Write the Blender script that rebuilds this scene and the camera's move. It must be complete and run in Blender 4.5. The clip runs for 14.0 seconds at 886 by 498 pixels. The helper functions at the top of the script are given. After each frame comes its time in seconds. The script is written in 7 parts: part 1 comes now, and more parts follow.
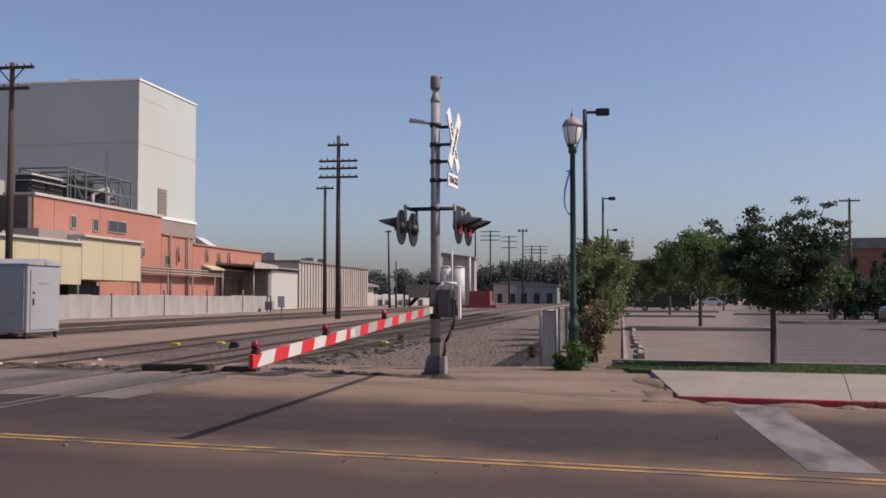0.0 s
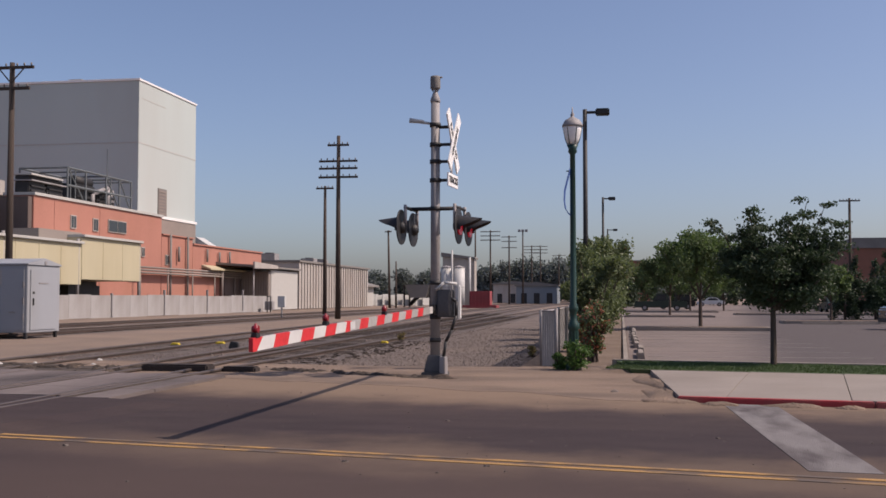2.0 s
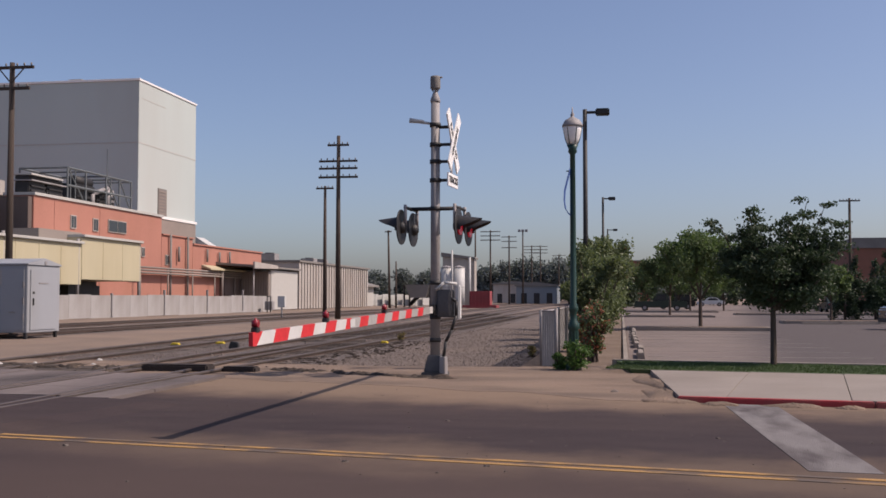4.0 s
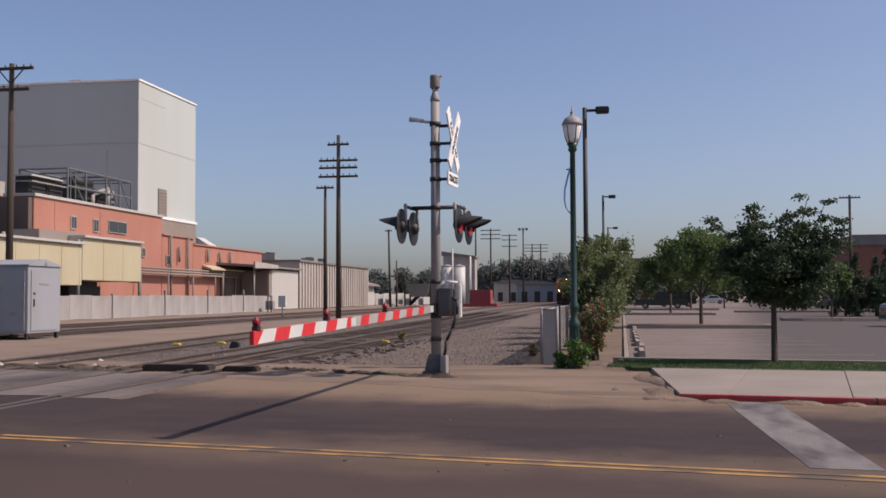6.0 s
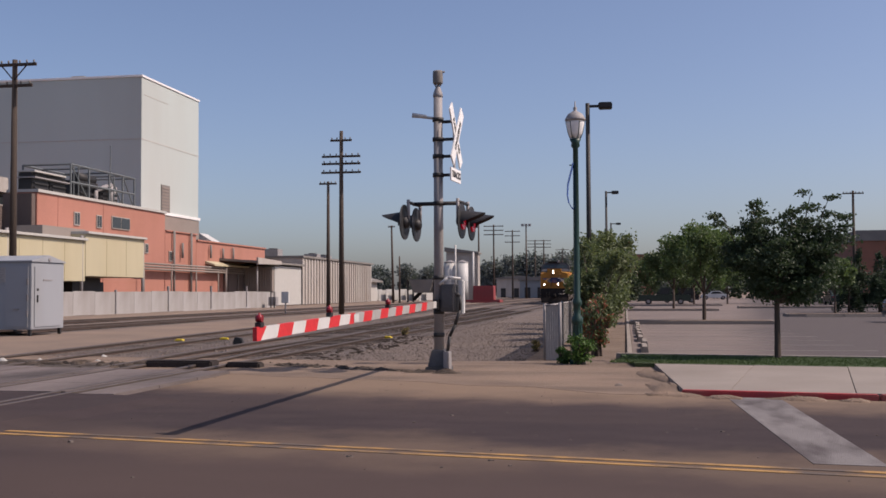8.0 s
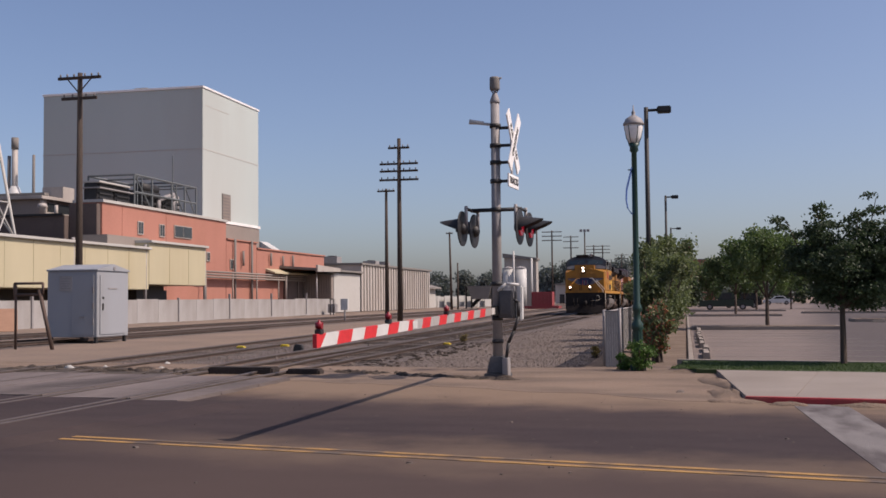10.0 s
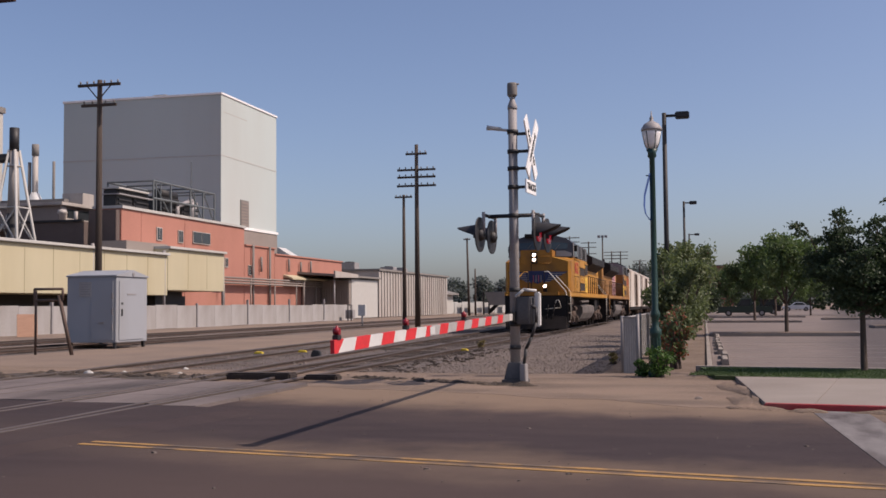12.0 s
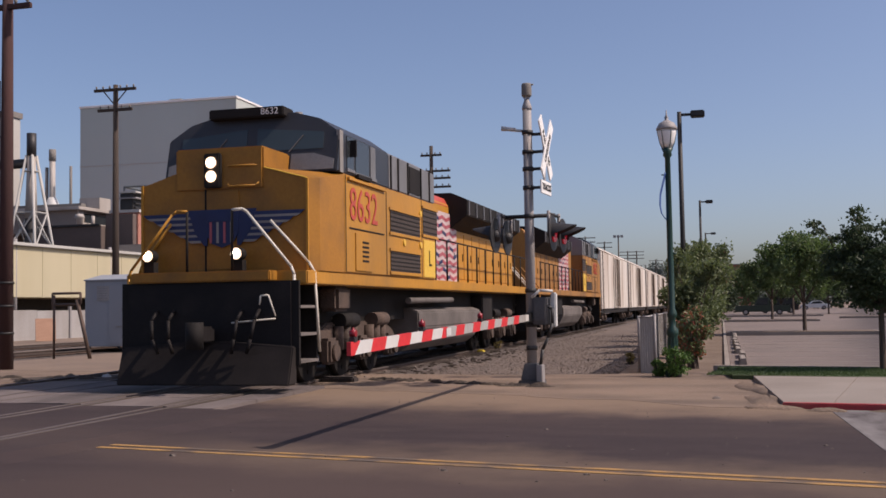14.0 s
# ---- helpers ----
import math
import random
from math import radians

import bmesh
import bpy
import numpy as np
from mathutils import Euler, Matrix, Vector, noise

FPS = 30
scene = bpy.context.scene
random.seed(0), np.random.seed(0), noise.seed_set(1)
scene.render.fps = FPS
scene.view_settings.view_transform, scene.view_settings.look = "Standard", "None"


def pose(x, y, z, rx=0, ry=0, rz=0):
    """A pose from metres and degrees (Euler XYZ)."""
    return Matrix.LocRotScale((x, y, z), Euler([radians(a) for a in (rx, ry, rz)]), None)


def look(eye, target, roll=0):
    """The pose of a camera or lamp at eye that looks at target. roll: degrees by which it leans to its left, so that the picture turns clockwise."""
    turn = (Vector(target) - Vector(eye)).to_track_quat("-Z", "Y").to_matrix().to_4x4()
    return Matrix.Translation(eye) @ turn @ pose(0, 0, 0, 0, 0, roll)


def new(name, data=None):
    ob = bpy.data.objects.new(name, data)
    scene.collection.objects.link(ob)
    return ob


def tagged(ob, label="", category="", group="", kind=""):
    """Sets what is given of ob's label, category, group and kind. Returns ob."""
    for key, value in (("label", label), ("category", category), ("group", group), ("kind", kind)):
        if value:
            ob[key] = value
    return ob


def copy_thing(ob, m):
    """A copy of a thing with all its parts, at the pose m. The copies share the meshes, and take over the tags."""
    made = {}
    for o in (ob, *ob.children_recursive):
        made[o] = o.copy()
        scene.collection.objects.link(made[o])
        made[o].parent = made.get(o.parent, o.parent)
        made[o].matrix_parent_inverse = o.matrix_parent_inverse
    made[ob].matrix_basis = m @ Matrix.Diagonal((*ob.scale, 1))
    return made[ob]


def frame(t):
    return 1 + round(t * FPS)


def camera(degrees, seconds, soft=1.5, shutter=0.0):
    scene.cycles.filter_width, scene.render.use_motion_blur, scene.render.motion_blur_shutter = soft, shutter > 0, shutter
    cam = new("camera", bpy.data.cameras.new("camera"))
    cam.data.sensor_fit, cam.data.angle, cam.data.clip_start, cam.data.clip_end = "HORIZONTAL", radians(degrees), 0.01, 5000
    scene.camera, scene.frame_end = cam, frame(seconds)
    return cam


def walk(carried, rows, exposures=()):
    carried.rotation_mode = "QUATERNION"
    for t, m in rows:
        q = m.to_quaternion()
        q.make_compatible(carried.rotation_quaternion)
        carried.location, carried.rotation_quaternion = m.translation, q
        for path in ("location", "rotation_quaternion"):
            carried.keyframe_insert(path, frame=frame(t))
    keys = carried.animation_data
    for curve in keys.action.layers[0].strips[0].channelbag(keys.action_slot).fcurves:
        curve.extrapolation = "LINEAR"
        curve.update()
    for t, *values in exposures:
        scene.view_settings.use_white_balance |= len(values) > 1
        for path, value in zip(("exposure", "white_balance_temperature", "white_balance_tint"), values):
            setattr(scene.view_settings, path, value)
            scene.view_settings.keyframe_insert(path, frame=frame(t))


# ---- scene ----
# World: metres, Y runs along the railway away from the eye, X to the right, road level z = 0.
EYE = (0.0, 0.0, 1.35)
cam = camera(45.27, 14.0, soft=1.6)


def aim(yaw, pitch, roll):
    a, b = radians(yaw), radians(pitch)
    way = Vector((math.sin(a) * math.cos(b), math.cos(a) * math.cos(b), math.sin(b)))
    return look(EYE, Vector(EYE) + way * 50, roll)


# seconds, heading, upward tilt, roll (degrees): held still by hand, then swung left
PATH = [
    (0.0, -9.54, 2.65, 0),
    (3.0, -9.54, 2.65, 0),
    (5.3, -9.54, 2.65, 0.0),
    (5.5, -9.54, 2.65, -0.01),
    (6.0, -9.56, 2.59, -0.28),
    (6.5, -9.65, 2.38, -0.21),
    (7.0, -9.69, 2.28, 0.12),
    (7.5, -9.63, 2.34, -0.12),
    (8.0, -9.72, 2.37, -0.3),
    (8.2, -9.73, 2.37, -0.28),
    (10.3, -13.19, 2.82, -0.55),
    (10.5, -13.29, 2.89, -0.5),
    (11.0, -13.53, 3.01, -0.4),
    (11.5, -13.66, 3.05, -0.32),
    (12.0, -13.79, 3.07, -0.52),
    (12.5, -14.1, 3.15, -0.95),
    (13.0, -14.34, 3.18, -0.8),
    (13.5, -14.45, 3.17, -0.59),
    (14.0, -14.63, 3.15, -0.95)]
walk(cam, [(t, aim(y, p, r)) for t, y, p, r in PATH],
     [(0.0, 0.0, 7100, 21), (14.0, 0.0, 7100, 21)])

# ---- light ----
world = bpy.data.worlds.new("sky")
scene.world = world
world.use_nodes = True
wn = world.node_tree
sky = wn.nodes.new("ShaderNodeTexSky")
sky.sky_type, sky.sun_disc = "NISHITA", False
sky.sun_elevation, sky.sun_rotation = radians(48), radians(88)
sky.altitude, sky.air_density, sky.dust_density, sky.ozone_density = 0, 0.83, 2.1, 4.6
wn.nodes["Background"].inputs["Strength"].default_value = 0.137
wn.links.new(sky.outputs[0], wn.nodes["Background"].inputs["Color"])
sun = new("sun", bpy.data.lights.new("sun", "SUN"))
sun.data.energy, sun.data.angle, sun.data.color = 4.2, radians(0.6), (1.0, 0.93, 0.84)
sun.matrix_world = look((0, 0, 0), (-0.89, -0.035, -1.0))
scene.view_settings.exposure = 0.0


# ---- materials ----
def mat(name, c1, c2=None, scale=3.0, rough=0.7, metal=0.0, bump=0.2, grain=60.0, stain=None, amount=0.35, stain_scale=0.4,
        stretch=(1, 1, 1), glow=0.0, vary=0.0, rim=0.5):
    """A surface of two tones in patches, with fine grain in its relief and stains of a third tone."""
    m = bpy.data.materials.new(name)
    m.use_nodes = True
    n, l = m.node_tree.nodes, m.node_tree.links
    b = n["Principled BSDF"]
    b.inputs["Roughness"].default_value, b.inputs["Metallic"].default_value = rough, metal
    b.inputs["Specular IOR Level"].default_value = rim
    tc = n.new("ShaderNodeTexCoord")
    mp = n.new("ShaderNodeMapping")
    mp.inputs["Scale"].default_value = stretch
    l.new(tc.outputs["Object"], mp.inputs["Vector"])

    def cloud(sc, detail=5.0, low=0.35, high=0.65):
        t = n.new("ShaderNodeTexNoise")
        t.inputs["Scale"].default_value, t.inputs["Detail"].default_value = sc, detail
        r = n.new("ShaderNodeMapRange")
        r.inputs["From Min"].default_value, r.inputs["From Max"].default_value = low, high
        l.new(mp.outputs[0], t.inputs["Vector"])
        l.new(t.outputs[0], r.inputs["Value"])
        return r.outputs[0]

    def blend(fac, a, c):
        x = n.new("ShaderNodeMix")
        x.data_type = "RGBA"
        for socket, value in ((x.inputs[0], fac), (x.inputs[6], a), (x.inputs[7], c)):
            if isinstance(value, (tuple, float)):
                socket.default_value = (*value, 1) if isinstance(value, tuple) else value
            else:
                l.new(value, socket)
        return x.outputs[2]

    c2 = c2 or tuple(v * 0.75 for v in c1)
    colour = blend(cloud(scale), c1, c2)
    if grain:
        g = cloud(grain, 2.0, 0.3, 0.7)
        dark = blend(g, tuple(v * 0.8 for v in c1), tuple(min(1, v * 1.15) for v in c1))
        colour = blend(0.4, colour, dark)
    if stain:
        s = cloud(stain_scale, 7.0, 0.45, 0.75)
        q = n.new("ShaderNodeMath")
        q.operation = "MULTIPLY"
        q.inputs[1].default_value = amount * 2
        q.use_clamp = True
        l.new(s, q.inputs[0])
        colour = blend(q.outputs[0], colour, stain)
    if vary:
        oi = n.new("ShaderNodeObjectInfo")
        ge = n.new("ShaderNodeNewGeometry")
        ad = n.new("ShaderNodeMath")
        ad.operation = "ADD"
        l.new(oi.outputs["Random"], ad.inputs[0])
        l.new(ge.outputs["Random Per Island"], ad.inputs[1])
        mr = n.new("ShaderNodeMapRange")
        mr.inputs["From Max"].default_value = 2.0
        mr.inputs["To Min"].default_value, mr.inputs["To Max"].default_value = 1 - vary, 1 + vary
        l.new(ad.outputs[0], mr.inputs["Value"])
        hs = n.new("ShaderNodeHueSaturation")
        l.new(mr.outputs[0], hs.inputs["Value"])
        l.new(colour, hs.inputs["Color"])
        colour = hs.outputs[0]
    l.new(colour, b.inputs["Base Color"])
    if bump:
        bp = n.new("ShaderNodeBump")
        bp.inputs["Strength"].default_value, bp.inputs["Distance"].default_value = bump, 0.02
        l.new(cloud(grain or 40.0, 3.0, 0.2, 0.8), bp.inputs["Height"])
        l.new(bp.outputs[0], b.inputs["Normal"])
    if glow:
        b.inputs["Emission Color"].default_value = (*c1, 1)
        b.inputs["Emission Strength"].default_value = glow
    return m


def leafy(name, c1, c2):
    m = mat(name, c1, c2, scale=1.2, rough=0.55, bump=0, grain=0, vary=0.45, rim=0.35)
    n, l = m.node_tree.nodes, m.node_tree.links
    b, out = n["Principled BSDF"], n["Material Output"]
    tr = n.new("ShaderNodeBsdfTranslucent")
    tr.inputs["Color"].default_value = (c2[0] * 1.3, c2[1] * 1.4, c2[2], 1)
    mx = n.new("ShaderNodeMixShader")
    mx.inputs[0].default_value = 0.3
    l.new(b.outputs[0], mx.inputs[1])
    l.new(tr.outputs[0], mx.inputs[2])
    l.new(mx.outputs[0], out.inputs["Surface"])
    return m


M_DIRT = mat("dirt", (0.205, 0.150, 0.113), (0.145, 0.108, 0.085), 0.5, 0.95, bump=0.6, grain=38, stain=(0.27, 0.192, 0.135), amount=0.3, stain_scale=0.17)
M_SAND = mat("sand", (0.225, 0.16, 0.115), (0.165, 0.118, 0.086), 0.9, 0.95, bump=0.8, grain=40, stain=(0.105, 0.076, 0.057), amount=0.5, stain_scale=0.8, stretch=(0.6, 1.3, 1))
M_BALLAST = mat("ballast", (0.125, 0.10, 0.088), (0.085, 0.068, 0.06), 2.0, 0.9, bump=0.8, grain=40, stain=(0.065, 0.047, 0.038), amount=0.4, stain_scale=0.6)
M_STONE = mat("stone", (0.155, 0.125, 0.108), (0.095, 0.076, 0.066), 6, 0.9, bump=0.4, grain=50, vary=0.55)
M_GRAVEL = mat("gravel", (0.15, 0.118, 0.10), (0.10, 0.078, 0.067), 1.2, 0.95, bump=0.9, grain=45, stain=(0.19, 0.145, 0.115), amount=0.4, stain_scale=0.35)
M_BROKEN = mat("broken_asphalt", (0.06, 0.046, 0.036), (0.04, 0.031, 0.026), 3, 0.95, bump=1.0, grain=25, stain=(0.14, 0.10, 0.07), amount=0.3, stain_scale=2)
M_RAIL = mat("rail_steel", (0.10, 0.065, 0.05), (0.07, 0.05, 0.04), 4, 0.7, 0.2, 0.3, 50)
M_RAILTOP = mat("rail_head", (0.115, 0.092, 0.08), (0.08, 0.064, 0.056), 4, 0.55, 0.35, 0.15, 50)
M_TIE = mat("tie_wood", (0.075, 0.055, 0.042), (0.05, 0.038, 0.03), 5, 0.95, bump=0.8, grain=30, stretch=(1, 6, 6), vary=0.3)
M_OLDTIMBER = mat("tarred_timber", (0.032, 0.023, 0.02), (0.02, 0.015, 0.014), 4, 0.95, bump=0.9, grain=25, stain=(0.06, 0.044, 0.034), amount=0.25, stain_scale=3)
M_CONCRETE = mat("concrete", (0.255, 0.22, 0.19), (0.21, 0.181, 0.157), 0.8, 0.9, bump=0.3, grain=70, stain=(0.165, 0.135, 0.112), amount=0.35, stain_scale=0.45, vary=0.06)
M_PANEL = mat("panel_concrete", (0.165, 0.135, 0.126), (0.10, 0.081, 0.076), 0.9, 0.9, bump=0.4, grain=60, stain=(0.055, 0.043, 0.04), amount=0.55, stain_scale=0.55, stretch=(1.6, 0.5, 1))
M_YELLOW = mat("yellow_paint", (0.38, 0.21, 0.062), (0.26, 0.152, 0.056), 4, 0.8, bump=0.3, grain=60, stain=(0.095, 0.07, 0.054), amount=1.0, stain_scale=1.7)
M_WHITELINE = mat("white_paint", (0.185, 0.17, 0.163), (0.115, 0.103, 0.099), 2, 0.8, bump=0.3, grain=50, stain=(0.06, 0.047, 0.045), amount=0.8, stain_scale=1.6, stretch=(1.6, 0.5, 1))
M_REDKERB = mat("red_kerb", (0.36, 0.035, 0.04), (0.25, 0.03, 0.035), 3, 0.8, bump=0.3, grain=50, stain=(0.2, 0.13, 0.1), amount=0.25, stain_scale=2)
M_GRASS = mat("grass", (0.05, 0.09, 0.025), (0.035, 0.065, 0.02), 2, 0.9, bump=1.0, grain=40, stain=(0.09, 0.08, 0.03), amount=0.2, vary=0.3)
M_WHITEWALL = mat("white_wall", (0.43, 0.425, 0.40), (0.395, 0.385, 0.36), 0.15, 0.8, bump=0.1, grain=8, stain=(0.38, 0.35, 0.31), amount=0.2, stain_scale=0.1, stretch=(1, 1, 0.25))
M_ORANGE = mat("orange_brick", (0.39, 0.17, 0.125), (0.34, 0.148, 0.108), 0.5, 0.85, bump=0.3, grain=12, stain=(0.34, 0.15, 0.10), amount=0.3, stain_scale=0.25, stretch=(1, 1, 0.4))
M_CREAM = mat("cream_metal", (0.465, 0.415, 0.278), (0.43, 0.383, 0.255), 0.5, 0.6, bump=0, grain=0, stain=(0.37, 0.305, 0.18), amount=0.25, stain_scale=0.3, stretch=(1, 1, 0.2))
M_GREYMETAL = mat("grey_metal", (0.42, 0.385, 0.35), (0.35, 0.32, 0.29), 0.5, 0.6, bump=0.15, grain=10, stain=(0.22, 0.17, 0.13), amount=0.3, stain_scale=0.3, stretch=(1, 1, 0.25))
M_ROOF = mat("roof_felt", (0.20, 0.185, 0.17), (0.15, 0.14, 0.13), 0.6, 0.9)
M_DARK = mat("dark_metal", (0.035, 0.034, 0.034), (0.025, 0.024, 0.024), 2, 0.6, 0.3, 0.2, 40)
M_BLACK = mat("black_paint", (0.018, 0.018, 0.02), (0.012, 0.012, 0.013), 3, 0.55, 0.0, 0.15, 40, stain=(0.05, 0.042, 0.036), amount=0.2, stain_scale=1.2)
M_STEEL = mat("galvanised_steel", (0.285, 0.273, 0.272), (0.235, 0.225, 0.224), 3, 0.65, 0.12, 0.15, 40, stain=(0.19, 0.15, 0.13), amount=0.2, stain_scale=2)
M_WOOD = mat("pole_wood", (0.062, 0.044, 0.034), (0.045, 0.034, 0.027), 1.5, 0.9, bump=0.6, grain=30, stretch=(4, 4, 0.4))
M_REDWOOD = mat("red_pole_wood", (0.07, 0.03, 0.027), (0.05, 0.024, 0.021), 1.5, 0.9, bump=0.6, grain=30, stretch=(4, 4, 0.4))
M_GREEN = mat("green_paint", (0.006, 0.042, 0.032), (0.005, 0.03, 0.024), 3, 0.45, 0.0, 0.1, 30)
M_CABINET = mat("cabinet_paint", (0.285, 0.30, 0.322), (0.262, 0.277, 0.295), 0.7, 0.55, 0.0, 0, 0, stain=(0.25, 0.245, 0.24), amount=0.2, stain_scale=0.8, stretch=(1, 1, 0.3))
M_WHITE = mat("white_enamel", (0.80, 0.79, 0.77), (0.72, 0.71, 0.69), 2, 0.45, bump=0.05, grain=20, stain=(0.5, 0.47, 0.43), amount=0.1)
M_GATEWHITE = mat("gate_white", (0.60, 0.59, 0.57), (0.53, 0.52, 0.50), 2, 0.5, bump=0, grain=0, stain=(0.4, 0.37, 0.34), amount=0.25, stain_scale=1.5)
M_RED = mat("red_sheeting", (0.62, 0.03, 0.035), (0.52, 0.028, 0.03), 3, 0.45, bump=0.05, grain=20)
M_REDLENS = mat("red_lens", (0.45, 0.012, 0.03), (0.35, 0.01, 0.02), 6, 0.25, bump=0.1, grain=90, glow=0.25)
M_REDDARK = mat("dull_red_lens", (0.26, 0.012, 0.02), (0.2, 0.01, 0.018), 6, 0.3, bump=0.1, grain=90)
M_GLASS = mat("window_glass", (0.03, 0.035, 0.04), (0.025, 0.03, 0.034), 1, 0.12, bump=0, grain=0)
M_BLUE = mat("blue_cloth", (0.05, 0.13, 0.40), (0.04, 0.10, 0.32), 5, 0.8)
M_SILO = mat("silo_white", (0.52, 0.52, 0.505), (0.45, 0.45, 0.435), 0.6, 0.6, bump=0.1, grain=8, stain=(0.33, 0.31, 0.28), amount=0.25, stain_scale=0.5, stretch=(1, 1, 0.3))
M_REDBOX = mat("faded_red", (0.30, 0.05, 0.055), (0.24, 0.045, 0.05), 1, 0.7, stain=(0.15, 0.06, 0.05), amount=0.2)
M_CAR_BLACK = mat("car_black", (0.015, 0.015, 0.018), (0.012, 0.012, 0.014), 1, 0.2, 0.0, 0, 0)
M_CAR_WHITE = mat("car_silver", (0.6, 0.61, 0.62), (0.55, 0.56, 0.57), 1, 0.3, 0.2, 0, 0)
M_CAR_GREEN = mat("car_green", (0.02, 0.035, 0.025), (0.015, 0.028, 0.02), 1, 0.3, 0.1, 0, 0)
M_TYRE = mat("tyre_rubber", (0.02, 0.02, 0.02), (0.015, 0.015, 0.015), 5, 0.9)
M_BRICK = mat("brown_brick", (0.26, 0.11, 0.075), (0.20, 0.09, 0.06), 0.6, 0.9, grain=10)
# haze of the distance is mixed into this leaf colour, paler and bluer
M_HAZELEAF = leafy("far_leaves", (0.125, 0.145, 0.145), (0.105, 0.125, 0.125))
M_LOTLEAF = leafy("lot_leaves", (0.06, 0.08, 0.052), (0.045, 0.065, 0.04))
M_LEAF = leafy("tree_leaves", (0.088, 0.128, 0.052), (0.06, 0.095, 0.038))
M_LEAF_LIGHT = leafy("light_tree_leaves", (0.14, 0.195, 0.078), (0.10, 0.15, 0.058))
M_OLEANDER = leafy("shrub_leaves", (0.10, 0.132, 0.066), (0.125, 0.152, 0.072))
M_WEED = leafy("weed_leaves", (0.09, 0.17, 0.04), (0.06, 0.12, 0.03))
M_FLOWER = leafy("pink_flowers", (0.32, 0.09, 0.07), (0.24, 0.10, 0.06))
M_BARK = mat("bark", (0.085, 0.062, 0.048), (0.06, 0.045, 0.036), 3, 0.95, bump=0.8, grain=30, stretch=(3, 3, 0.6))


def dusty_road(name):
    """Asphalt with dust drifted along its verge and along the crown of the road."""
    m = mat(name, (0.048, 0.0348, 0.0355), (0.030, 0.0225, 0.0238), 1.5, 0.94, bump=0.2, rim=0.2, grain=90, stain=(0.066, 0.047, 0.042), amount=0.3, stain_scale=0.3, stretch=(0.5, 1.8, 1))
    n, l = m.node_tree.nodes, m.node_tree.links
    b = n["Principled BSDF"]
    old = b.inputs["Base Color"].links[0].from_socket
    tc = n.new("ShaderNodeTexCoord")
    dot = n.new("ShaderNodeVectorMath")
    dot.operation = "DOT_PRODUCT"
    dot.inputs[1].default_value = (0.172, 0.985, 0)
    l.new(tc.outputs["Object"], dot.inputs[0])
    tx = n.new("ShaderNodeTexNoise")
    tx.inputs["Scale"].default_value, tx.inputs["Detail"].default_value, tx.inputs["Roughness"].default_value = 0.7, 8.0, 0.65
    l.new(tc.outputs["Object"], tx.inputs["Vector"])
    wob = n.new("ShaderNodeMath")
    wob.operation = "MULTIPLY_ADD"
    wob.inputs[1].default_value, wob.inputs[2].default_value = 3.0, -1.5
    l.new(tx.outputs[0], wob.inputs[0])
    sm = n.new("ShaderNodeMath")
    l.new(dot.outputs["Value"], sm.inputs[0])
    l.new(wob.outputs[0], sm.inputs[1])
    # no dust is left where the trains cross
    along = n.new("ShaderNodeVectorMath")
    along.operation = "DOT_PRODUCT"
    along.inputs[1].default_value = (0.985, -0.172, 0)
    l.new(tc.outputs["Object"], along.inputs[0])
    swept = n.new("ShaderNodeMapRange")
    swept.interpolation_type = "SMOOTHSTEP"
    swept.inputs["From Min"].default_value, swept.inputs["From Max"].default_value, swept.inputs["To Min"].default_value = -8.2, -4.6, 0.12
    l.new(along.outputs["Value"], swept.inputs["Value"])

    def thinned(fac):
        k = n.new("ShaderNodeMath")
        k.operation = "MULTIPLY"
        l.new(fac, k.inputs[0])
        l.new(swept.outputs[0], k.inputs[1])
        return k.outputs[0]
    colour = old
    for lo, hi, tone, most in ((11.9, 14.3, (0.205, 0.147, 0.105), 0.92), (9.2, 7.2, (0.078, 0.0535, 0.0455), 0.62)):
        r = n.new("ShaderNodeMapRange")
        r.interpolation_type = "SMOOTHSTEP"
        for k, v in (("From Min", lo), ("From Max", hi), ("To Max", most)):
            r.inputs[k].default_value = v
        l.new(sm.outputs[0], r.inputs["Value"])
        x = n.new("ShaderNodeMix")
        x.data_type = "RGBA"
        x.inputs[7].default_value = (*tone, 1)
        l.new(thinned(r.outputs[0]) if lo < 10 else r.outputs[0], x.inputs[0])
        l.new(colour, x.inputs[6])
        colour = x.outputs[2]
    # sandy dust lying along the centre line
    off = n.new("ShaderNodeMath")
    off.operation = "SUBTRACT"
    off.inputs[1].default_value = LINE_AT
    l.new(sm.outputs[0], off.inputs[0])
    ab = n.new("ShaderNodeMath")
    ab.operation = "ABSOLUTE"
    l.new(off.outputs[0], ab.inputs[0])
    r = n.new("ShaderNodeMapRange")
    r.interpolation_type = "SMOOTHSTEP"
    for k, v in (("From Min", 1.3), ("From Max", 0.0), ("To Max", 0.62)):
        r.inputs[k].default_value = v
    l.new(ab.outputs[0], r.inputs["Value"])
    x = n.new("ShaderNodeMix")
    x.data_type = "RGBA"
    x.inputs[7].default_value = (0.15, 0.107, 0.077, 1)
    l.new(thinned(r.outputs[0]), x.inputs[0])
    l.new(colour, x.inputs[6])
    l.new(x.outputs[2], b.inputs["Base Color"])
    return m


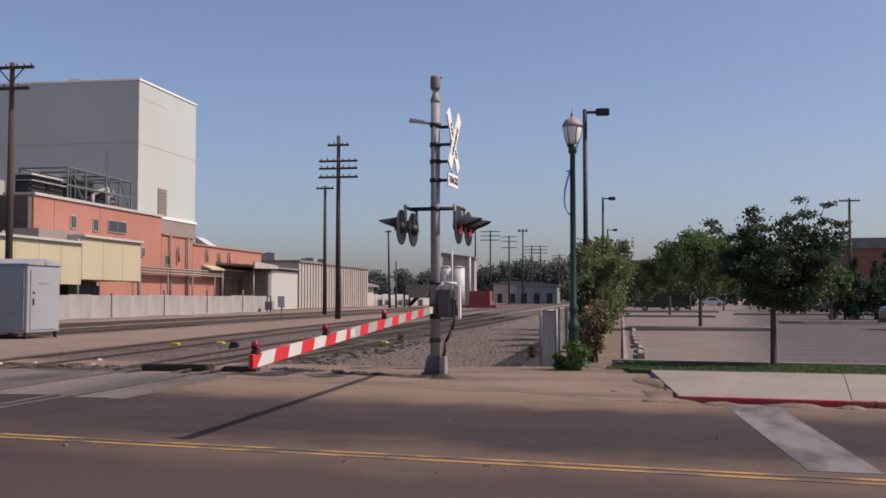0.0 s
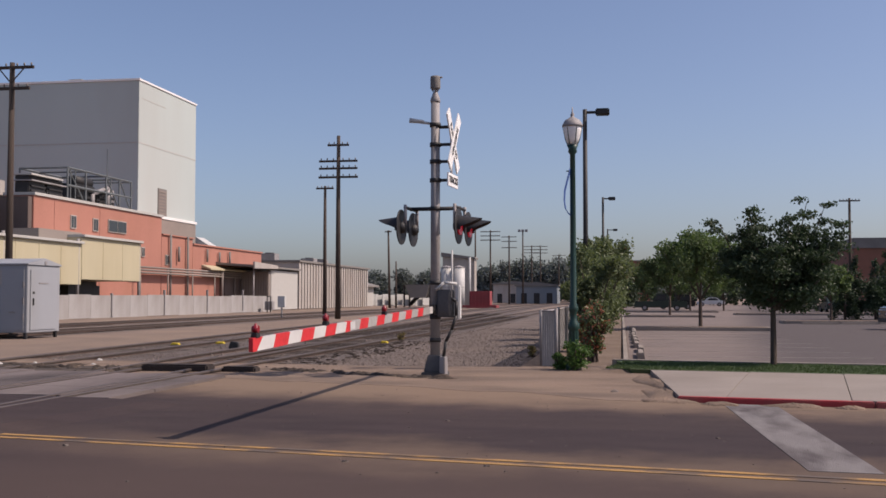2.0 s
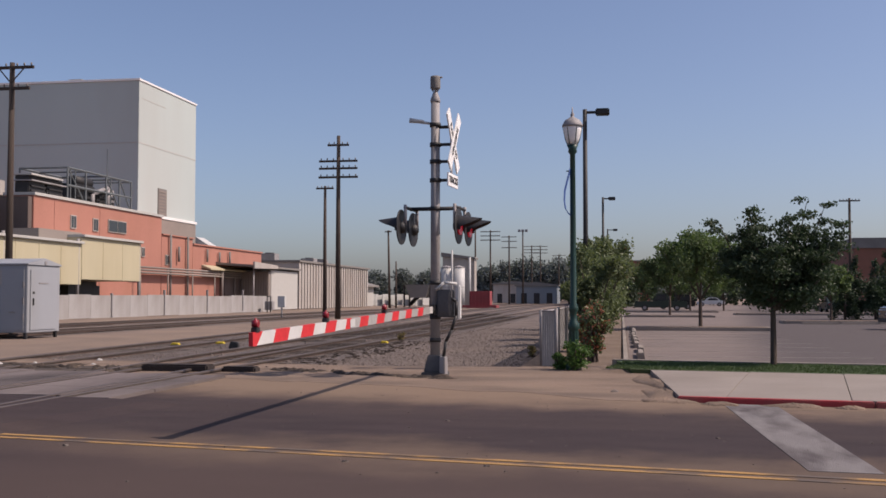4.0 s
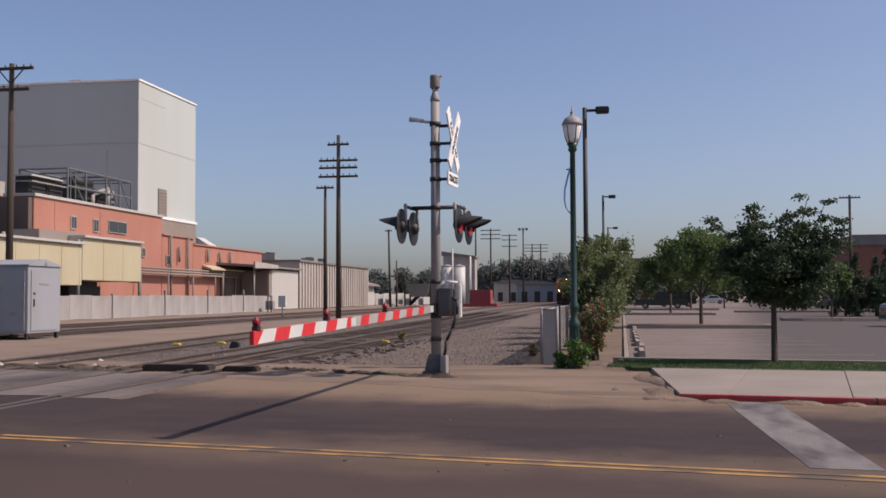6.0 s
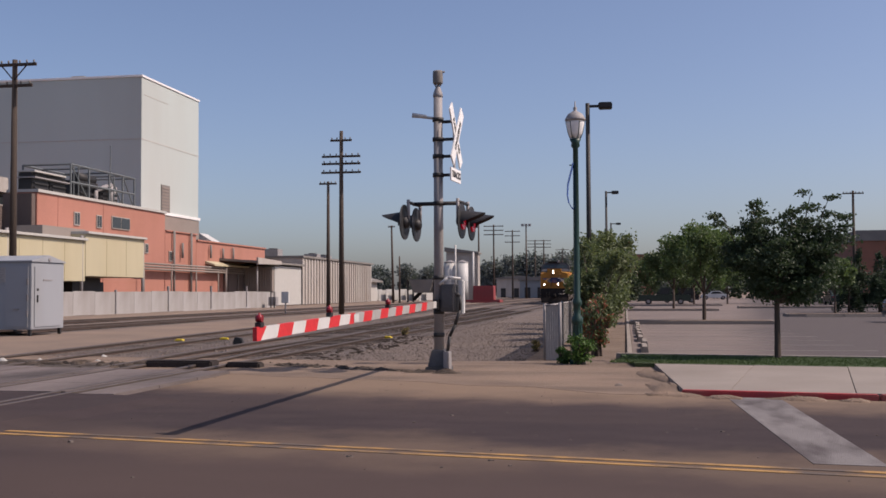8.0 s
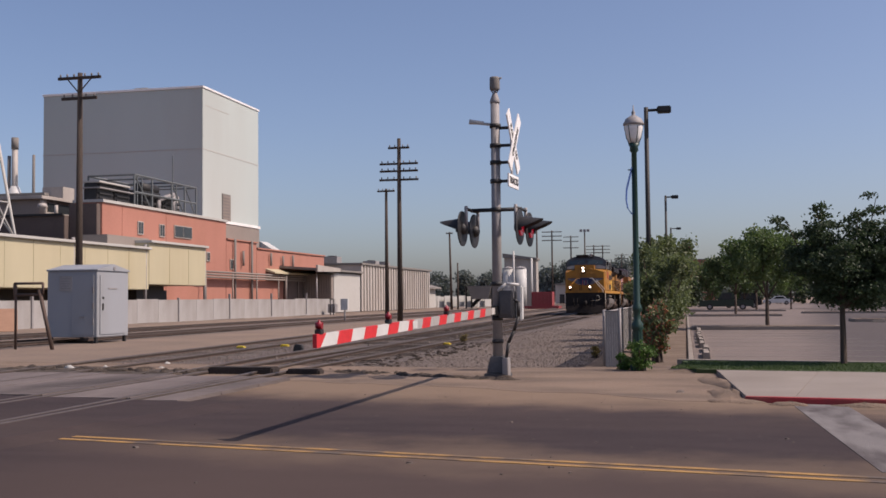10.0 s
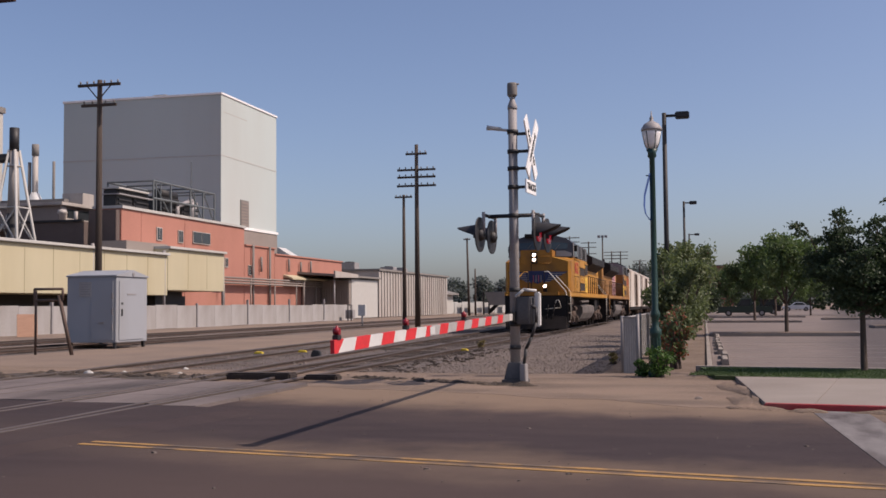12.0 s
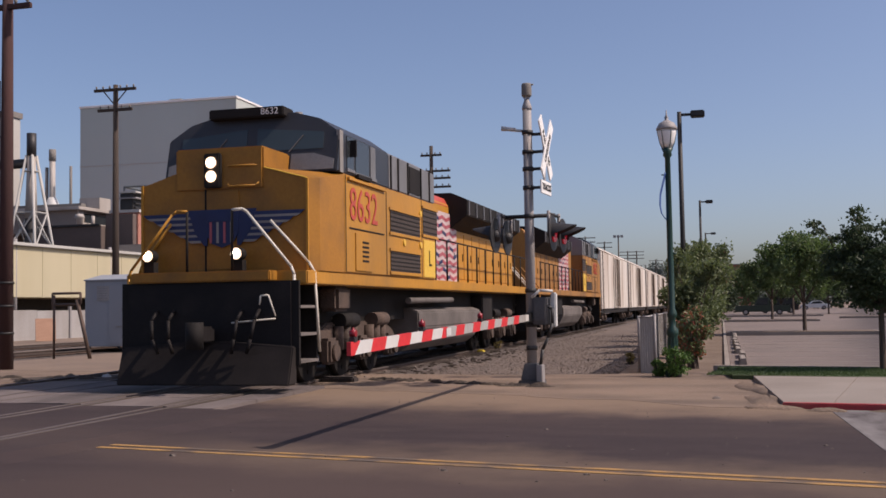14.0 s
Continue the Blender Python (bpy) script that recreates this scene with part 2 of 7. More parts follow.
def lot_surface(name):
    """Pale worn stalls that pass into the darker asphalt of the drive."""
    m = mat(name, (0.175, 0.137, 0.118), (0.15, 0.118, 0.103), 0.4, 0.85, bump=0.3, grain=80, stain=(0.10, 0.083, 0.075), amount=0.25, stain_scale=0.15)
    n, l = m.node_tree.nodes, m.node_tree.links
    b = n["Principled BSDF"]
    old = b.inputs["Base Color"].links[0].from_socket
    tc = n.new("ShaderNodeTexCoord")
    dot = n.new("ShaderNodeVectorMath")
    dot.operation = "DOT_PRODUCT"
    dot.inputs[1].default_value = (1.0, -0.11, 0)
    l.new(tc.outputs["Object"], dot.inputs[0])
    tx = n.new("ShaderNodeTexNoise")
    tx.inputs["Scale"].default_value, tx.inputs["Detail"].default_value = 0.5, 6.0
    l.new(tc.outputs["Object"], tx.inputs["Vector"])
    wob = n.new("ShaderNodeMath")
    wob.operation = "MULTIPLY_ADD"
    wob.inputs[1].default_value = 2.0
    l.new(tx.outputs[0], wob.inputs[0])
    l.new(dot.outputs["Value"], wob.inputs[2])
    r = n.new("ShaderNodeMapRange")
    r.interpolation_type = "SMOOTHSTEP"
    r.inputs["From Min"].default_value, r.inputs["From Max"].default_value, r.inputs["To Max"].default_value = -0.3, 2.6, 0.9
    l.new(wob.outputs[0], r.inputs["Value"])
    x = n.new("ShaderNodeMix")
    x.data_type = "RGBA"
    x.inputs[7].default_value = (0.062, 0.049, 0.046, 1)
    l.new(r.outputs[0], x.inputs[0])
    l.new(old, x.inputs[6])
    l.new(x.outputs[2], b.inputs["Base Color"])
    return m


M_LOT = lot_surface("lot_surface")
LINE_AT = 8.55
M_ROAD = dusty_road("dusty_asphalt")


# ---- mesh helpers ----
def box(bm, x0, y0, z0, x1, y1, z1):
    v = [bm.verts.new((x, y, z)) for z in (z0, z1) for y in (y0, y1) for x in (x0, x1)]
    for f in ((0, 2, 3, 1), (4, 5, 7, 6), (0, 1, 5, 4), (2, 6, 7, 3), (0, 4, 6, 2), (1, 3, 7, 5)):
        bm.faces.new([v[i] for i in f])
    return bm


def tube(bm, p, q, r, r2=None, seg=10):
    p, q = Vector(p), Vector(q)
    r2 = r if r2 is None else r2
    turn = (q - p).to_track_quat("Z", "Y")
    rings = []
    for c, rad in ((p, r), (q, r2)):
        rings.append([bm.verts.new(c + turn @ Vector((rad * math.cos(a), rad * math.sin(a), 0)))
                      for a in (2 * math.pi * i / seg for i in range(seg))])
    a, b = rings
    for i in range(seg):
        f = bm.faces.new((a[i], a[(i + 1) % seg], b[(i + 1) % seg], b[i]))
        f.smooth = seg > 6
    bm.faces.new(a[::-1])
    bm.faces.new(b)
    return bm


def pipe(bm, points, r, seg=8):
    for a, b in zip(points, points[1:]):
        tube(bm, a, b, r, r, seg)
    return bm


def lathe(bm, profile, x=0.0, y=0.0, seg=16):
    """profile: radius, height pairs from bottom to top, turned about an upright axis."""
    rings = [[bm.verts.new((x + r * math.cos(2 * math.pi * i / seg), y + r * math.sin(2 * math.pi * i / seg), z)) for i in range(seg)] for r, z in profile]
    for a, b in zip(rings, rings[1:]):
        for i in range(seg):
            bm.faces.new((a[i], a[(i + 1) % seg], b[(i + 1) % seg], b[i])).smooth = True
    bm.faces.new(rings[0][::-1])
    bm.faces.new(rings[-1])
    return bm


def prism(bm, outline, axis, a, b):
    """An outline in two axes pushed along the third: axis x takes (y, z), y takes (x, z), z takes (x, y)."""
    def spot(p, d):
        return {"x": (d, p[0], p[1]), "y": (p[0], d, p[1]), "z": (p[0], p[1], d)}[axis]
    lo = [bm.verts.new(spot(p, a)) for p in outline]
    hi = [bm.verts.new(spot(p, b)) for p in outline]
    n = len(outline)
    for i in range(n):
        bm.faces.new((lo[i], lo[(i + 1) % n], hi[(i + 1) % n], hi[i]))
    bm.faces.new(lo[::-1])
    bm.faces.new(hi)
    return bm


def disc(bm, c, way, r, depth, seg=16):
    w = Vector(way).normalized() * depth
    return tube(bm, Vector(c), Vector(c) + w, r, r, seg)


def part(name, bm, material, parent=None, label="", bevel=0.0):
    if bevel:
        bmesh.ops.bevel(bm, geom=list(bm.edges), offset=bevel, segments=2, affect="EDGES", clamp_overlap=True)
    bmesh.ops.recalc_face_normals(bm, faces=bm.faces)
    me = bpy.data.meshes.new(name)
    bm.to_mesh(me)
    bm.free()
    me.materials.append(material)
    ob = new(name, me)
    ob.parent = parent
    if label:
        tagged(ob, label)
    return ob


def share(ob, parent, m):
    """Another piece on the same mesh."""
    c = new(ob.name.split(".")[0], ob.data)
    c.parent = parent
    c.matrix_basis = m
    return c


def thing(name, label, category, m=None, group="", kind=""):
    ob = tagged(new(name), label, category, group, kind)
    if m:
        ob.matrix_basis = m
    return ob


def solid(name, bm, material, label, category, group="", kind="", m=None, bevel=0.0):
    ob = tagged(part(name, bm, material, None, "", bevel), label, category, group, kind)
    if m:
        ob.matrix_basis = m
    return ob


def BM():
    return bmesh.new()


def raw(name, verts, faces, material, parent=None):
    me = bpy.data.meshes.new(name)
    me.from_pydata(verts, [], faces)
    me.materials.append(material)
    ob = new(name, me)
    ob.parent = parent
    return ob


# road frame: u along the road to the right, v away from the eye across it
RU, RV = Vector((0.985, -0.172, 0)), Vector((0.172, 0.985, 0))


def on_road(u, v, z=0.0):
    return RU * u + RV * v + Vector((0, 0, z))


def slab(bm, uv, z0, z1):
    pts = [on_road(u, v) for u, v in uv]
    return prism(bm, [(p.x, p.y) for p in pts], "z", z0, z1)


# ---- ground, road, railway ----
# centre lines (y, x): the train's line, a turnout off it, the diverging siding and two far sidings
TRACKS = (((-60, -8.05), (700, -8.05)),
          ((6, -8.05), (17, -8.45), (22.5, -8.93), (30, -9.3), (38, -9.6), (51, -10.1), (73, -10.95), (110, -12.2), (174, -13.5), (700, -14)),
          ((-60, -9.4), (0, -11.15), (21.5, -12.35), (36, -13.2), (60, -14.5), (100, -16.2), (160, -17.4), (700, -18)),
          ((-60, -22.6), (700, -22.6)), ((-60, -27.6), (700, -27.6)))


def centre_at(line, y):
    for (y0, x0), (y1, x1) in zip(line, line[1:]):
        if y <= y1:
            return x0 + (x1 - x0) * (y - y0) / (y1 - y0)
    return line[-1][1]


def sweep(bm, line, section, ys):
    """A section of (sideways, height) points drawn along a track's centre line."""
    rings = [[bm.verts.new((centre_at(line, y) + dx, y, z)) for dx, z in section] for y in ys]
    n = len(section)
    for a, b in zip(rings, rings[1:]):
        for i in range(n):
            bm.faces.new((a[i], a[(i + 1) % n], b[(i + 1) % n], b[i]))
    bm.faces.new(rings[0][::-1])
    bm.faces.new(rings[-1])
    return bm


def ragged_edge():
    """The verge's broken front line, from the far end to the kerb."""
    rng, out = random.Random(5), []
    for (u0, v0), (u1, v1) in (((-30, 15.9), (-9, 15.7)), ((-9, 15.7), (-5, 15.0)), ((-5, 15.0), (-1.9, 13.95))):
        n = int((u1 - u0) / 0.12)
        for i in range(n):
            u = u0 + (u1 - u0) * i / n
            out.append((u, v0 + (v1 - v0) * i / n + 0.28 * noise.noise((u * 0.9, 3, 0)) + 0.12 * noise.noise((u * 4, 8, 0)) + rng.uniform(-0.03, 0.03)))
    return out


def build_ground():
    solid("ground", box(BM(), -3000, -1500, -1.0, 3000, 4500, -0.06), M_DIRT, "dry bare brown earth beside the railway", "ground", kind="structure")
    solid("dirt_verge", slab(BM(), ragged_edge() + [(-1.75, 13.95), (-1.7, 14.2), (1.0, 14.2), (1.0, 21.3), (-4.0, 21.3), (-5.0, 20.4), (-8, 19.6), (-30, 19.0)], -0.3, 0.003), M_SAND,
          "trampled sandy verge along the road", "verge", kind="structure")
    solid("road", slab(BM(), [(-300, -9), (300, -9), (300, 14.15), (-1.8, 14.15), (-5, 15.4), (-9, 16.0), (-300, 16.2)], -0.4, 0.0), M_ROAD,
          "worn dark grey asphalt road with dusty edges", "road", kind="structure")
    solid("parking_lot", box(BM(), 0.15, 21.0, -0.4, 120, 230, -0.01), M_LOT, "sun-bleached asphalt parking lot", "parking lot", kind="structure")
    # asphalt brought up level with the rails, with a ramp on its open side
    up = BM()
    rings = [[up.verts.new(on_road(u, v, z)) for u, v, z in ring] for ring in
             (((-60, 1.0, -0.05), (-7.3, 1.0, -0.05), (-7.3, 11.64, -0.05), (-60, 11.64, -0.05)), ((-60, 1.6, 0.052), (-8.0, 1.6, 0.052), (-8.0, 11.64, 0.052), (-60, 11.64, 0.052)))]
    for i in range(4):
        up.faces.new((rings[0][i], rings[0][(i + 1) % 4], rings[1][(i + 1) % 4], rings[1][i]))
    up.faces.new(rings[1])
    solid("crossing_ramp", up, M_ROAD, "asphalt raised level with the rails at the crossing", "road", kind="structure")
    solid("gravel_yard", box(BM(), -6.3, 19.2, -0.3, -1.66, 90, -0.048), M_GRAVEL, "grey-brown gravel yard beside the track", "gravel", kind="structure")
    solid("dark_earth", slab(BM(), [(-17.6, 16.6), (-15, 15.95), (-13.4, 16.25), (-12.2, 15.95), (-11.9, 17.3), (-12.6, 17.75), (-14, 17.5), (-15.2, 18.1), (-17, 17.9)], -0.3, 0.012), M_BROKEN, "dark broken earth between the tracks", "ground", kind="structure")
    y = thing("centre_line", "worn double yellow line on the asphalt", "road marking", kind="structure")
    for dv in (-0.29, -0.1):
        part("stripe", slab(BM(), [(-7.7, 8.62 + dv), (60, 8.62 + dv), (60, 8.705 + dv), (-7.7, 8.705 + dv)], 0.0, 0.005), M_YELLOW, y)
    solid("stop_line", prism(BM(), [(1.43, 8.72), (1.98, 8.66), (1.9, 13.95), (1.26, 14.05)], "z", -0.01, 0.004), M_WHITELINE,
          "faded white stop line across the lane", "road marking", kind="structure")
    k = thing("kerb", "concrete kerb painted red along the road", "kerb", kind="structure")
    for i in range(14):
        u = -1.75 + i * 2.4
        part("kerb_stone", slab(BM(), [(u, 14.1), (u + 2.38, 14.1), (u + 2.38, 14.25), (u, 14.25)], -0.3, 0.075), M_REDKERB, k, bevel=0.015)
    s = thing("pavement", "pale concrete pavement slabs beside the road", "pavement", kind="structure")
    for i in range(20):
        u, u1 = (-1.75, -1.14) if i == 0 else (-1.14 + (i - 1) * 1.52, -1.14 + i * 1.52)
        w = 0.0 if i else -1.1
        part("paving_slab", slab(BM(), [(u, 14.26), (u1 - 0.008, 14.26), (u1 - 0.008, 19.2), (u + w, 19.2)], -0.3, 0.07 + 0.003 * (i % 3)), M_CONCRETE, s, bevel=0.004)
    solid("grass_strip", slab(BM(), [(-3.2, 19.22), (1.9, 19.22), (2.3, 20.9), (1.6, 21.7), (-3.9, 21.7)], -0.3, 0.075), M_GRASS,
          "mown grass strip edged by concrete", "grass", kind="structure")
    solid("lot_kerb", slab(BM(), [(-4.0, 21.72), (1.7, 21.72), (2.4, 21.0), (2.0, 19.22), (2.2, 19.22), (2.62, 21.1), (1.85, 21.92), (-4.0, 21.92)], -0.3, 0.1), M_CONCRETE,
          "pale concrete kerb round the grass strip", "kerb", kind="structure")
    p = thing("crossing_panel", "worn concrete panels between the rails at the crossing", "crossing surface", kind="structure")
    for x0, x1 in ((-12.6, -10.65), (-10.6, -9.02), (-8.72, -7.45), (-7.15, -6.62)):
        for j in range(3):
            y0 = 13.2 + j * 1.38 - (x0 + 8) * 0.17
            part("panel", box(BM(), x0, y0, -0.2, x1, y0 + 1.376, 0.05), M_PANEL, p, bevel=0.01)
    f = thing("flangeway_plank", "dark timber blocks at the crossing's edge", "timber", kind="structure")
    part("block", box(BM(), -8.8, 18.55, -0.2, -7.5, 18.95, 0.13), M_OLDTIMBER, f, bevel=0.03)
    part("block", box(BM(), -7.25, 18.6, -0.2, -6.6, 18.9, 0.1), M_OLDTIMBER, f, bevel=0.03)


def build_tracks():
    for k, line in enumerate(TRACKS):
        t = thing("railway_track", "rusty railway track on dark timber ties", "railway track", group="parallel railway tracks")
        first = 8.0 if k == 1 else -60
        knots = sorted({y for y, x in line if y > first} | {first})
        top = (-0.03, -0.036, -0.033, -0.055, -0.055)[k]
        bed = [(-2.6, -0.3), (2.6, -0.3), (1.75, top), (-1.75, top)]
        part("ballast_bed", sweep(BM(), line, bed, [19.2 if k < 3 else -60] + [y for y in knots if y > 19.2]), M_BALLAST, t, "grey crushed stone ballast")
        for sx in (-0.755, 0.755):
            web = sweep(BM(), line, [(sx - 0.07, -0.12), (sx + 0.07, -0.12), (sx + 0.07, -0.09), (sx + 0.014, -0.08), (sx + 0.012, 0.028), (sx - 0.012, 0.028), (sx - 0.014, -0.08), (sx - 0.07, -0.09)], knots)
            rail = part("rail", web, M_RAIL, t)
            head = [(sx - 0.036, 0.026), (sx + 0.036, 0.026), (sx + 0.036, 0.054), (sx + 0.03, 0.06), (sx - 0.03, 0.06), (sx - 0.036, 0.054)]
            part("rail_head", sweep(BM(), line, head, knots), M_RAILTOP, rail, "polished steel railhead")
        tie = part("tie", box(BM(), -1.3, -0.11, -0.16, 1.3, 0.11, -0.005), M_TIE, t, bevel=0.012)
        y0 = 33.0 if k == 1 else 19.6
        tie.matrix_basis = pose(centre_at(line, y0), y0, 0)
        n = 110 if k < 3 else 60
        for i in range(1, n):
            y = y0 + i * 0.55
            share(tie, t, pose(centre_at(line, y) + random.uniform(-0.04, 0.04), y, random.uniform(-0.015, 0.01) - (0.028 if k > 1 else 0.012), 0, 0, random.uniform(-1, 1)))


def build_stones():
    """Loose crushed stone between and beside the tracks."""
    for name, area, n, big in (("ballast_stone", (-13.5, -6.0, 19.2, 60), 15000, 0.024), ("yard_gravel", (-6.4, -1.7, 19.2, 50), 15000, 0.017), ("verge_pebble", (-11, 1.0, 14.4, 21), 1800, 0.011)):
        v, f = [], []
        for i in range(n):
            x = random.uniform(area[0], area[1])
            y = area[2] + (area[3] - area[2]) * random.random() ** 1.7
            r = big * (0.3 + 0.9 * random.random() ** 2.2) * (2.4 if random.random() < 0.02 else 1)
            b = len(v)
            a = random.uniform(0, 6)
            z = {"ballast_stone": -0.03, "yard_gravel": -0.042}.get(name, -0.005)
            for j in range(4):
                q = a + j * 1.57 + random.uniform(-0.4, 0.4)
                v.append((x + r * math.cos(q), y + r * math.sin(q), z - 0.015))
            for j in range(4):
                q = a + j * 1.57 + random.uniform(-0.5, 0.5)
                v.append((x + r * 0.6 * math.cos(q), y + r * 0.6 * math.sin(q), z + r * random.uniform(0.4, 0.9)))
            f += [(b + 4, b + 5, b + 6, b + 7)] + [(b + j, b + (j + 1) % 4, b + 4 + (j + 1) % 4, b + 4 + j) for j in range(4)]
        tagged(raw(name, v, f, M_STONE), "loose grey and brown crushed stone", "stones", kind="stuff")


def build_rubble():
    """Dark clods and broken timber beside the near rail and along the crossing's edge."""
    v, f = [], []
    for i in range(420):
        if i < 240:
            x, y = random.gauss(-6.55, 0.35), random.uniform(20.0, 34)
        else:
            x, y = random.uniform(-12.5, -4.2), random.gauss(19.15, 0.22)
        r = random.uniform(0.02, 0.06)
        b, a = len(v), random.uniform(0, 6)
        long = random.uniform(1, 2.4)
        for k, (rr, z) in enumerate(((1.0, -0.07), (0.65, r * random.uniform(0.3, 0.9) - 0.04))):
            for j in range(5):
                q = a + j * 1.2566 + random.uniform(-0.3, 0.3)
                v.append((x + r * rr * long * math.cos(q), y + r * rr * math.sin(q), z))
        f += [tuple(range(b + 5, b + 10))] + [(b + j, b + (j + 1) % 5, b + 5 + (j + 1) % 5, b + 5 + j) for j in range(5)]
    tagged(raw("rubble", v, f, M_TIE), "dark clods and broken timber beside the rail", "rubble", kind="stuff")


def build_debris():
    """Scraps of grit, leaves and broken asphalt lying on the road."""
    v, f = [], []
    for i in range(240):
        p = on_road(random.uniform(-11, 5), 4.5 + 9.5 * random.random(), 0)
        r = random.uniform(0.004, 0.013) * (2.0 if i % 30 == 0 else 1)
        b, a = len(v), random.uniform(0, 6)
        for rr, z in ((1.0, -0.002), (0.6, r * 0.5)):
            for j in range(4):
                q = a + j * 1.57 + random.uniform(-0.4, 0.4)
                v.append((p.x + r * rr * 1.5 * math.cos(q), p.y + r * rr * math.sin(q), z))
        f += [(b + 4, b + 5, b + 6, b + 7)] + [(b + j, b + (j + 1) % 4, b + 4 + (j + 1) % 4, b + 4 + j) for j in range(4)]
    for x, y, r in ((-2.26, 8.58, 0.024), (-5.03, 9.09, 0.026), (-1.08, 8.54, 0.02), (-0.9, 8.3, 0.014), (-3.6, 7.4, 0.014), (0.9, 10.6, 0.018), (-1.9, 11.6, 0.02)):
        b = len(v)
        for rr, z in ((1.0, -0.002), (0.6, r * 0.6)):
            for j in range(4):
                q = j * 1.57 + random.uniform(-0.4, 0.4)
                v.append((x + r * rr * 1.6 * math.cos(q), y + r * rr * math.sin(q), z))
        f += [(b + 4, b + 5, b + 6, b + 7)] + [(b + j, b + (j + 1) % 4, b + 4 + (j + 1) % 4, b + 4 + j) for j in range(4)]
    tagged(raw("road_grit", v, f, M_STONE), "scattered grit and scraps on the asphalt", "debris", kind="stuff")


build_ground()
build_debris()
build_rubble()
build_tracks()
build_stones()


def heap(bm, x, y, rx, ry, turn, h, rng):
    """A low uneven mound of loose earth."""
    ca, sa = math.cos(radians(turn)), math.sin(radians(turn))
    rings = []
    wob = [rng.uniform(0.7, 1.2) for i in range(14)]
    for k, (s, z) in enumerate(((1.0, -0.02), (0.8, 0.35), (0.5, 0.75), (0.2, 1.0))):
        ring = []
        for i in range(14):
            a = 2 * math.pi * i / 14
            d = s * wob[i] * rng.uniform(0.9, 1.1)
            u, v = rx * d * math.cos(a), ry * d * math.sin(a)
            ring.append(bm.verts.new((x + u * ca - v * sa, y + u * sa + v * ca, -0.03 if k == 0 else h * z * rng.uniform(0.7, 1.25))))
        rings.append(ring)
    for a, b in zip(rings, rings[1:]):
        for i in range(14):
            bm.faces.new((a[i], a[(i + 1) % 14], b[(i + 1) % 14], b[i])).smooth = True
    bm.faces.new(rings[-1])
    return bm


def build_heaps():
    rng = random.Random(77)
    for x, y, rx, ry, turn, h in ((0.5, 17.3, 0.32, 1.5, 12, 0.07), (0.55, 15.3, 0.3, 1.0, 3, 0.07), (0.62, 14.25, 0.5, 0.3, 0, 0.05), (1.22, 13.9, 0.3, 0.17, -10, 0.04),
                                  (2.15, 13.78, 0.46, 0.16, -10, 0.05), (2.75, 13.66, 0.22, 0.1, -10, 0.04)):
        solid("dirt_heap", heap(BM(), x, y, rx, ry, turn, h, rng), M_SAND, "low heap of loose sandy earth against the kerb", "earth heap", kind="stuff")
    bm = BM()
    for i in range(46):
        s = i / 45
        x = -6.5 + 3.6 * s + rng.uniform(-0.12, 0.12)
        y = 19.45 - 1.75 * s + rng.uniform(-0.3, 0.3)
        heap(bm, x, y, rng.uniform(0.05, 0.26), rng.uniform(0.03, 0.1), rng.uniform(-30, 20), rng.uniform(0.02, 0.055), rng)
    for i in range(70):
        x = rng.uniform(-15.5, -8.9)
        p = rng.gauss(18.75, 0.45) - (x + 9) * 0.17
        heap(bm, x, p, rng.uniform(0.06, 0.34), rng.uniform(0.04, 0.14), rng.uniform(-30, 20), rng.uniform(0.02, 0.07), rng)
    for x, y, r in ((-12.55, 19.9, 0.14), (-12.0, 20.4, 0.07), (-11.2, 21.6, 0.09), (-10.6, 20.2, 0.06)):
        solid("litter_scrap", heap(BM(), x, y, r, r * 0.5, rng.uniform(-40, 40), r * 0.5, rng), M_WHITEWALL, "pale scrap of litter between the tracks", "litter", group="litter")
    solid("broken_asphalt", bm, M_BROKEN, "ragged broken edge of dark asphalt by the crossing", "rubble", kind="stuff")


build_heaps()

M_TOWER = mat("tower_paint", (0.42, 0.475, 0.457), (0.40, 0.452, 0.434), 0.1, 0.8, bump=0, grain=0, stain=(0.37, 0.385, 0.362), amount=0.3, stain_scale=0.12, stretch=(1, 1, 0.3))
M_TAUPE = mat("taupe_wall", (0.24, 0.205, 0.18), (0.20, 0.17, 0.15), 0.4, 0.9, grain=10)
# dark brown for walls out of the sun, their shade held in the colour
M_SHADEWALL = mat("sooty_wall", (0.125, 0.092, 0.08), (0.09, 0.068, 0.06), 0.5, 0.9, grain=10, stain=(0.05, 0.042, 0.038), amount=0.3)


# ---- buildings along the far side of the tracks ----
def wall_box(name, x0, y0, z0, x1, y1, z1, m, parent, label=""):
    return part(name, box(BM(), x0, y0, z0, x1, y1, z1), m, parent, label, bevel=0.03)


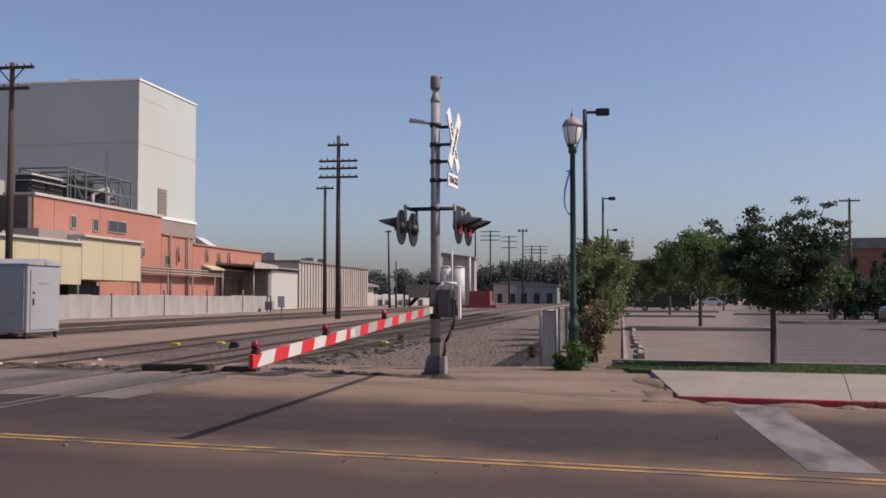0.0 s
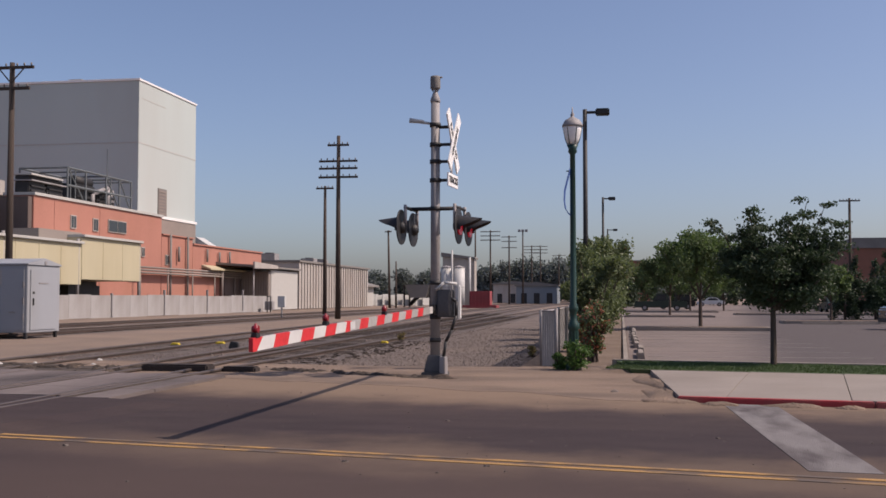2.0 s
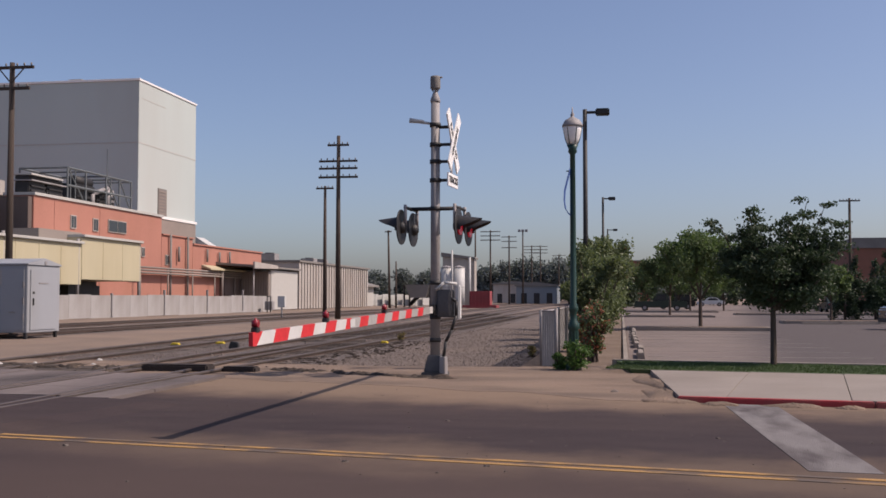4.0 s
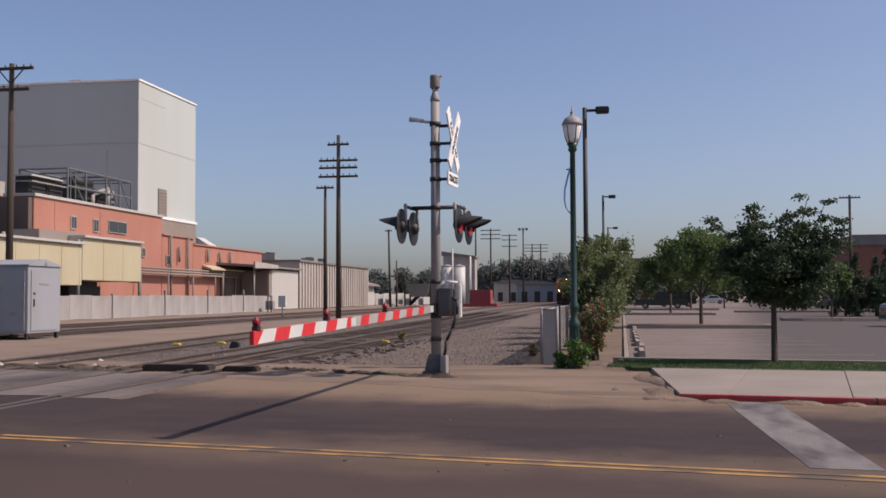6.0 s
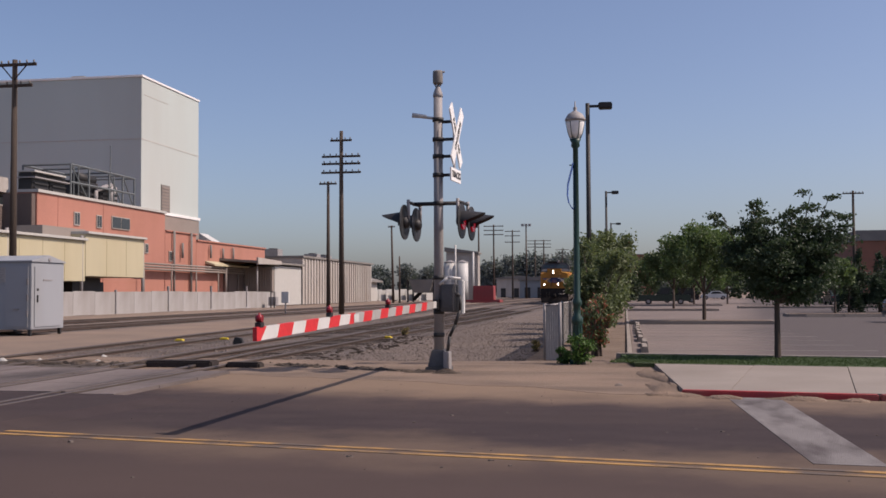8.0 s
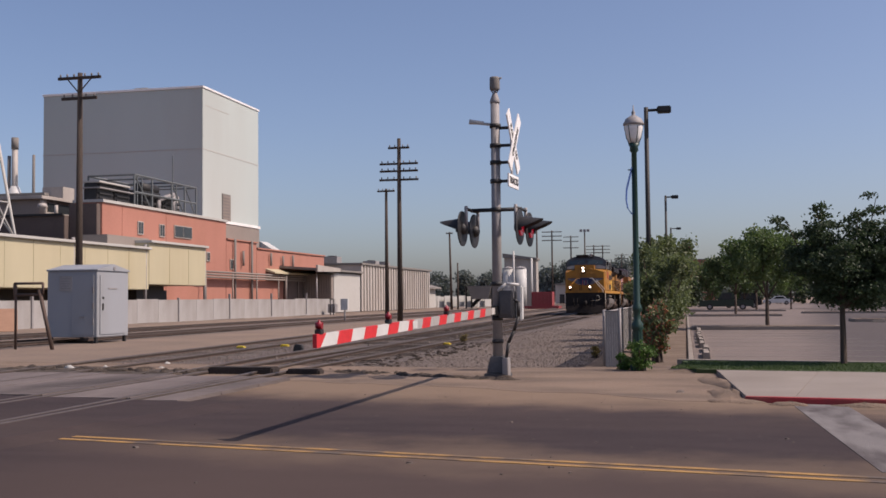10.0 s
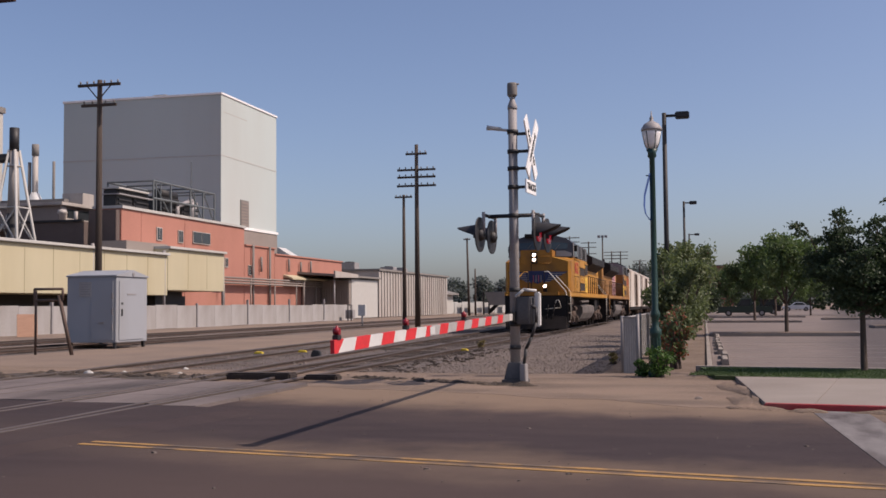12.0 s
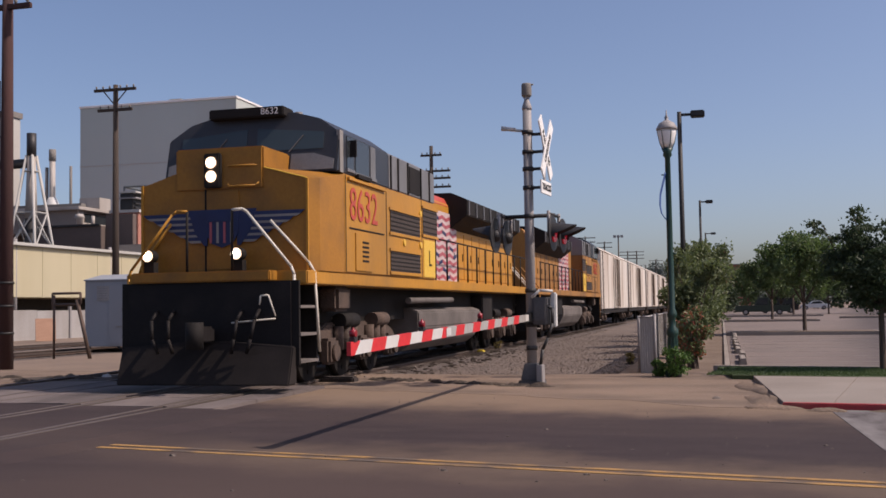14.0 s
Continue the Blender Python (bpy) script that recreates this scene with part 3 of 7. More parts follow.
def build_tower():
    t = thing("mill_tower", "tall windowless white mill tower with a shaded front", "building")
    wall_box("wall", -76, 114.7, 0, -55, 131.4, 26.6, M_TOWER, t)
    part("roof", box(BM(), -76.1, 114.58, 26.6, -54.88, 131.52, 26.86), M_WHITE, t, "white metal coping", 0.03)
    part("band", box(BM(), -76.03, 114.66, 19.35, -54.97, 131.42, 19.45), M_WHITEWALL, t)
    part("seam", box(BM(), -55.02, 115.4, 24.6, -54.985, 122.0, 24.66), M_GREYMETAL, t)
    part("band", box(BM(), -76.05, 114.6, 10.95, -54.76, 131.5, 11.28), M_WHITE, t, "white trim band")
    part("lower_cladding", box(BM(), -55.0, 115.2, 0, -54.85, 131.3, 10.85), M_TAUPE, t, "taupe lower wall")
    w = part("louvre_window", box(BM(), -55.02, 120.0, 10.9, -54.9, 122.4, 14.6), M_ROOF, t, "grey louvred opening")
    for i in range(9):
        part("slat", box(BM(), -54.93, 120.1, 11.1 + i * 0.38, -54.85, 122.3, 11.3 + i * 0.38), M_TAUPE, w)
    part("roof_hatch", box(BM(), -64.6, 116, 26.86, -62.9, 117.5, 27.3), M_GREYMETAL, t, "", 0.05)


M_FRAME = mat("teal_frame", (0.12, 0.135, 0.138), (0.095, 0.108, 0.112), 2, 0.6, 0.1, 0.1, 20)


def build_orange():
    b = thing("brick_mill", "orange painted brick mill with small windows", "building")
    wall_box("wall", -75, 84.6, 0, -44, 97, 9.2, M_ORANGE, b)
    wall_box("wall", -47.8, 77.2, 0, -44, 84.6, 9.2, M_ORANGE, b)
    wall_box("wall", -46.4, 74.2, 0, -44, 77.2, 9.2, M_ORANGE, b)
    wall_box("wall", -75, 97, 0, -44.0, 104.6, 7.5, M_ORANGE, b)
    wall_box("wall", -75, 104.6, 0, -44.0, 126, 6.9, M_ORANGE, b)
    part("coping", box(BM(), -75.1, 84.5, 9.2, -47.8, 97.1, 9.42), M_WHITEWALL, b)
    part("coping", box(BM(), -47.8, 77.1, 9.2, -43.85, 97.1, 9.42), M_WHITEWALL, b)
    part("coping", box(BM(), -46.5, 74.1, 9.2, -43.85, 77.1, 9.42), M_WHITEWALL, b)
    part("coping", box(BM(), -75.1, 97.1, 7.5, -43.85, 104.7, 7.62), M_ORANGE, b)
    part("coping", box(BM(), -75.1, 104.7, 6.9, -43.85, 126.1, 7.05), M_ORANGE, b)
    for y, z, w, h in ((79.6, 7.0, 0.9, 1.1), (83.3, 7.0, 0.9, 1.1), (86.0, 7.1, 3.4, 1.1), (92.5, 5.2, 0.7, 0.9), (97.8, 4.6, 0.8, 1.0)):
        win = part("window", box(BM(), -44.02, y, z, -43.9, y + w, z + h), M_GREYMETAL, b, "small steel-framed window")
        part("pane", box(BM(), -43.95, y + 0.08, z + 0.08, -43.88, y + w * 0.5 - 0.04, z + h - 0.08), M_GLASS, win)
        part("pane", box(BM(), -43.95, y + w * 0.5 + 0.04, z + 0.08, -43.88, y + w - 0.08, z + h - 0.08), M_GLASS, win)
    for y, z0, z1 in ((98.6, 0, 7.6), (102.8, 0, 7.6), (108, 5.2, 6.6), (111.5, 5.2, 6.4), (114.6, 5.1, 6.6), (100.6, 5.0, 6.5)):
        part("downpipe", tube(BM(), (-43.75, y, z0), (-43.75, y, z1), 0.12), M_ROOF, b)
    duct = BM()
    for z in (3.7, 3.95, 4.2):
        tube(duct, (-43.3, 90, z), (-43.3, 121, z), 0.1)
    for y in (91, 97, 103, 109, 115):
        tube(duct, (-43.3, y, 0), (-43.3, y, 4.2), 0.08)
    tube(duct, (-43.2, 111, 0), (-43.2, 111, 4.5), 0.16)
    part("pipe_run", duct, M_TAUPE, b, "long horizontal brown-grey pipes on brackets")
    part("lean_to_roof", prism(BM(), [(-44, 4.6), (-42.9, 4.35), (-42.9, 4.5), (-44, 4.9)], "y", 107, 121), M_CREAM, b)
    part("penthouse", box(BM(), -60, 104, 7.0, -53, 112, 10.4), M_TAUPE, b)
    # plant on the roof
    r = thing("rooftop_plant", "grey steel frames and cooling units on the mill roof", "rooftop machinery")
    for y, y1, x, z0, z1 in ((77.6, 80.1, -47.7, 9.42, 10.7), (80.3, 82.8, -47.7, 9.42, 10.7), (77.6, 82.8, -47.7, 10.8, 11.15), (84.8, 88.4, -51.5, 9.42, 11.3), (88.8, 92.0, -51.5, 9.42, 10.9)):
        u = part("cooling_unit", box(BM(), x, y, z0, -46.5, y1, z1), M_DARK, r, "", 0.06)
        for k in range(3):
            h = (z1 - z0) / 3.5
            part("louvre", box(BM(), -46.5, y + 0.2, z0 + (k + 0.3) * h, -46.35, y1 - 0.2, z0 + (k + 0.65) * h), M_DARK, u)
    part("unit_lid", box(BM(), -47.8, 77.5, 11.17, -46.2, 82.4, 11.32), M_WHITEWALL, r, "pale sheet lid", 0.02)
    part("unit_shelf", box(BM(), -47.8, 77.4, 10.7, -46.1, 83.0, 10.8), M_STEEL, r)
    fr = BM()
    for y in (82.9, 86, 89.7, 92.3, 94.7):
        for x in (-50.5, -46.1):
            tube(fr, (x, y, 9.42), (x, y, 12.4), 0.1, seg=6)
        tube(fr, (-50.5, y, 12.4), (-46.1, y, 12.4), 0.09, seg=6)
    for z in (10.9, 12.4):
        for x in (-50.5, -46.1):
            tube(fr, (x, 82.9, z), (x, 94.7, z), 0.1, seg=6)
    for y, y1 in ((82.9, 86), (89.7, 92.3), (92.3, 94.7)):
        tube(fr, (-46.1, y, 12.4), (-46.1, y1, 9.5), 0.07, seg=6)
    for y in (83.4, 84.2, 90.6):
        tube(fr, (-46.1, y, 9.42), (-46.1, y, 12.4), 0.06, seg=6)
    tube(fr, (-46, 89.7, 12.4), (-46, 89.7, 14.9), 0.05, seg=6)
    part("steel_frame", fr, M_FRAME, r, "dark teal steel frame")
    part("drum", tube(BM(), (-46.9, 91.6, 9.42), (-46.9, 91.6, 11.3), 0.55, seg=16), M_STEEL, r)
    part("drum", tube(BM(), (-47.5, 86.2, 11.7), (-47.5, 89.2, 11.7), 0.45, seg=16), M_DARK, r)
    part("duct", pipe(BM(), [(-46.3, 87.6, 9.45), (-46.3, 87.6, 10.6), (-46.3, 90.4, 11.4), (-46.3, 90.4, 9.45)], 0.2, 10), M_STEEL, r)
    # dome behind the mill
    solid("white_hopper", prism(BM(), [(-56.2, -0.1), (-53.1, -0.1), (-53.1, 8.1), (-55.2, 9.4), (-56.2, 9.4)], "y", 132.2, 135.0), M_SILO, "white sloping hopper behind the mill", "hopper")


def seams(x, y0, y1, z0, z1, step, depth, m, parent):
    """Upright sheet overlaps on a clad wall facing +X."""
    n = max(2, int((y1 - y0) / step))
    for k in range(1, n):
        a = y0 + k * (y1 - y0) / n
        part("sheet_seam", box(BM(), x - 0.02, a, z0, x + depth, a + 0.12, z1), m, parent)


def build_cream():
    b = thing("cream_shed", "long cream metal-clad shed over loading bays", "building")
    for y0, y1, z0, z1 in ((30, 74.2, 2.35, 5.4), (74.2, 84.2, 2.75, 5.95)):
        wall_box("wall", -43.9, y0, z0, -40, y1 - 0.05, z1, M_CREAM, b)
        seams(-39.98, y0, y1 - 0.1, z0, z1 - 0.02, 2.9, 0.003, M_CREAM, b)
        part("eave", box(BM(), -44, y0 - 0.05, z1, -39.75, y1, z1 + 0.2), M_WHITEWALL, b, "pale eave trim", 0.03)
    # shade under the shed is put into this wall's dark colour
    wall_box("back_wall", -43.9, 30, 0, -43.6, 84, 2.4, M_DARK, b, "back wall coloured dark for the shade under the shed")
    part("annex", box(BM(), -43.8, 70.2, 5.6, -41.2, 76.4, 6.4), M_TAUPE, b, "brown rooftop annex", 0.02)
    for y in (34, 44, 54, 64, 73.8, 84):
        part("column", tube(BM(), (-40.1, y, 0), (-40.1, y, 5.8), 0.12, seg=8), M_STEEL, b)
    # solid dark block standing in for the shade inside a bay
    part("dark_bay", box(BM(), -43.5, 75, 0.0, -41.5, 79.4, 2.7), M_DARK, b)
    # lower dark roofs behind, with a monitor
    m = thing("old_boiler_house", "low dark boiler house with a pale clerestory", "building")
    wall_box("wall", -62, 40, 0, -46, 60, 7.4, M_SHADEWALL, m)
    wall_box("wall", -52.2, 73.0, 0, -46.5, 84.5, 8.15, M_SHADEWALL, m)
    # dark sheet before the orange mill's end, painting its shaded front
    wall_box("wall", -46.5, 73.6, 0, -44.1, 74.15, 9.05, M_SHADEWALL, m)
    wall_box("low_wall", -64, 80.0, 0, -52.3, 84.0, 8.6, M_SHADEWALL, m)
    part("gutter", box(BM(), -52.3, 72.85, 8.15, -46.6, 73.1, 8.3), M_DARK, m)
    wall_box("pale_wall", -76, 84.1, 0, -55.6, 84.45, 11.0, M_GREYMETAL, m, "pale upper wall")
    part("eave", box(BM(), -76.2, 83.8, 11.0, -55.4, 84.5, 11.25), M_ROOF, m)
    k = wall_box("clerestory", -60, 78, 8.15, -51.9, 84.4, 10.0, M_TAUPE, m, "raised clerestory with a pale frame")
    part("roof", box(BM(), -60.4, 77.6, 10.0, -51.5, 84.45, 10.3), M_GREYMETAL, k, "pale flat roof edge", 0.04)
    part("frame_post", box(BM(), -51.93, 78.0, 8.2, -51.8, 78.7, 10.0), M_GREYMETAL, k)
    part("window", box(BM(), -51.95, 79.0, 9.0, -51.85, 84.2, 9.75), M_GLASS, k, "dark clerestory window")
    part("window_rail", box(BM(), -51.9, 78.7, 8.8, -51.8, 84.3, 9.0), M_GREYMETAL, k)
    part("roof_box", box(BM(), -56.2, 84.7, 9.42, -54.1, 86.5, 11.8), M_GREYMETAL, m, "grey metal roof box", 0.03)
    part("roof_vent", lathe(BM(), [(0.25, 8.1), (0.25, 8.9), (0.42, 9.0), (0.3, 9.25), (0.05, 9.3)], -49.4, 74.5, 12), M_GREYMETAL, m)
    part("roof_vent", tube(BM(), (-47.6, 73.6, 8.1), (-47.6, 73.6, 9.0), 0.14, 0.14, 10), M_GREYMETAL, m)
    w = thing("white_block", "white mill block beyond the smokestack", "building")
    wall_box("wall", -125, 112, 0, -84.0, 114, 25.7, M_WHITEWALL, w)
    part("roof", box(BM(), -125.2, 111.8, 25.7, -83.8, 114.2, 26.4), M_ROOF, w)


def build_stack():
    s = thing("smokestack", "dark smokestack inside a braced white steel tower", "smokestack")
    cx, cy = -47.7, 66.0
    part("flue", tube(BM(), (cx, cy, 8.2), (cx, cy, 12.9), 0.44, 0.28, 16), M_GREYMETAL, s, "tapered pale flue")
    part("flue_top", tube(BM(), (cx, cy, 12.7), (cx, cy, 14.35), 0.34, 0.34, 16), M_BLACK, s, "sooty flue top")
    part("flue_foot", tube(BM(), (cx, cy, -0.3), (cx, cy, 8.2), 0.3, 0.44, 16), M_DARK, s)

    def leg_at(sx, sy, z):
        w = 1.83 - 0.125 * z
        return (cx + sx * w, cy + sy * w, z)
    ring = ((-1, -1), (1, -1), (1, 1), (-1, 1))
    for sx, sy in ring:
        part("leg", tube(BM(), leg_at(sx, sy, -0.3), leg_at(sx, sy, 12.75), 0.105, seg=8), M_WHITEWALL, s, "white tubular leg")
    for z in (4.0, 8.6, 11.6):
        for i in range(4):
            a, e = ring[i], ring[(i + 1) % 4]
            part("strut", tube(BM(), leg_at(*a, z), leg_at(*e, z), 0.05, seg=6), M_WHITEWALL, s)
            if z < 8:
                part("brace", tube(BM(), leg_at(*a, z + 1.9), leg_at(*e, 8.6), 0.06, seg=6), M_WHITEWALL, s)
                part("brace", tube(BM(), leg_at(*e, z + 1.9), leg_at(*a, 8.6), 0.06, seg=6), M_WHITEWALL, s)
    part("breeching", tube(BM(), (cx - 0.2, cy, 12.2), (cx - 6, cy + 0.4, 12.2), 0.34, 0.34, 12), M_DARK, s, "dark horizontal flue duct")
    part("post", tube(BM(), (cx - 6, cy + 0.4, -0.3), (cx - 6, cy + 0.4, 12.2), 0.16, 0.16, 8), M_DARK, s)
    c = thing("chimney", "slim grey metal chimney on the mill roof", "chimney")
    part("pipe", tube(BM(), (-61.3, 88, 9.3), (-61.3, 88, 16.8), 0.3, 0.27, 12), M_GREYMETAL, c)
    part("cap", tube(BM(), (-61.3, 88, 15.9), (-61.3, 88, 17.0), 0.33, 0.33, 12), M_ROOF, c)
    part("side_pipe", tube(BM(), (-61.9, 88, 9.3), (-61.9, 88, 15.3), 0.16, 0.16, 10), M_ROOF, c)
    part("base", lathe(BM(), [(0.8, 9.3), (0.8, 11.4), (0.35, 12.4)], -61.3, 88), M_SILO, c, "pale conical base")
    solid("vent_pipe", tube(BM(), (-59.3, 88, 9.3), (-59.3, 88, 15.3), 0.13), M_ROOF, "thin dark vent pipe on the mill roof", "pipe")


M_FENCE = mat("weathered_fence", (0.33, 0.318, 0.308), (0.285, 0.272, 0.262), 0.6, 0.85, bump=0.15, grain=20, stain=(0.2, 0.175, 0.155), amount=0.35, stain_scale=0.5, stretch=(1, 1, 0.4))


def build_fence_and_sheds():
    f = thing("panel_fence", "weathered grey panel fence along the sidings", "fence")
    pan = part("panel", box(BM(), -0.05, 0, 0, 0.05, 2.985, 1.65), M_FENCE, f, bevel=0.006)
    post = part("post", box(BM(), -0.02, -0.08, 0, 0.14, 0.08, 2.0), M_STEEL, f, bevel=0.01)
    pan.matrix_basis, post.matrix_basis = pose(-36.5, 27, -0.06), pose(-36.5, 27, -0.06)
    for i in range(1, 27):
        share(pan, f, pose(-36.5, 27 + i * 3, -0.06 + random.uniform(-0.05, 0.03)))
        if i % 3 == 0:
            share(post, f, pose(-36.5, 27 + i * 3, -0.06 + random.uniform(-0.3, 0.3)))
    s = thing("loading_shed", "low grey shed with an open dark loading bay", "building")
    wall_box("wall", -52, 118, 0, -40, 128.2, 4.6, M_WHITEWALL, s)
    # bay's back wall coloured dark to deepen the shade under the roof
    wall_box("back_wall", -52, 112.2, 0, -43.4, 117.1, 4.6, M_SHADEWALL, s)
    wall_box("end_wall", -43.4, 117.2, 0, -40.05, 118, 4.4, M_TAUPE, s, "shaded taupe end wall")
    for i in range(11):
        part("rib", box(BM(), -43.3 + i * 0.3, 117.16, 0.1, -43.2 + i * 0.3, 117.2, 4.3), M_TAUPE, s)
    part("roof", prism(BM(), [(-39.6, 4.75), (-52, 5.6), (-52, 5.9), (-39.6, 5.0)], "y", 111, 128.6), M_ROOF, s, "flat felt roof", 0.03)
    part("fascia", prism(BM(), [(111.0, 4.6), (119, 4.75), (119, 5.15), (111.0, 5.35)], "x", -39.7, -39.5), M_GREYMETAL, s)
    for y in (112.6,):
        part("post", tube(BM(), (-40.2, y, 0), (-40.2, y, 4.7), 0.1, seg=8), M_STEEL, s)
    w = thing("corrugated_warehouse", "long beige corrugated metal warehouse", "building")
    wall_box("wall", -56, 128.7, 0, -40.1, 166, 5.9, M_GREYMETAL, w)
    for k in range(29):
        part("rib", box(BM(), -40.12, 128.7 + k * 1.286, 0, -39.96, 129.28 + k * 1.286, 5.85), M_GREYMETAL, w)
    part("roof", box(BM(), -56.2, 128.5, 5.9, -39.8, 166.3, 6.15), M_ROOF, w)
    for y, z in ((108, 6.0), (113, 5.8), (134, 6.15), (152, 6.15), (158, 6.15)):
        u = thing("rooftop_unit", "small grey air conditioner on a shed roof", "air conditioner", group="rooftop units")
        part("casing", box(BM(), -47, y, z - 0.3, -45, y + 2, z + 1.1), M_STEEL, u, "", 0.05)
        part("grille", disc(BM(), (-46, y + 1, z + 1.1), (0, 0, 1), 0.6, 0.12), M_DARK, u)
    e = thing("end_shed", "small shed with a sloping white gable", "building")
    wall_box("wall", -50, 167, 0, -42, 178, 3.4, M_WHITEWALL, e)
    part("roof", prism(BM(), [(-51, 5.6), (-41.2, 3.2), (-41.2, 3.5), (-51, 5.9)], "y", 166.4, 179), M_ROOF, e)


build_tower()
build_orange()
build_cream()
build_stack()
build_fence_and_sheds()

# ---- lettering ----
def letters(text, size, material, parent, m, name="lettering", squeeze=1.0, depth=0.004):
    cu = bpy.data.curves.new("text", "FONT")
    cu.body, cu.size, cu.extrude, cu.align_x, cu.align_y, cu.resolution_u = text, size, depth, "CENTER", "CENTER", 3
    tmp = bpy.data.objects.new("text", cu)
    me = bpy.data.meshes.new_from_object(tmp)
    bpy.data.objects.remove(tmp)
    me.materials.append(material)
    ob = new(name, me)
    ob.parent = parent
    ob.matrix_basis = m @ Matrix.Diagonal((squeeze, 1, 1, 1))
    return ob


M_MECH = mat("mechanism_grey", (0.085, 0.084, 0.088), (0.06, 0.059, 0.062), 3, 0.7, 0.1, 0.15, 30, stain=(0.04, 0.035, 0.033), amount=0.3, stain_scale=3)

# ---- crossing signal ----
SIGNAL = pose(-3.22, 18.35, 0, 0, 0, -4.5)
GATE_LENGTH = 8.45


def build_signal():
    s = thing("crossing_signal", "grey steel railway crossing signal with crossbuck and flashing lights", "crossing signal", SIGNAL)
    base = BM()
    prism(base, [(-0.2, -0.21), (0.2, -0.21), (0.2, 0.21), (-0.2, 0.21)], "z", -0.05, 0.07)
    vs = [base.verts.new(p) for p in ((-0.17, -0.17, 0.07), (0.17, -0.17, 0.07), (0.17, 0.17, 0.07), (-0.17, 0.17, 0.07),
                                      (-0.11, -0.11, 0.36), (0.11, -0.11, 0.36), (0.11, 0.11, 0.36), (-0.11, 0.11, 0.36))]
    for f in ((3, 2, 1, 0), (4, 5, 6, 7), (0, 1, 5, 4), (1, 2, 6, 5), (2, 3, 7, 6), (3, 0, 4, 7)):
        base.faces.new([vs[i] for i in f])
    part("base", base, M_MECH, s, "flared cast base", 0.012)
    part("junction_box", box(BM(), 0.12, -0.2, 0.02, 0.22, 0.02, 0.34), M_STEEL, s, "", 0.012)
    part("mast", tube(BM(), (0, 0, 0.3), (0, 0, 4.85), 0.088, 0.078, 20), M_STEEL, s)
    part("mast_cap", lathe(BM(), [(0.085, 4.8), (0.09, 4.83), (0.082, 4.87), (0.045, 4.97), (0.03, 4.99)]), M_STEEL, s)
    neck = BM()
    for sg in (-1, 1):
        tube(neck, (sg * 0.02, 0, 4.97), (sg * 0.07, 0, 5.05), 0.012, seg=6)
        tube(neck, (0, sg * 0.02, 4.97), (0, sg * 0.07, 5.05), 0.012, seg=6)
    part("bell_bracket", neck, M_STEEL, s)
    bell = part("bell", lathe(BM(), [(0.06, 5.03), (0.088, 5.05), (0.09, 5.06), (0.09, 5.24), (0.08, 5.27)]), M_ROOF, s, "dull grey bell at the mast's top")
    part("bell_lip", tube(BM(), (0.05, 0, 5.245), (0.125, 0, 5.245), 0.016, seg=8), M_ROOF, bell)
    for z in (0.62, 1.02, 1.62, 2.92, 3.42, 3.75, 4.05, 4.4):
        part("clamp", tube(BM(), (0, 0, z - 0.035), (0, 0, z + 0.035), 0.1, 0.1, 16), M_DARK, s)
    arm = pipe(BM(), [(0, 0, 4.42), (-0.3, -0.05, 4.46), (-0.45, -0.08, 4.5)], 0.025)
    tube(arm, (-0.45, -0.08, 4.49), (-0.2, -0.04, 4.46), 0.045, 0.03)
    part("side_bracket", arm, M_SILO, s, "pale pointed bracket")
    # crossbuck faces the traffic
    x = 0.3
    for z in (3.42, 3.75, 4.05, 4.36):
        part("sign_bracket", box(BM(), 0.05, -0.02, z - 0.025, x, 0.02, z + 0.025), M_DARK, s)
    for turn in (52, -52):
        b = BM()
        box(b, -0.012, -0.61, -0.115, 0.012, 0.61, 0.115)
        bd = part("crossbuck_board", b, M_WHITE, s, "white crossbuck board with black letters", 0.004)
        bd.matrix_basis = pose(x + 0.02 + (0.026 if turn > 0 else 0.0), 0.0, 4.1, turn, 0, 0)
        word = "CROSSING" if turn > 0 else "RAIL ROAD"
        letters(word, 0.14, M_BLACK, bd, pose(0.016, 0, 0, 90, 0, 90), squeeze=1.0)
    part("sign_stem", box(BM(), x - 0.02, -0.05, 3.5, x, 0.05, 4.2), M_STEEL, s)
    tr = part("tracks_sign", box(BM(), x, -0.36, 3.29, x + 0.025, 0.36, 3.52), M_WHITE, s, "white sign reading TRACKS", 0.004)
    letters("TRACKS", 0.17, M_BLACK, tr, pose(x + 0.03, 0, 3.405, 90, 0, 90))
    # lamps
    part("crossarm", pipe(BM(), [(-0.46, 0, 2.92), (0.46, 0, 2.92)], 0.035), M_DARK, s)
    for side in (-1, 1):
        part("crossarm", pipe(BM(), [(side * 0.44, -0.4, 2.92), (side * 0.44, 0.4, 2.92)], 0.03), M_DARK, s)
        for yy in (-0.38, 0.38):
            part("hanger", tube(BM(), (side * 0.44, yy, 2.6), (side * 0.44, yy, 2.97), 0.03), M_STEEL, s)
            c = (side * 0.5, yy, 2.58)
            u = part("lamp_disc", disc(BM(), c, (side, 0, 0), 0.305, 0.02, 28), M_BLACK, s, "round black lamp backplate")
            hs = BM()
            ring = []
            for k, (r, d) in enumerate(((0.11, -0.01), (0.1, -0.05), (0.06, -0.08), (0.02, -0.09))):
                ring.append([hs.verts.new((c[0] + side * d, c[1] + r * math.cos(a), c[2] + r * math.sin(a))) for a in (i * math.pi / 8 for i in range(16))])
            for a, b in zip(ring, ring[1:]):
                for i in range(16):
                    hs.faces.new((a[i], a[(i + 1) % 16], b[(i + 1) % 16], b[i])).smooth = True
            part("housing", hs, M_BLACK, u)
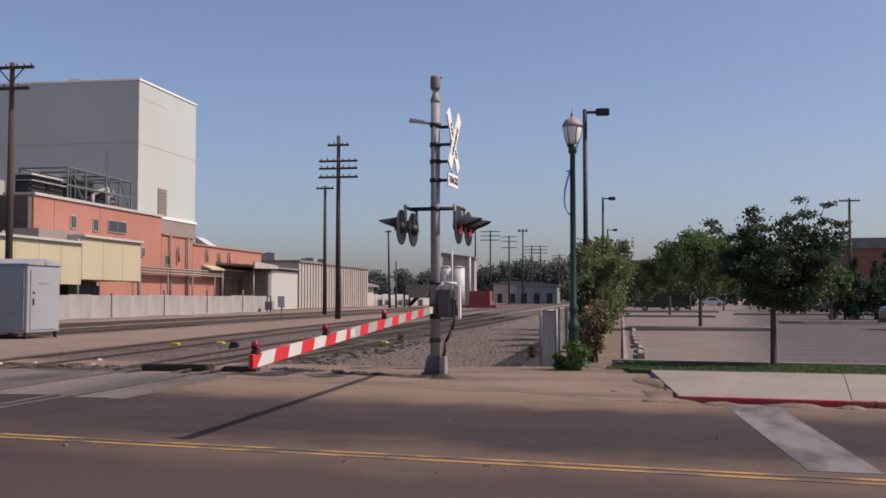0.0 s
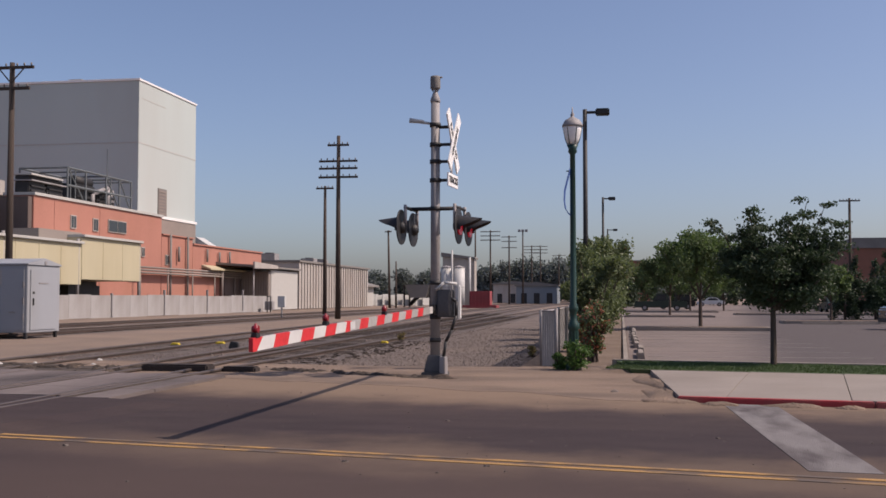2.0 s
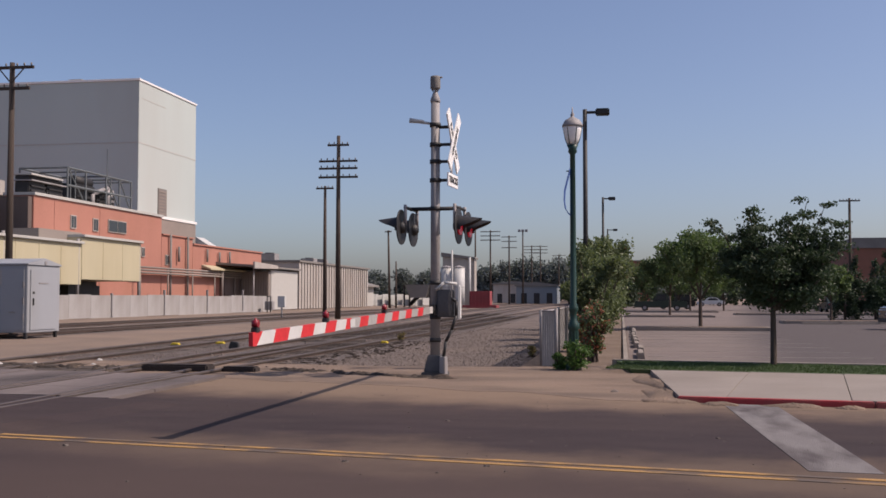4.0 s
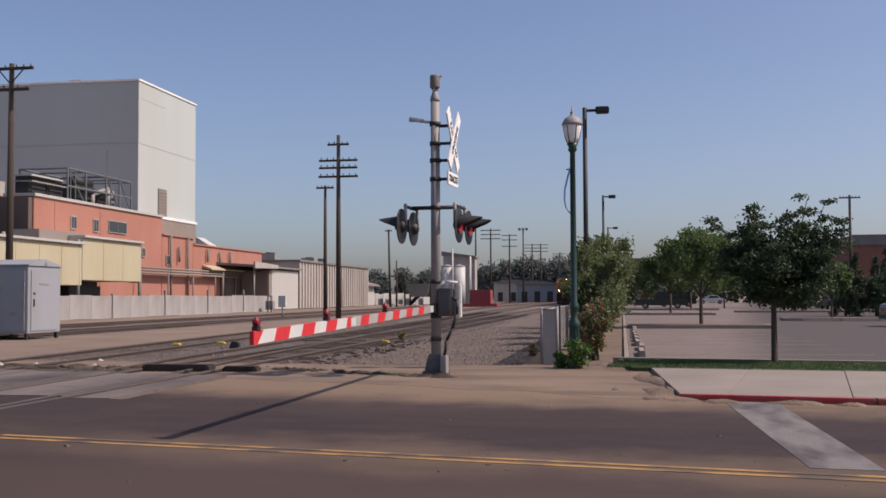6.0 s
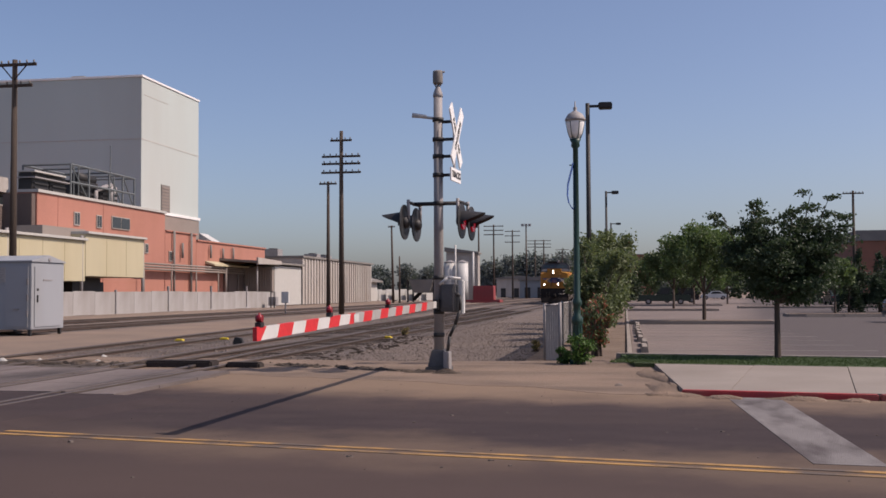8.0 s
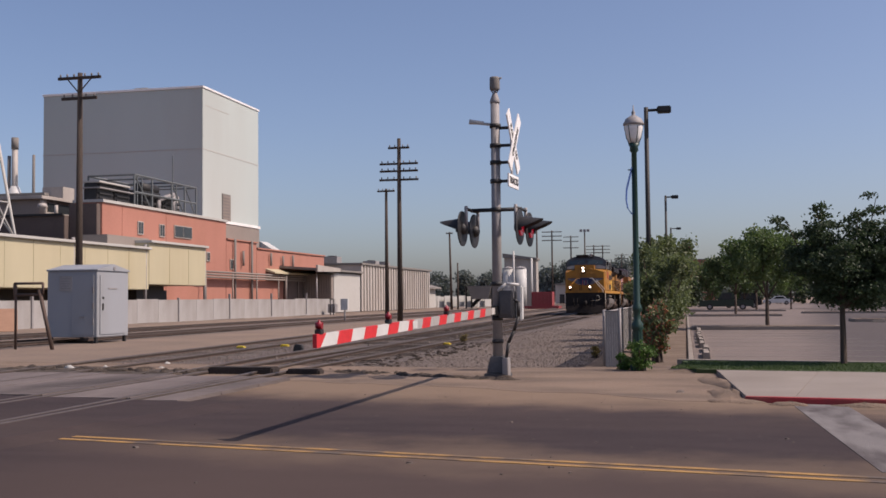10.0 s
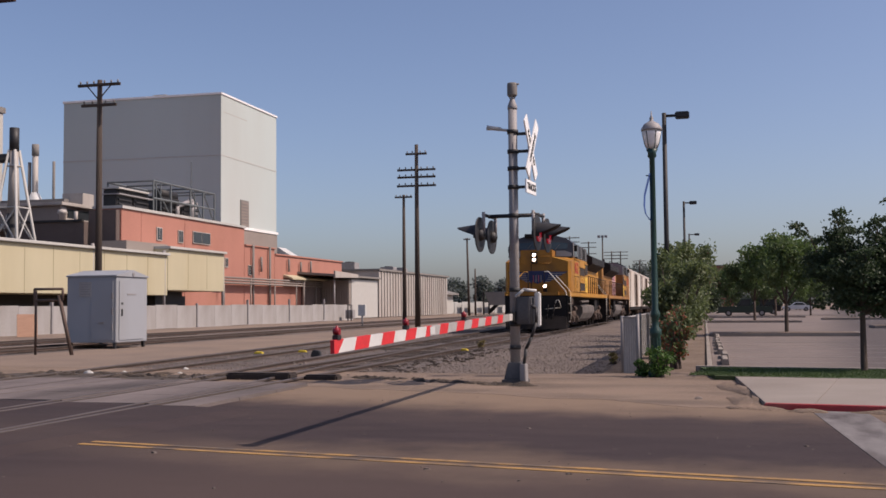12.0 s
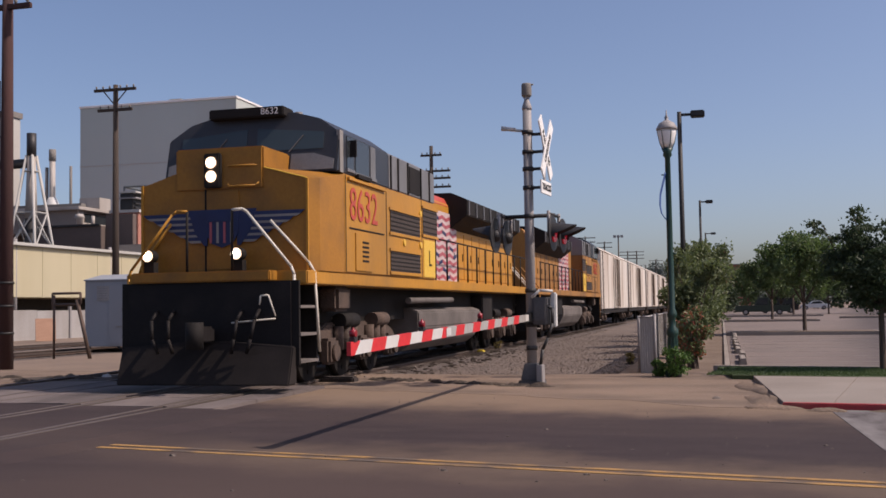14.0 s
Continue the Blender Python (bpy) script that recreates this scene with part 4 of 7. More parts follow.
            part("lens", disc(BM(), (c[0] + side * 0.02, yy, 2.58), (side, 0, 0), 0.15, 0.03, 24), M_REDLENS, u, "red signal lens")
            hood = BM()
            n = 14
            for r in (0.185, 0.17):
                lo = [hood.verts.new((c[0] + side * 0.02, yy + r * math.cos(a), 2.58 + r * math.sin(a))) for a in (math.pi * (-0.12 + 1.24 * i / n) for i in range(n + 1))]
                hi = []
                for i in range(n + 1):
                    a = math.pi * (-0.12 + 1.24 * i / n)
                    reach = 0.08 + 0.34 * max(0.0, math.sin(a)) ** 0.7
                    hi.append(hood.verts.new((c[0] + side * reach, yy + r * math.cos(a), 2.58 + r * math.sin(a) - 0.05 * max(0, math.sin(a)))))
                for i in range(n):
                    hood.faces.new((lo[i], lo[i + 1], hi[i + 1], hi[i])).smooth = True
            part("hood", hood, M_BLACK, u)
    # gate mechanism
    mech = part("mechanism_box", box(BM(), 0.06, -0.16, 1.02, 0.32, 0.2, 1.5), M_MECH, s, "grey cast gate mechanism box", 0.02)
    part("cover", box(BM(), 0.09, -0.18, 1.08, 0.29, -0.16, 1.44), M_MECH, mech, "", 0.008)
    part("lug", tube(BM(), (-0.1, -0.1, 1.12), (0.1, -0.1, 1.12), 0.05, seg=10), M_MECH, mech)
    part("counterweight", box(BM(), 0.36, -0.05, 0.98, 0.45, 0.1, 1.58), M_SILO, s, "pale counterweight arm", 0.02)
    part("link_bar", pipe(BM(), [(0.05, -0.14, 1.5), (0.2, -0.16, 1.62), (0.4, -0.05, 1.6)], 0.025), M_SILO, s)
    part("conduit", pipe(BM(), [(0.3, -0.1, 1.35), (0.4, -0.1, 1.3), (0.4, -0.1, 1.05), (0.32, -0.12, 0.8), (0.22, -0.12, 0.6), (0.18, -0.12, 0.34)], 0.028), M_BLACK, s, "hanging black cable conduit")
    g = BM()
    tip = GATE_LENGTH
    prism(g, [(0.0, -0.055), (0.0, 0.055), (-tip, 0.064), (-tip, -0.064)], "x", -0.018, 0.018)
    gate = part("gate_arm", g, M_GATEWHITE, s, "lowered gate arm with red and white stripes")
    part("bracket", box(BM(), -0.05, -0.05, -0.09, 0.05, 0.3, 0.09), M_DARK, gate, "", 0.01)
    part("inner_half", prism(BM(), [(-0.3, -0.057), (-0.3, 0.057), (-tip * 0.6, 0.063), (-tip * 0.6, -0.063)], "x", -0.0195, 0.0195), M_FENCE, gate, "dull grey inner half")
    part("red_stripe", prism(BM(), [(-tip - 0.004, -0.066), (-tip + 0.1, -0.066), (-tip + 0.26, 0.066), (-tip - 0.004, 0.066)], "x", -0.021, 0.021), M_RED, gate)
    for share_out, wide in ((0.066, 0.42), (0.165, 0.42), (0.267, 0.4), (0.366, 0.2), (0.441, 0.4), (0.543, 0.41), (0.645, 0.4), (0.747, 0.4), (0.85, 0.38)):
        b0, h = -tip + share_out * tip, 0.065
        part("red_stripe", prism(BM(), [(b0, -h), (b0 + wide, -h), (b0 + wide + 0.08, h), (b0 + 0.08, h)], "x", -0.021, 0.021), M_RED, gate)
    part("splice_plate", box(BM(), -0.026, -tip * 0.61, -0.05, 0.026, -tip * 0.585, 0.05), M_SILO, gate)
    for d in (tip - 0.12, 6.1, 3.35):
        p = part("gate_lamp", box(BM(), -0.03, -d - 0.05, 0.06, 0.03, -d + 0.05, 0.11), M_DARK, gate, "red warning lamp on the arm", 0.006)
        lens = BM()
        tube(lens, (-0.03, -d, 0.145), (0.03, -d, 0.145), 0.036, 0.036, 16)
        part("lens", lens, M_REDDARK, p)
        part("lamp_cap", tube(BM(), (0, -d, 0.11), (0, -d, 0.2), 0.018, 0.012, 10), M_REDDARK, p)
    return s, gate


SIGNAL_THING, GATE = build_signal()


# ---- lamps and poles ----
def build_street_lamp():
    s = thing("street_lamp", "dark green fluted street lamp with a glass lantern", "street lamp", pose(-0.9, 20.2, -0.02))
    part("post", lathe(BM(), [(0.15, 0), (0.15, 0.12), (0.1, 0.2), (0.085, 0.75), (0.11, 0.8), (0.11, 0.88), (0.066, 0.95), (0.066, 1.1), (0.09, 1.14), (0.09, 1.2),
                              (0.06, 1.27), (0.056, 2.4), (0.05, 4.1), (0.085, 4.14), (0.075, 4.2), (0.11, 4.27)], seg=20), M_GREEN, s)
    for i in range(10):
        a = i * math.pi / 5
        part("flute", tube(BM(), (0.097 * math.cos(a), 0.097 * math.sin(a), 0.2), (0.084 * math.cos(a), 0.084 * math.sin(a), 0.75), 0.012, seg=6), M_GREEN, s)
    part("lantern", lathe(BM(), [(0.085, 4.28), (0.13, 4.38), (0.172, 4.56), (0.172, 4.64)], seg=20), M_WHITE, s, "frosted glass lantern")
    for i in range(6):
        a = i * math.pi / 3
        part("lantern_rib", pipe(BM(), [(0.095 * math.cos(a), 0.095 * math.sin(a), 4.28), (0.135 * math.cos(a), 0.135 * math.sin(a), 4.38), (0.178 * math.cos(a), 0.178 * math.sin(a), 4.6)], 0.008, 6), M_GREEN, s)
    part("lantern_roof", lathe(BM(), [(0.195, 4.62), (0.195, 4.66), (0.14, 4.75), (0.07, 4.79), (0.03, 4.82), (0.04, 4.86), (0.015, 4.9), (0.008, 5.0)], seg=20), M_STEEL, s, "silvery lantern roof")
    part("banner_arm", pipe(BM(), [(0, 0, 3.78), (-0.12, 0, 3.78)], 0.012), M_GREEN, s)
    pts = [(-0.05, 3.8), (-0.1, 3.62), (-0.155, 3.4), (-0.165, 3.2), (-0.14, 3.05), (-0.09, 2.97), (-0.05, 2.93)]
    for a, b in zip(pts, pts[1:]):
        part("banner_piece", prism(BM(), [a, b, (b[0] + 0.012, b[1] + 0.01), (a[0] + 0.012, a[1] + 0.01)], "y", -0.2, 0.16), M_BLUE, s, "furled blue cloth banner")
    part("collar", tube(BM(), (0.05, 0, 2.3), (0.12, 0, 2.3), 0.02), M_GREEN, s)


def build_lot_lamp(x, y, h, long_arm=0.35):
    s = thing("parking_lamp", "dark steel parking lot lamp with a flat box head", "street lamp", pose(x, y, -0.05), group="parking lot lamps")
    part("pole", tube(BM(), (0, 0, 0), (0, 0, h), 0.085, 0.07, 12), M_DARK, s)
    part("arm", box(BM(), 0, -0.04, h - 0.14, long_arm, 0.04, h - 0.06), M_DARK, s)
    part("lamp_head", box(BM(), long_arm, -0.2, h - 0.2, long_arm + 0.45, 0.2, h), M_DARK, s, "flat dark lamp head", 0.03)
    part("base", tube(BM(), (0, 0, 0), (0, 0, 0.6), 0.25, 0.25, 14), M_CONCRETE, s, "concrete footing")


def build_pole(x, y, h, arms, r=0.15, m=None, turn=0.0, brace=False, flood=False, lean=0.0):
    s = thing("utility_pole", "weathered wooden utility pole with crossarms", "utility pole", pose(x, y, -0.06, 0, lean, turn), group="utility poles")
    m = m or M_WOOD
    part("pole", tube(BM(), (0, 0, 0), (0, 0, h), r, r * 0.62, 12), m, s)
    for z, w in arms:
        a = part("crossarm", box(BM(), -w, -0.12, z - 0.07, w, -0.01, z + 0.07), m, s, "", 0.01)
        n = max(2, int(w / 0.35))
        for i in range(n):
            for sg in (-1, 1):
                px = sg * w * (i + 0.8) / (n + 0.0) * 0.95
                if abs(px) < w:
                    part("insulator", lathe(BM(), [(0.02, z + 0.07), (0.045, z + 0.12), (0.045, z + 0.17), (0.02, z + 0.22)], px, -0.065, 8), M_ROOF, a)
        if brace and z == arms[0][0]:
            part("brace", pipe(BM(), [(-w * 0.55, -0.06, z - 0.05), (0, -0.1, z - 0.75), (w * 0.55, -0.06, z - 0.05)], 0.03, 6), m, s)
    if flood:
        for dx in (-0.8, 0.0, 0.8):
            part("floodlight", box(BM(), dx - 0.3, -0.3, h, dx + 0.3, 0.2, h + 0.55), M_STEEL, s, "floodlight", 0.03)
    return s


def build_poles():
    build_pole(-19.0, 70, 12.5, ((11.85, 0.75), (10.75, 1.35), (10.25, 1.35), (9.65, 1.38)), 0.2)
    build_pole(-24.2, 85, 10.7, ((10.5, 0.75),), 0.18)
    build_pole(-28.5, 46, 12.6, ((12.35, 1.15), (11.35, 0.95)), 0.19, brace=True)
    b = build_pole(-17.9, 23.75, 12.5, ((9.45, 0.75), (11.9, 1.2)), 0.19, M_REDWOOD)
    part("cable_loop", pipe(BM(), [(-0.15, -0.2, 9.3), (-0.5, -0.3, 8.2), (-0.35, -0.25, 7.6), (-0.12, -0.2, 7.5)], 0.05, 8), M_DARK, b)
    part("cable_loop", pipe(BM(), [(-0.12, -0.2, 7.4), (-0.45, -0.25, 6.8), (-0.3, -0.2, 6.2), (-0.1, -0.18, 6.0)], 0.05, 8), M_DARK, b)
    for z in (0.9, 1.6, 2.2):
        part("pole_band", tube(BM(), (0, 0, z), (0, 0, z + 0.06), 0.205, 0.203, 14), M_DARK, b)
    part("riser_pipe", tube(BM(), (-0.16, -0.16, 0), (-0.14, -0.13, 7.5), 0.035, seg=8), M_DARK, b)
    build_pole(24.3, 120, 12.2, ((11.9, 1.1),), 0.2)
    build_pole(-33.0, 150, 11.2, ((11.0, 0.5),), 0.2, lean=-1.2)
    build_pole(-32.5, 152, 6.8, (), 0.16)
    build_pole(-26.0, 190, 15.3, ((15, 0.6),), 0.2)
    build_pole(-24.5, 200, 14.3, ((14.0, 1.9), (13.2, 1.9), (12.4, 1.9)), 0.2)
    build_pole(-24.6, 235, 15.3, ((15.0, 1.7), (14.0, 1.7), (12.6, 1.7)), 0.22)
    build_pole(-22.0, 240, 16.4, (), 0.22, flood=True)
    build_pole(-25.0, 300, 16.3, ((16.0, 2.2), (15.1, 2.2), (14.2, 2.2)), 0.24)
    build_pole(-21.8, 290, 15.8, ((15.5, 2.0), (14.6, 2.0), (13.7, 2.0)), 0.24)
    build_pole(-22.0, 380, 17.0, ((16.6, 2.4), (15.4, 2.4)), 0.26)
    build_pole(-17.5, 430, 16.0, ((15.6, 2.4), (14.4, 2.4)), 0.26)


def build_cabinet():
    s = thing("signal_cabinet", "pale grey steel signal cabinet with a gabled roof", "equipment cabinet", pose(-22.15, 33.75, 0))
    w, d, h = 1.95, 2.15, 2.5
    part("body", box(BM(), 0, 0, 0.16, w, d, h), M_CABINET, s, "", 0.015)
    part("roof", prism(BM(), [(-0.05, h), (d + 0.05, h), (d + 0.05, h + 0.05), (d / 2, h + 0.26), (-0.05, h + 0.05)], "x", -0.03, w + 0.05), M_CABINET, s, "", 0.01)
    for x in (0.05, w - 0.15):
        for y in (0.05, d - 0.15):
            part("foot", box(BM(), x, y, -0.06, x + 0.1, y + 0.1, 0.17), M_DARK, s)
    door = part("door", box(BM(), w, 0.18, 0.24, w + 0.03, d - 0.25, h - 0.15), M_CABINET, s, "plain steel door", 0.01)
    part("handle", box(BM(), w + 0.03, 0.3, 1.1, w + 0.07, 0.36, 1.35), M_DARK, door, "dark latch", 0.01)
    part("plate", box(BM(), w + 0.03, 0.3, 1.5, w + 0.04, 0.42, 1.58), M_DARK, door)
    part("vent", box(BM(), w + 0.03, 0.7, 1.85, w + 0.045, 1.3, 1.9), M_STEEL, door)
    part("gable_vent", disc(BM(), (w + 0.04, d / 2, h + 0.1), (1, 0, 0), 0.07, 0.04), M_STEEL, s)
    side = part("side_door", box(BM(), 0.98, -0.03, 0.24, w - 0.1, 0.0, h - 0.12), M_CABINET, s, "plain steel door", 0.01)
    for z in (0.6, 1.15, 1.7):
        part("hinge", box(BM(), w - 0.16, -0.06, z, w - 0.1, -0.03, z + 0.22), M_STEEL, side)
    part("handle", box(BM(), 1.3, -0.07, 0.85, 1.5, -0.03, 0.89), M_STEEL, side)
    n = part("notice", box(BM(), 0.5, -0.035, 1.8, 1.0, -0.004, 2.32), M_FENCE, s, "pale notice with lines of small print")
    for i in range(5):
        part("print_bar", box(BM(), 0.56, -0.04, 1.87 + i * 0.085, 0.94 - 0.06 * (i % 2), -0.035, 1.9 + i * 0.085), M_STEEL, n)


M_PLY = mat("plywood", (0.40, 0.235, 0.16), (0.33, 0.19, 0.13), 2, 0.85, grain=20, stretch=(1, 1, 4))
BLOCKS = ((-13.0, 29.7), (-12.0, 30.7), (-7.2, 31.9), (-10.5, 27.9))


def build_trackside():
    s = thing("sign_stand", "rusty steel stand with a leaning post", "stand", pose(-20.2, 29.3, -0.06))
    part("leaning_post", tube(BM(), (1.15, 0, 0), (0.62, 0.1, 1.85), 0.06, seg=8), M_RAIL, s)
    part("rail_frame", pipe(BM(), [(-0.25, 0.1, 1.55), (-0.25, 0.1, 2.05), (0.75, 0.1, 2.05), (0.75, 0.1, 1.7), (-0.25, 0.1, 1.7)], 0.04), M_RAIL, s)
    part("post", tube(BM(), (-0.2, 0.1, 0), (-0.2, 0.1, 2.0), 0.04, seg=8), M_RAIL, s)
    solid("wooden_board", box(BM(), -0.5, -0.04, 0, 0.5, 0.04, 1.2), M_PLY, "bare plywood board leaning beside the fence", "board", m=pose(-34.0, 48.3, -0.06, -12, 0, 40), bevel=0.01)
    j = thing("junction_post", "white junction box on a short post", "junction box", pose(-22.3, 68, -0.06))
    part("post", tube(BM(), (0, 0, 0), (0, 0, 1.0), 0.06), M_STEEL, j)
    part("box_body", box(BM(), -0.25, -0.15, 0.8, 0.25, 0.15, 1.55), M_SILO, j, "", 0.02)
    j2 = thing("relay_box", "small grey relay box beside the sidings", "junction box", pose(-35.4, 104, -0.06))
    part("box_body", box(BM(), -0.4, -0.4, 0.2, 0.4, 0.4, 1.1), M_STEEL, j2, "", 0.03)
    part("pipe_rack", pipe(BM(), [(0.5, -1.2, 0), (0.5, -1.2, 1.6), (0.5, -2.2, 1.6), (0.5, -2.2, 0)], 0.06), M_DARK, j2)
    for x, y in BLOCKS:
        m = M_YELLOWBLOCK if y > 28 else M_DARK
        up = 0.45 if y > 28 else 1.3
        b = prism(BM(), [(-0.15, 0), (0.15, 0), (0.11, 0.13 * up), (-0.08, 0.16 * up)], "y", -0.09, 0.09)
        solid("derail_block" if y > 28 else "switch_box", b, m, "yellow painted derail block beside the rail" if y > 28 else "black cast switch box beside the rail",
              "track equipment", group="track equipment", m=pose(x, y, -0.03, 0, 0, random.uniform(-20, 20)), bevel=0.02)
    r = thing("loose_rock", "brown rock lying on the verge", "rock", pose(-0.1, 15.55, -0.01))
    bm = BM()
    bmesh.ops.create_icosphere(bm, subdivisions=2, radius=0.075)
    for v in bm.verts:
        v.co += v.co * noise.noise(v.co * 14) * 0.5
        v.co.z *= 0.7
    part("rock", bm, M_STONE, r)


M_YELLOWBLOCK = mat("yellow_block_paint", (0.65, 0.5, 0.04), (0.5, 0.38, 0.04), 6, 0.7)


# ---- plants ----
def leaf_cloud(name, clumps, count, size, material, parent, seed):
    """Small bent leaves scattered through a set of clumps (x, y, z, radius, flattening)."""
    rng = np.random.default_rng(seed)
    w = np.array([c[3] ** 2 for c in clumps])
    pick = rng.choice(len(clumps), count, p=w / w.sum())
    c = np.array(clumps)[pick]
    d = rng.normal(size=(count, 3))
    d /= np.linalg.norm(d, axis=1)[:, None]
    rad = c[:, 3:4] * rng.random((count, 1)) ** 0.45 * (1 + 0.25 * rng.normal(size=(count, 1)).clip(-1, 1.6))
    p = c[:, :3] + d * rad * np.c_[np.ones(count), np.ones(count), c[:, 4]]
    a = rng.normal(size=(count, 3))
    a[:, 2] -= 0.25
    a /= np.linalg.norm(a, axis=1)[:, None]
    b = np.cross(a, rng.normal(size=(count, 3)))
    b /= np.linalg.norm(b, axis=1)[:, None]
    s = size * rng.uniform(0.6, 1.35, (count, 1))
    fold = np.cross(a, b) * s * 0.18
    v = np.stack([p - a * s * 0.5, p + b * s * 0.3 + fold, p + a * s * 0.55, p - b * s * 0.3 + fold], 1).reshape(-1, 3)
    f = np.arange(count * 4).reshape(-1, 4)
    return raw(name, v.tolist(), f.tolist(), material, parent)


def limbs(bm, p, way, length, r, depth, ends, rng):
    q = p + way * length
    tube(bm, p, q, r, r * 0.68, 8 if depth > 1 else 6)
    if depth == 0:
        ends.append(q)
        return
    for i in range(rng.choice((2, 3)) if depth > 1 else 2):
        w = (way + Vector((rng.uniform(-0.75, 0.75), rng.uniform(-0.75, 0.75), rng.uniform(0.0, 0.45)))).normalized()
        limbs(bm, q, w, length * rng.uniform(0.62, 0.85), r * 0.6, depth - 1, ends, rng)
    ends.append(q)


def build_tree(x, y, bole, top, wide, leaf, count, size, seed, label, squash=0.85):
    t = thing("tree", label, "tree", pose(x, y, -0.03), group="parking lot trees")
    rng = random.Random(seed)
    bm, ends = BM(), []
    r = 0.03 + 0.01 * top
    lathe(bm, [(r * 1.7, 0), (r * 1.15, 0.12), (r, bole * 0.6), (r * 0.85, bole)], seg=10)
    for i in range(4):
        a = i * 1.57 + rng.uniform(-0.4, 0.4)
        limbs(bm, Vector((0, 0, bole * 0.95)), Vector((math.cos(a) * 0.6, math.sin(a) * 0.6, 1)).normalized(), (top - bole) * 0.36, r * 0.55, 2, ends, rng)
    limbs(bm, Vector((0, 0, bole)), Vector((0.05, 0, 1)), (top - bole) * 0.35, r * 0.7, 2, ends, rng)
    part("trunk", bm, M_BARK, t)
    mid, half = (top + bole) / 2 + 0.05, (top - bole) / 2
    clumps = []
    for i in range(26):
        a, e = rng.uniform(0, 6.28), rng.uniform(-1, 1)
        k = rng.uniform(0.45, 1.2)
        c = math.sqrt(max(0, 1 - e * e))
        clumps.append((wide * 0.85 * k * c * math.cos(a), wide * 0.85 * k * c * math.sin(a), mid + half * 0.85 * k * e, wide * rng.uniform(0.1, 0.3), squash))
    for q in ends:
        if q.z > bole:
            clumps.append((q.x * 0.9, q.y * 0.9, min(q.z, top - 0.1), wide * rng.uniform(0.14, 0.26), squash))
    leaf_cloud("crown", clumps, count, size, leaf, t, seed)
    return t


def build_ragged_tree(x, y, seed, label):
    """A young tree whose long limbs end in flat sprays of leaves, thick in the middle and open at the top."""
    t = thing("tree", label, "tree", pose(x, y, -0.03), group="parking lot trees")
    rng = random.Random(seed)
    bm = lathe(BM(), [(0.1, 0), (0.065, 0.1), (0.055, 0.7), (0.048, 1.2), (0.04, 1.7), (0.02, 2.4)], seg=10)
    clumps = [(0.05, 0, 1.95, 0.5, 0.9), (0.4, 0.1, 1.75, 0.45, 0.8), (-0.25, -0.1, 1.8, 0.38, 0.8), (0.65, 0, 2.2, 0.4, 0.8), (-0.5, 0, 2.2, 0.36, 0.8), (0.2, 0, 2.6, 0.36, 0.8), (0.1, 0, 1.5, 0.4, 0.6), (0.35, 0, 2.3, 0.3, 0.8), (-0.25, 0, 2.25, 0.3, 0.8)]
    tips = ((-0.98, 0.1, 2.85), (-0.45, -0.3, 2.95), (-0.18, 0.3, 2.8), (0.3, -0.2, 2.9), (0.68, 0.2, 3.22), (0.98, 0.1, 3.1), (1.36, -0.1, 2.8), (1.2, 0.4, 2.3),
            (-0.85, 0.35, 2.25), (-0.55, -0.5, 2.05), (0.85, -0.5, 1.8), (0.1, 0.7, 2.3), (0.0, -0.7, 2.35), (0.45, 0.0, 2.7), (-0.35, 0.3, 1.55), (0.6, 0.3, 1.5), (0.95, -0.2, 2.55), (-0.6, 0.0, 2.6))
    for q in tips:
        q = Vector(q)
        low = min(q.z - 0.35, rng.uniform(1.1, 1.7))
        p = Vector((0, 0, low))
        mid = p.lerp(q, 0.5) + Vector((q.x * 0.12, q.y * 0.12, -0.08))
        tube(bm, p, mid, 0.026, 0.018, 6)
        tube(bm, mid, q, 0.018, 0.006, 6)
        for i in range(7):
            f = 0.4 + 0.1 * i
            c = (mid.lerp(q, (f - 0.5) * 2) if f > 0.5 else p.lerp(mid, f * 2)) + Vector((rng.uniform(-0.14, 0.14), rng.uniform(-0.16, 0.16), rng.uniform(-0.08, 0.1)))
            clumps.append((c.x, c.y, c.z, (0.34 - 0.16 * (f - 0.4) / 0.6) * rng.uniform(0.7, 1.25), 0.42))
    part("trunk", bm, M_BARK, t)
    leaf_cloud("crown", clumps, 24000, 0.07, M_DARKLEAF, t, seed)
    return t


def build_conifer(x, y, top, wide, seed, label):
    """A dense upright evergreen, widest near the ground, with a ragged point."""
    t = thing("tree", label, "tree", pose(x, y, -0.03), group="evergreens by the lot")
    rng = random.Random(seed)
    part("trunk", tube(BM(), (0, 0, 0), (0, 0, top * 0.8), 0.09, 0.02, 8), M_BARK, t)
    clumps = []
    for i in range(34):
        f = rng.random() ** 0.8
        r = wide * (1 - f) ** 0.7 * rng.uniform(0.55, 1.0)
        a = rng.uniform(0, 6.28)
        clumps.append((r * math.cos(a) * 0.8, r * math.sin(a) * 0.8, 0.25 + (top - 0.3) * f, wide * (0.42 - 0.26 * f), 1.3))
    leaf_cloud("crown", clumps, 3200, 0.15, M_CONIFER, t, seed)
    return t


M_DARKLEAF = leafy("dark_tree_leaves", (0.05, 0.075, 0.04), (0.036, 0.058, 0.03))
M_CONIFER = leafy("evergreen_leaves", (0.04, 0.065, 0.036), (0.03, 0.05, 0.028))


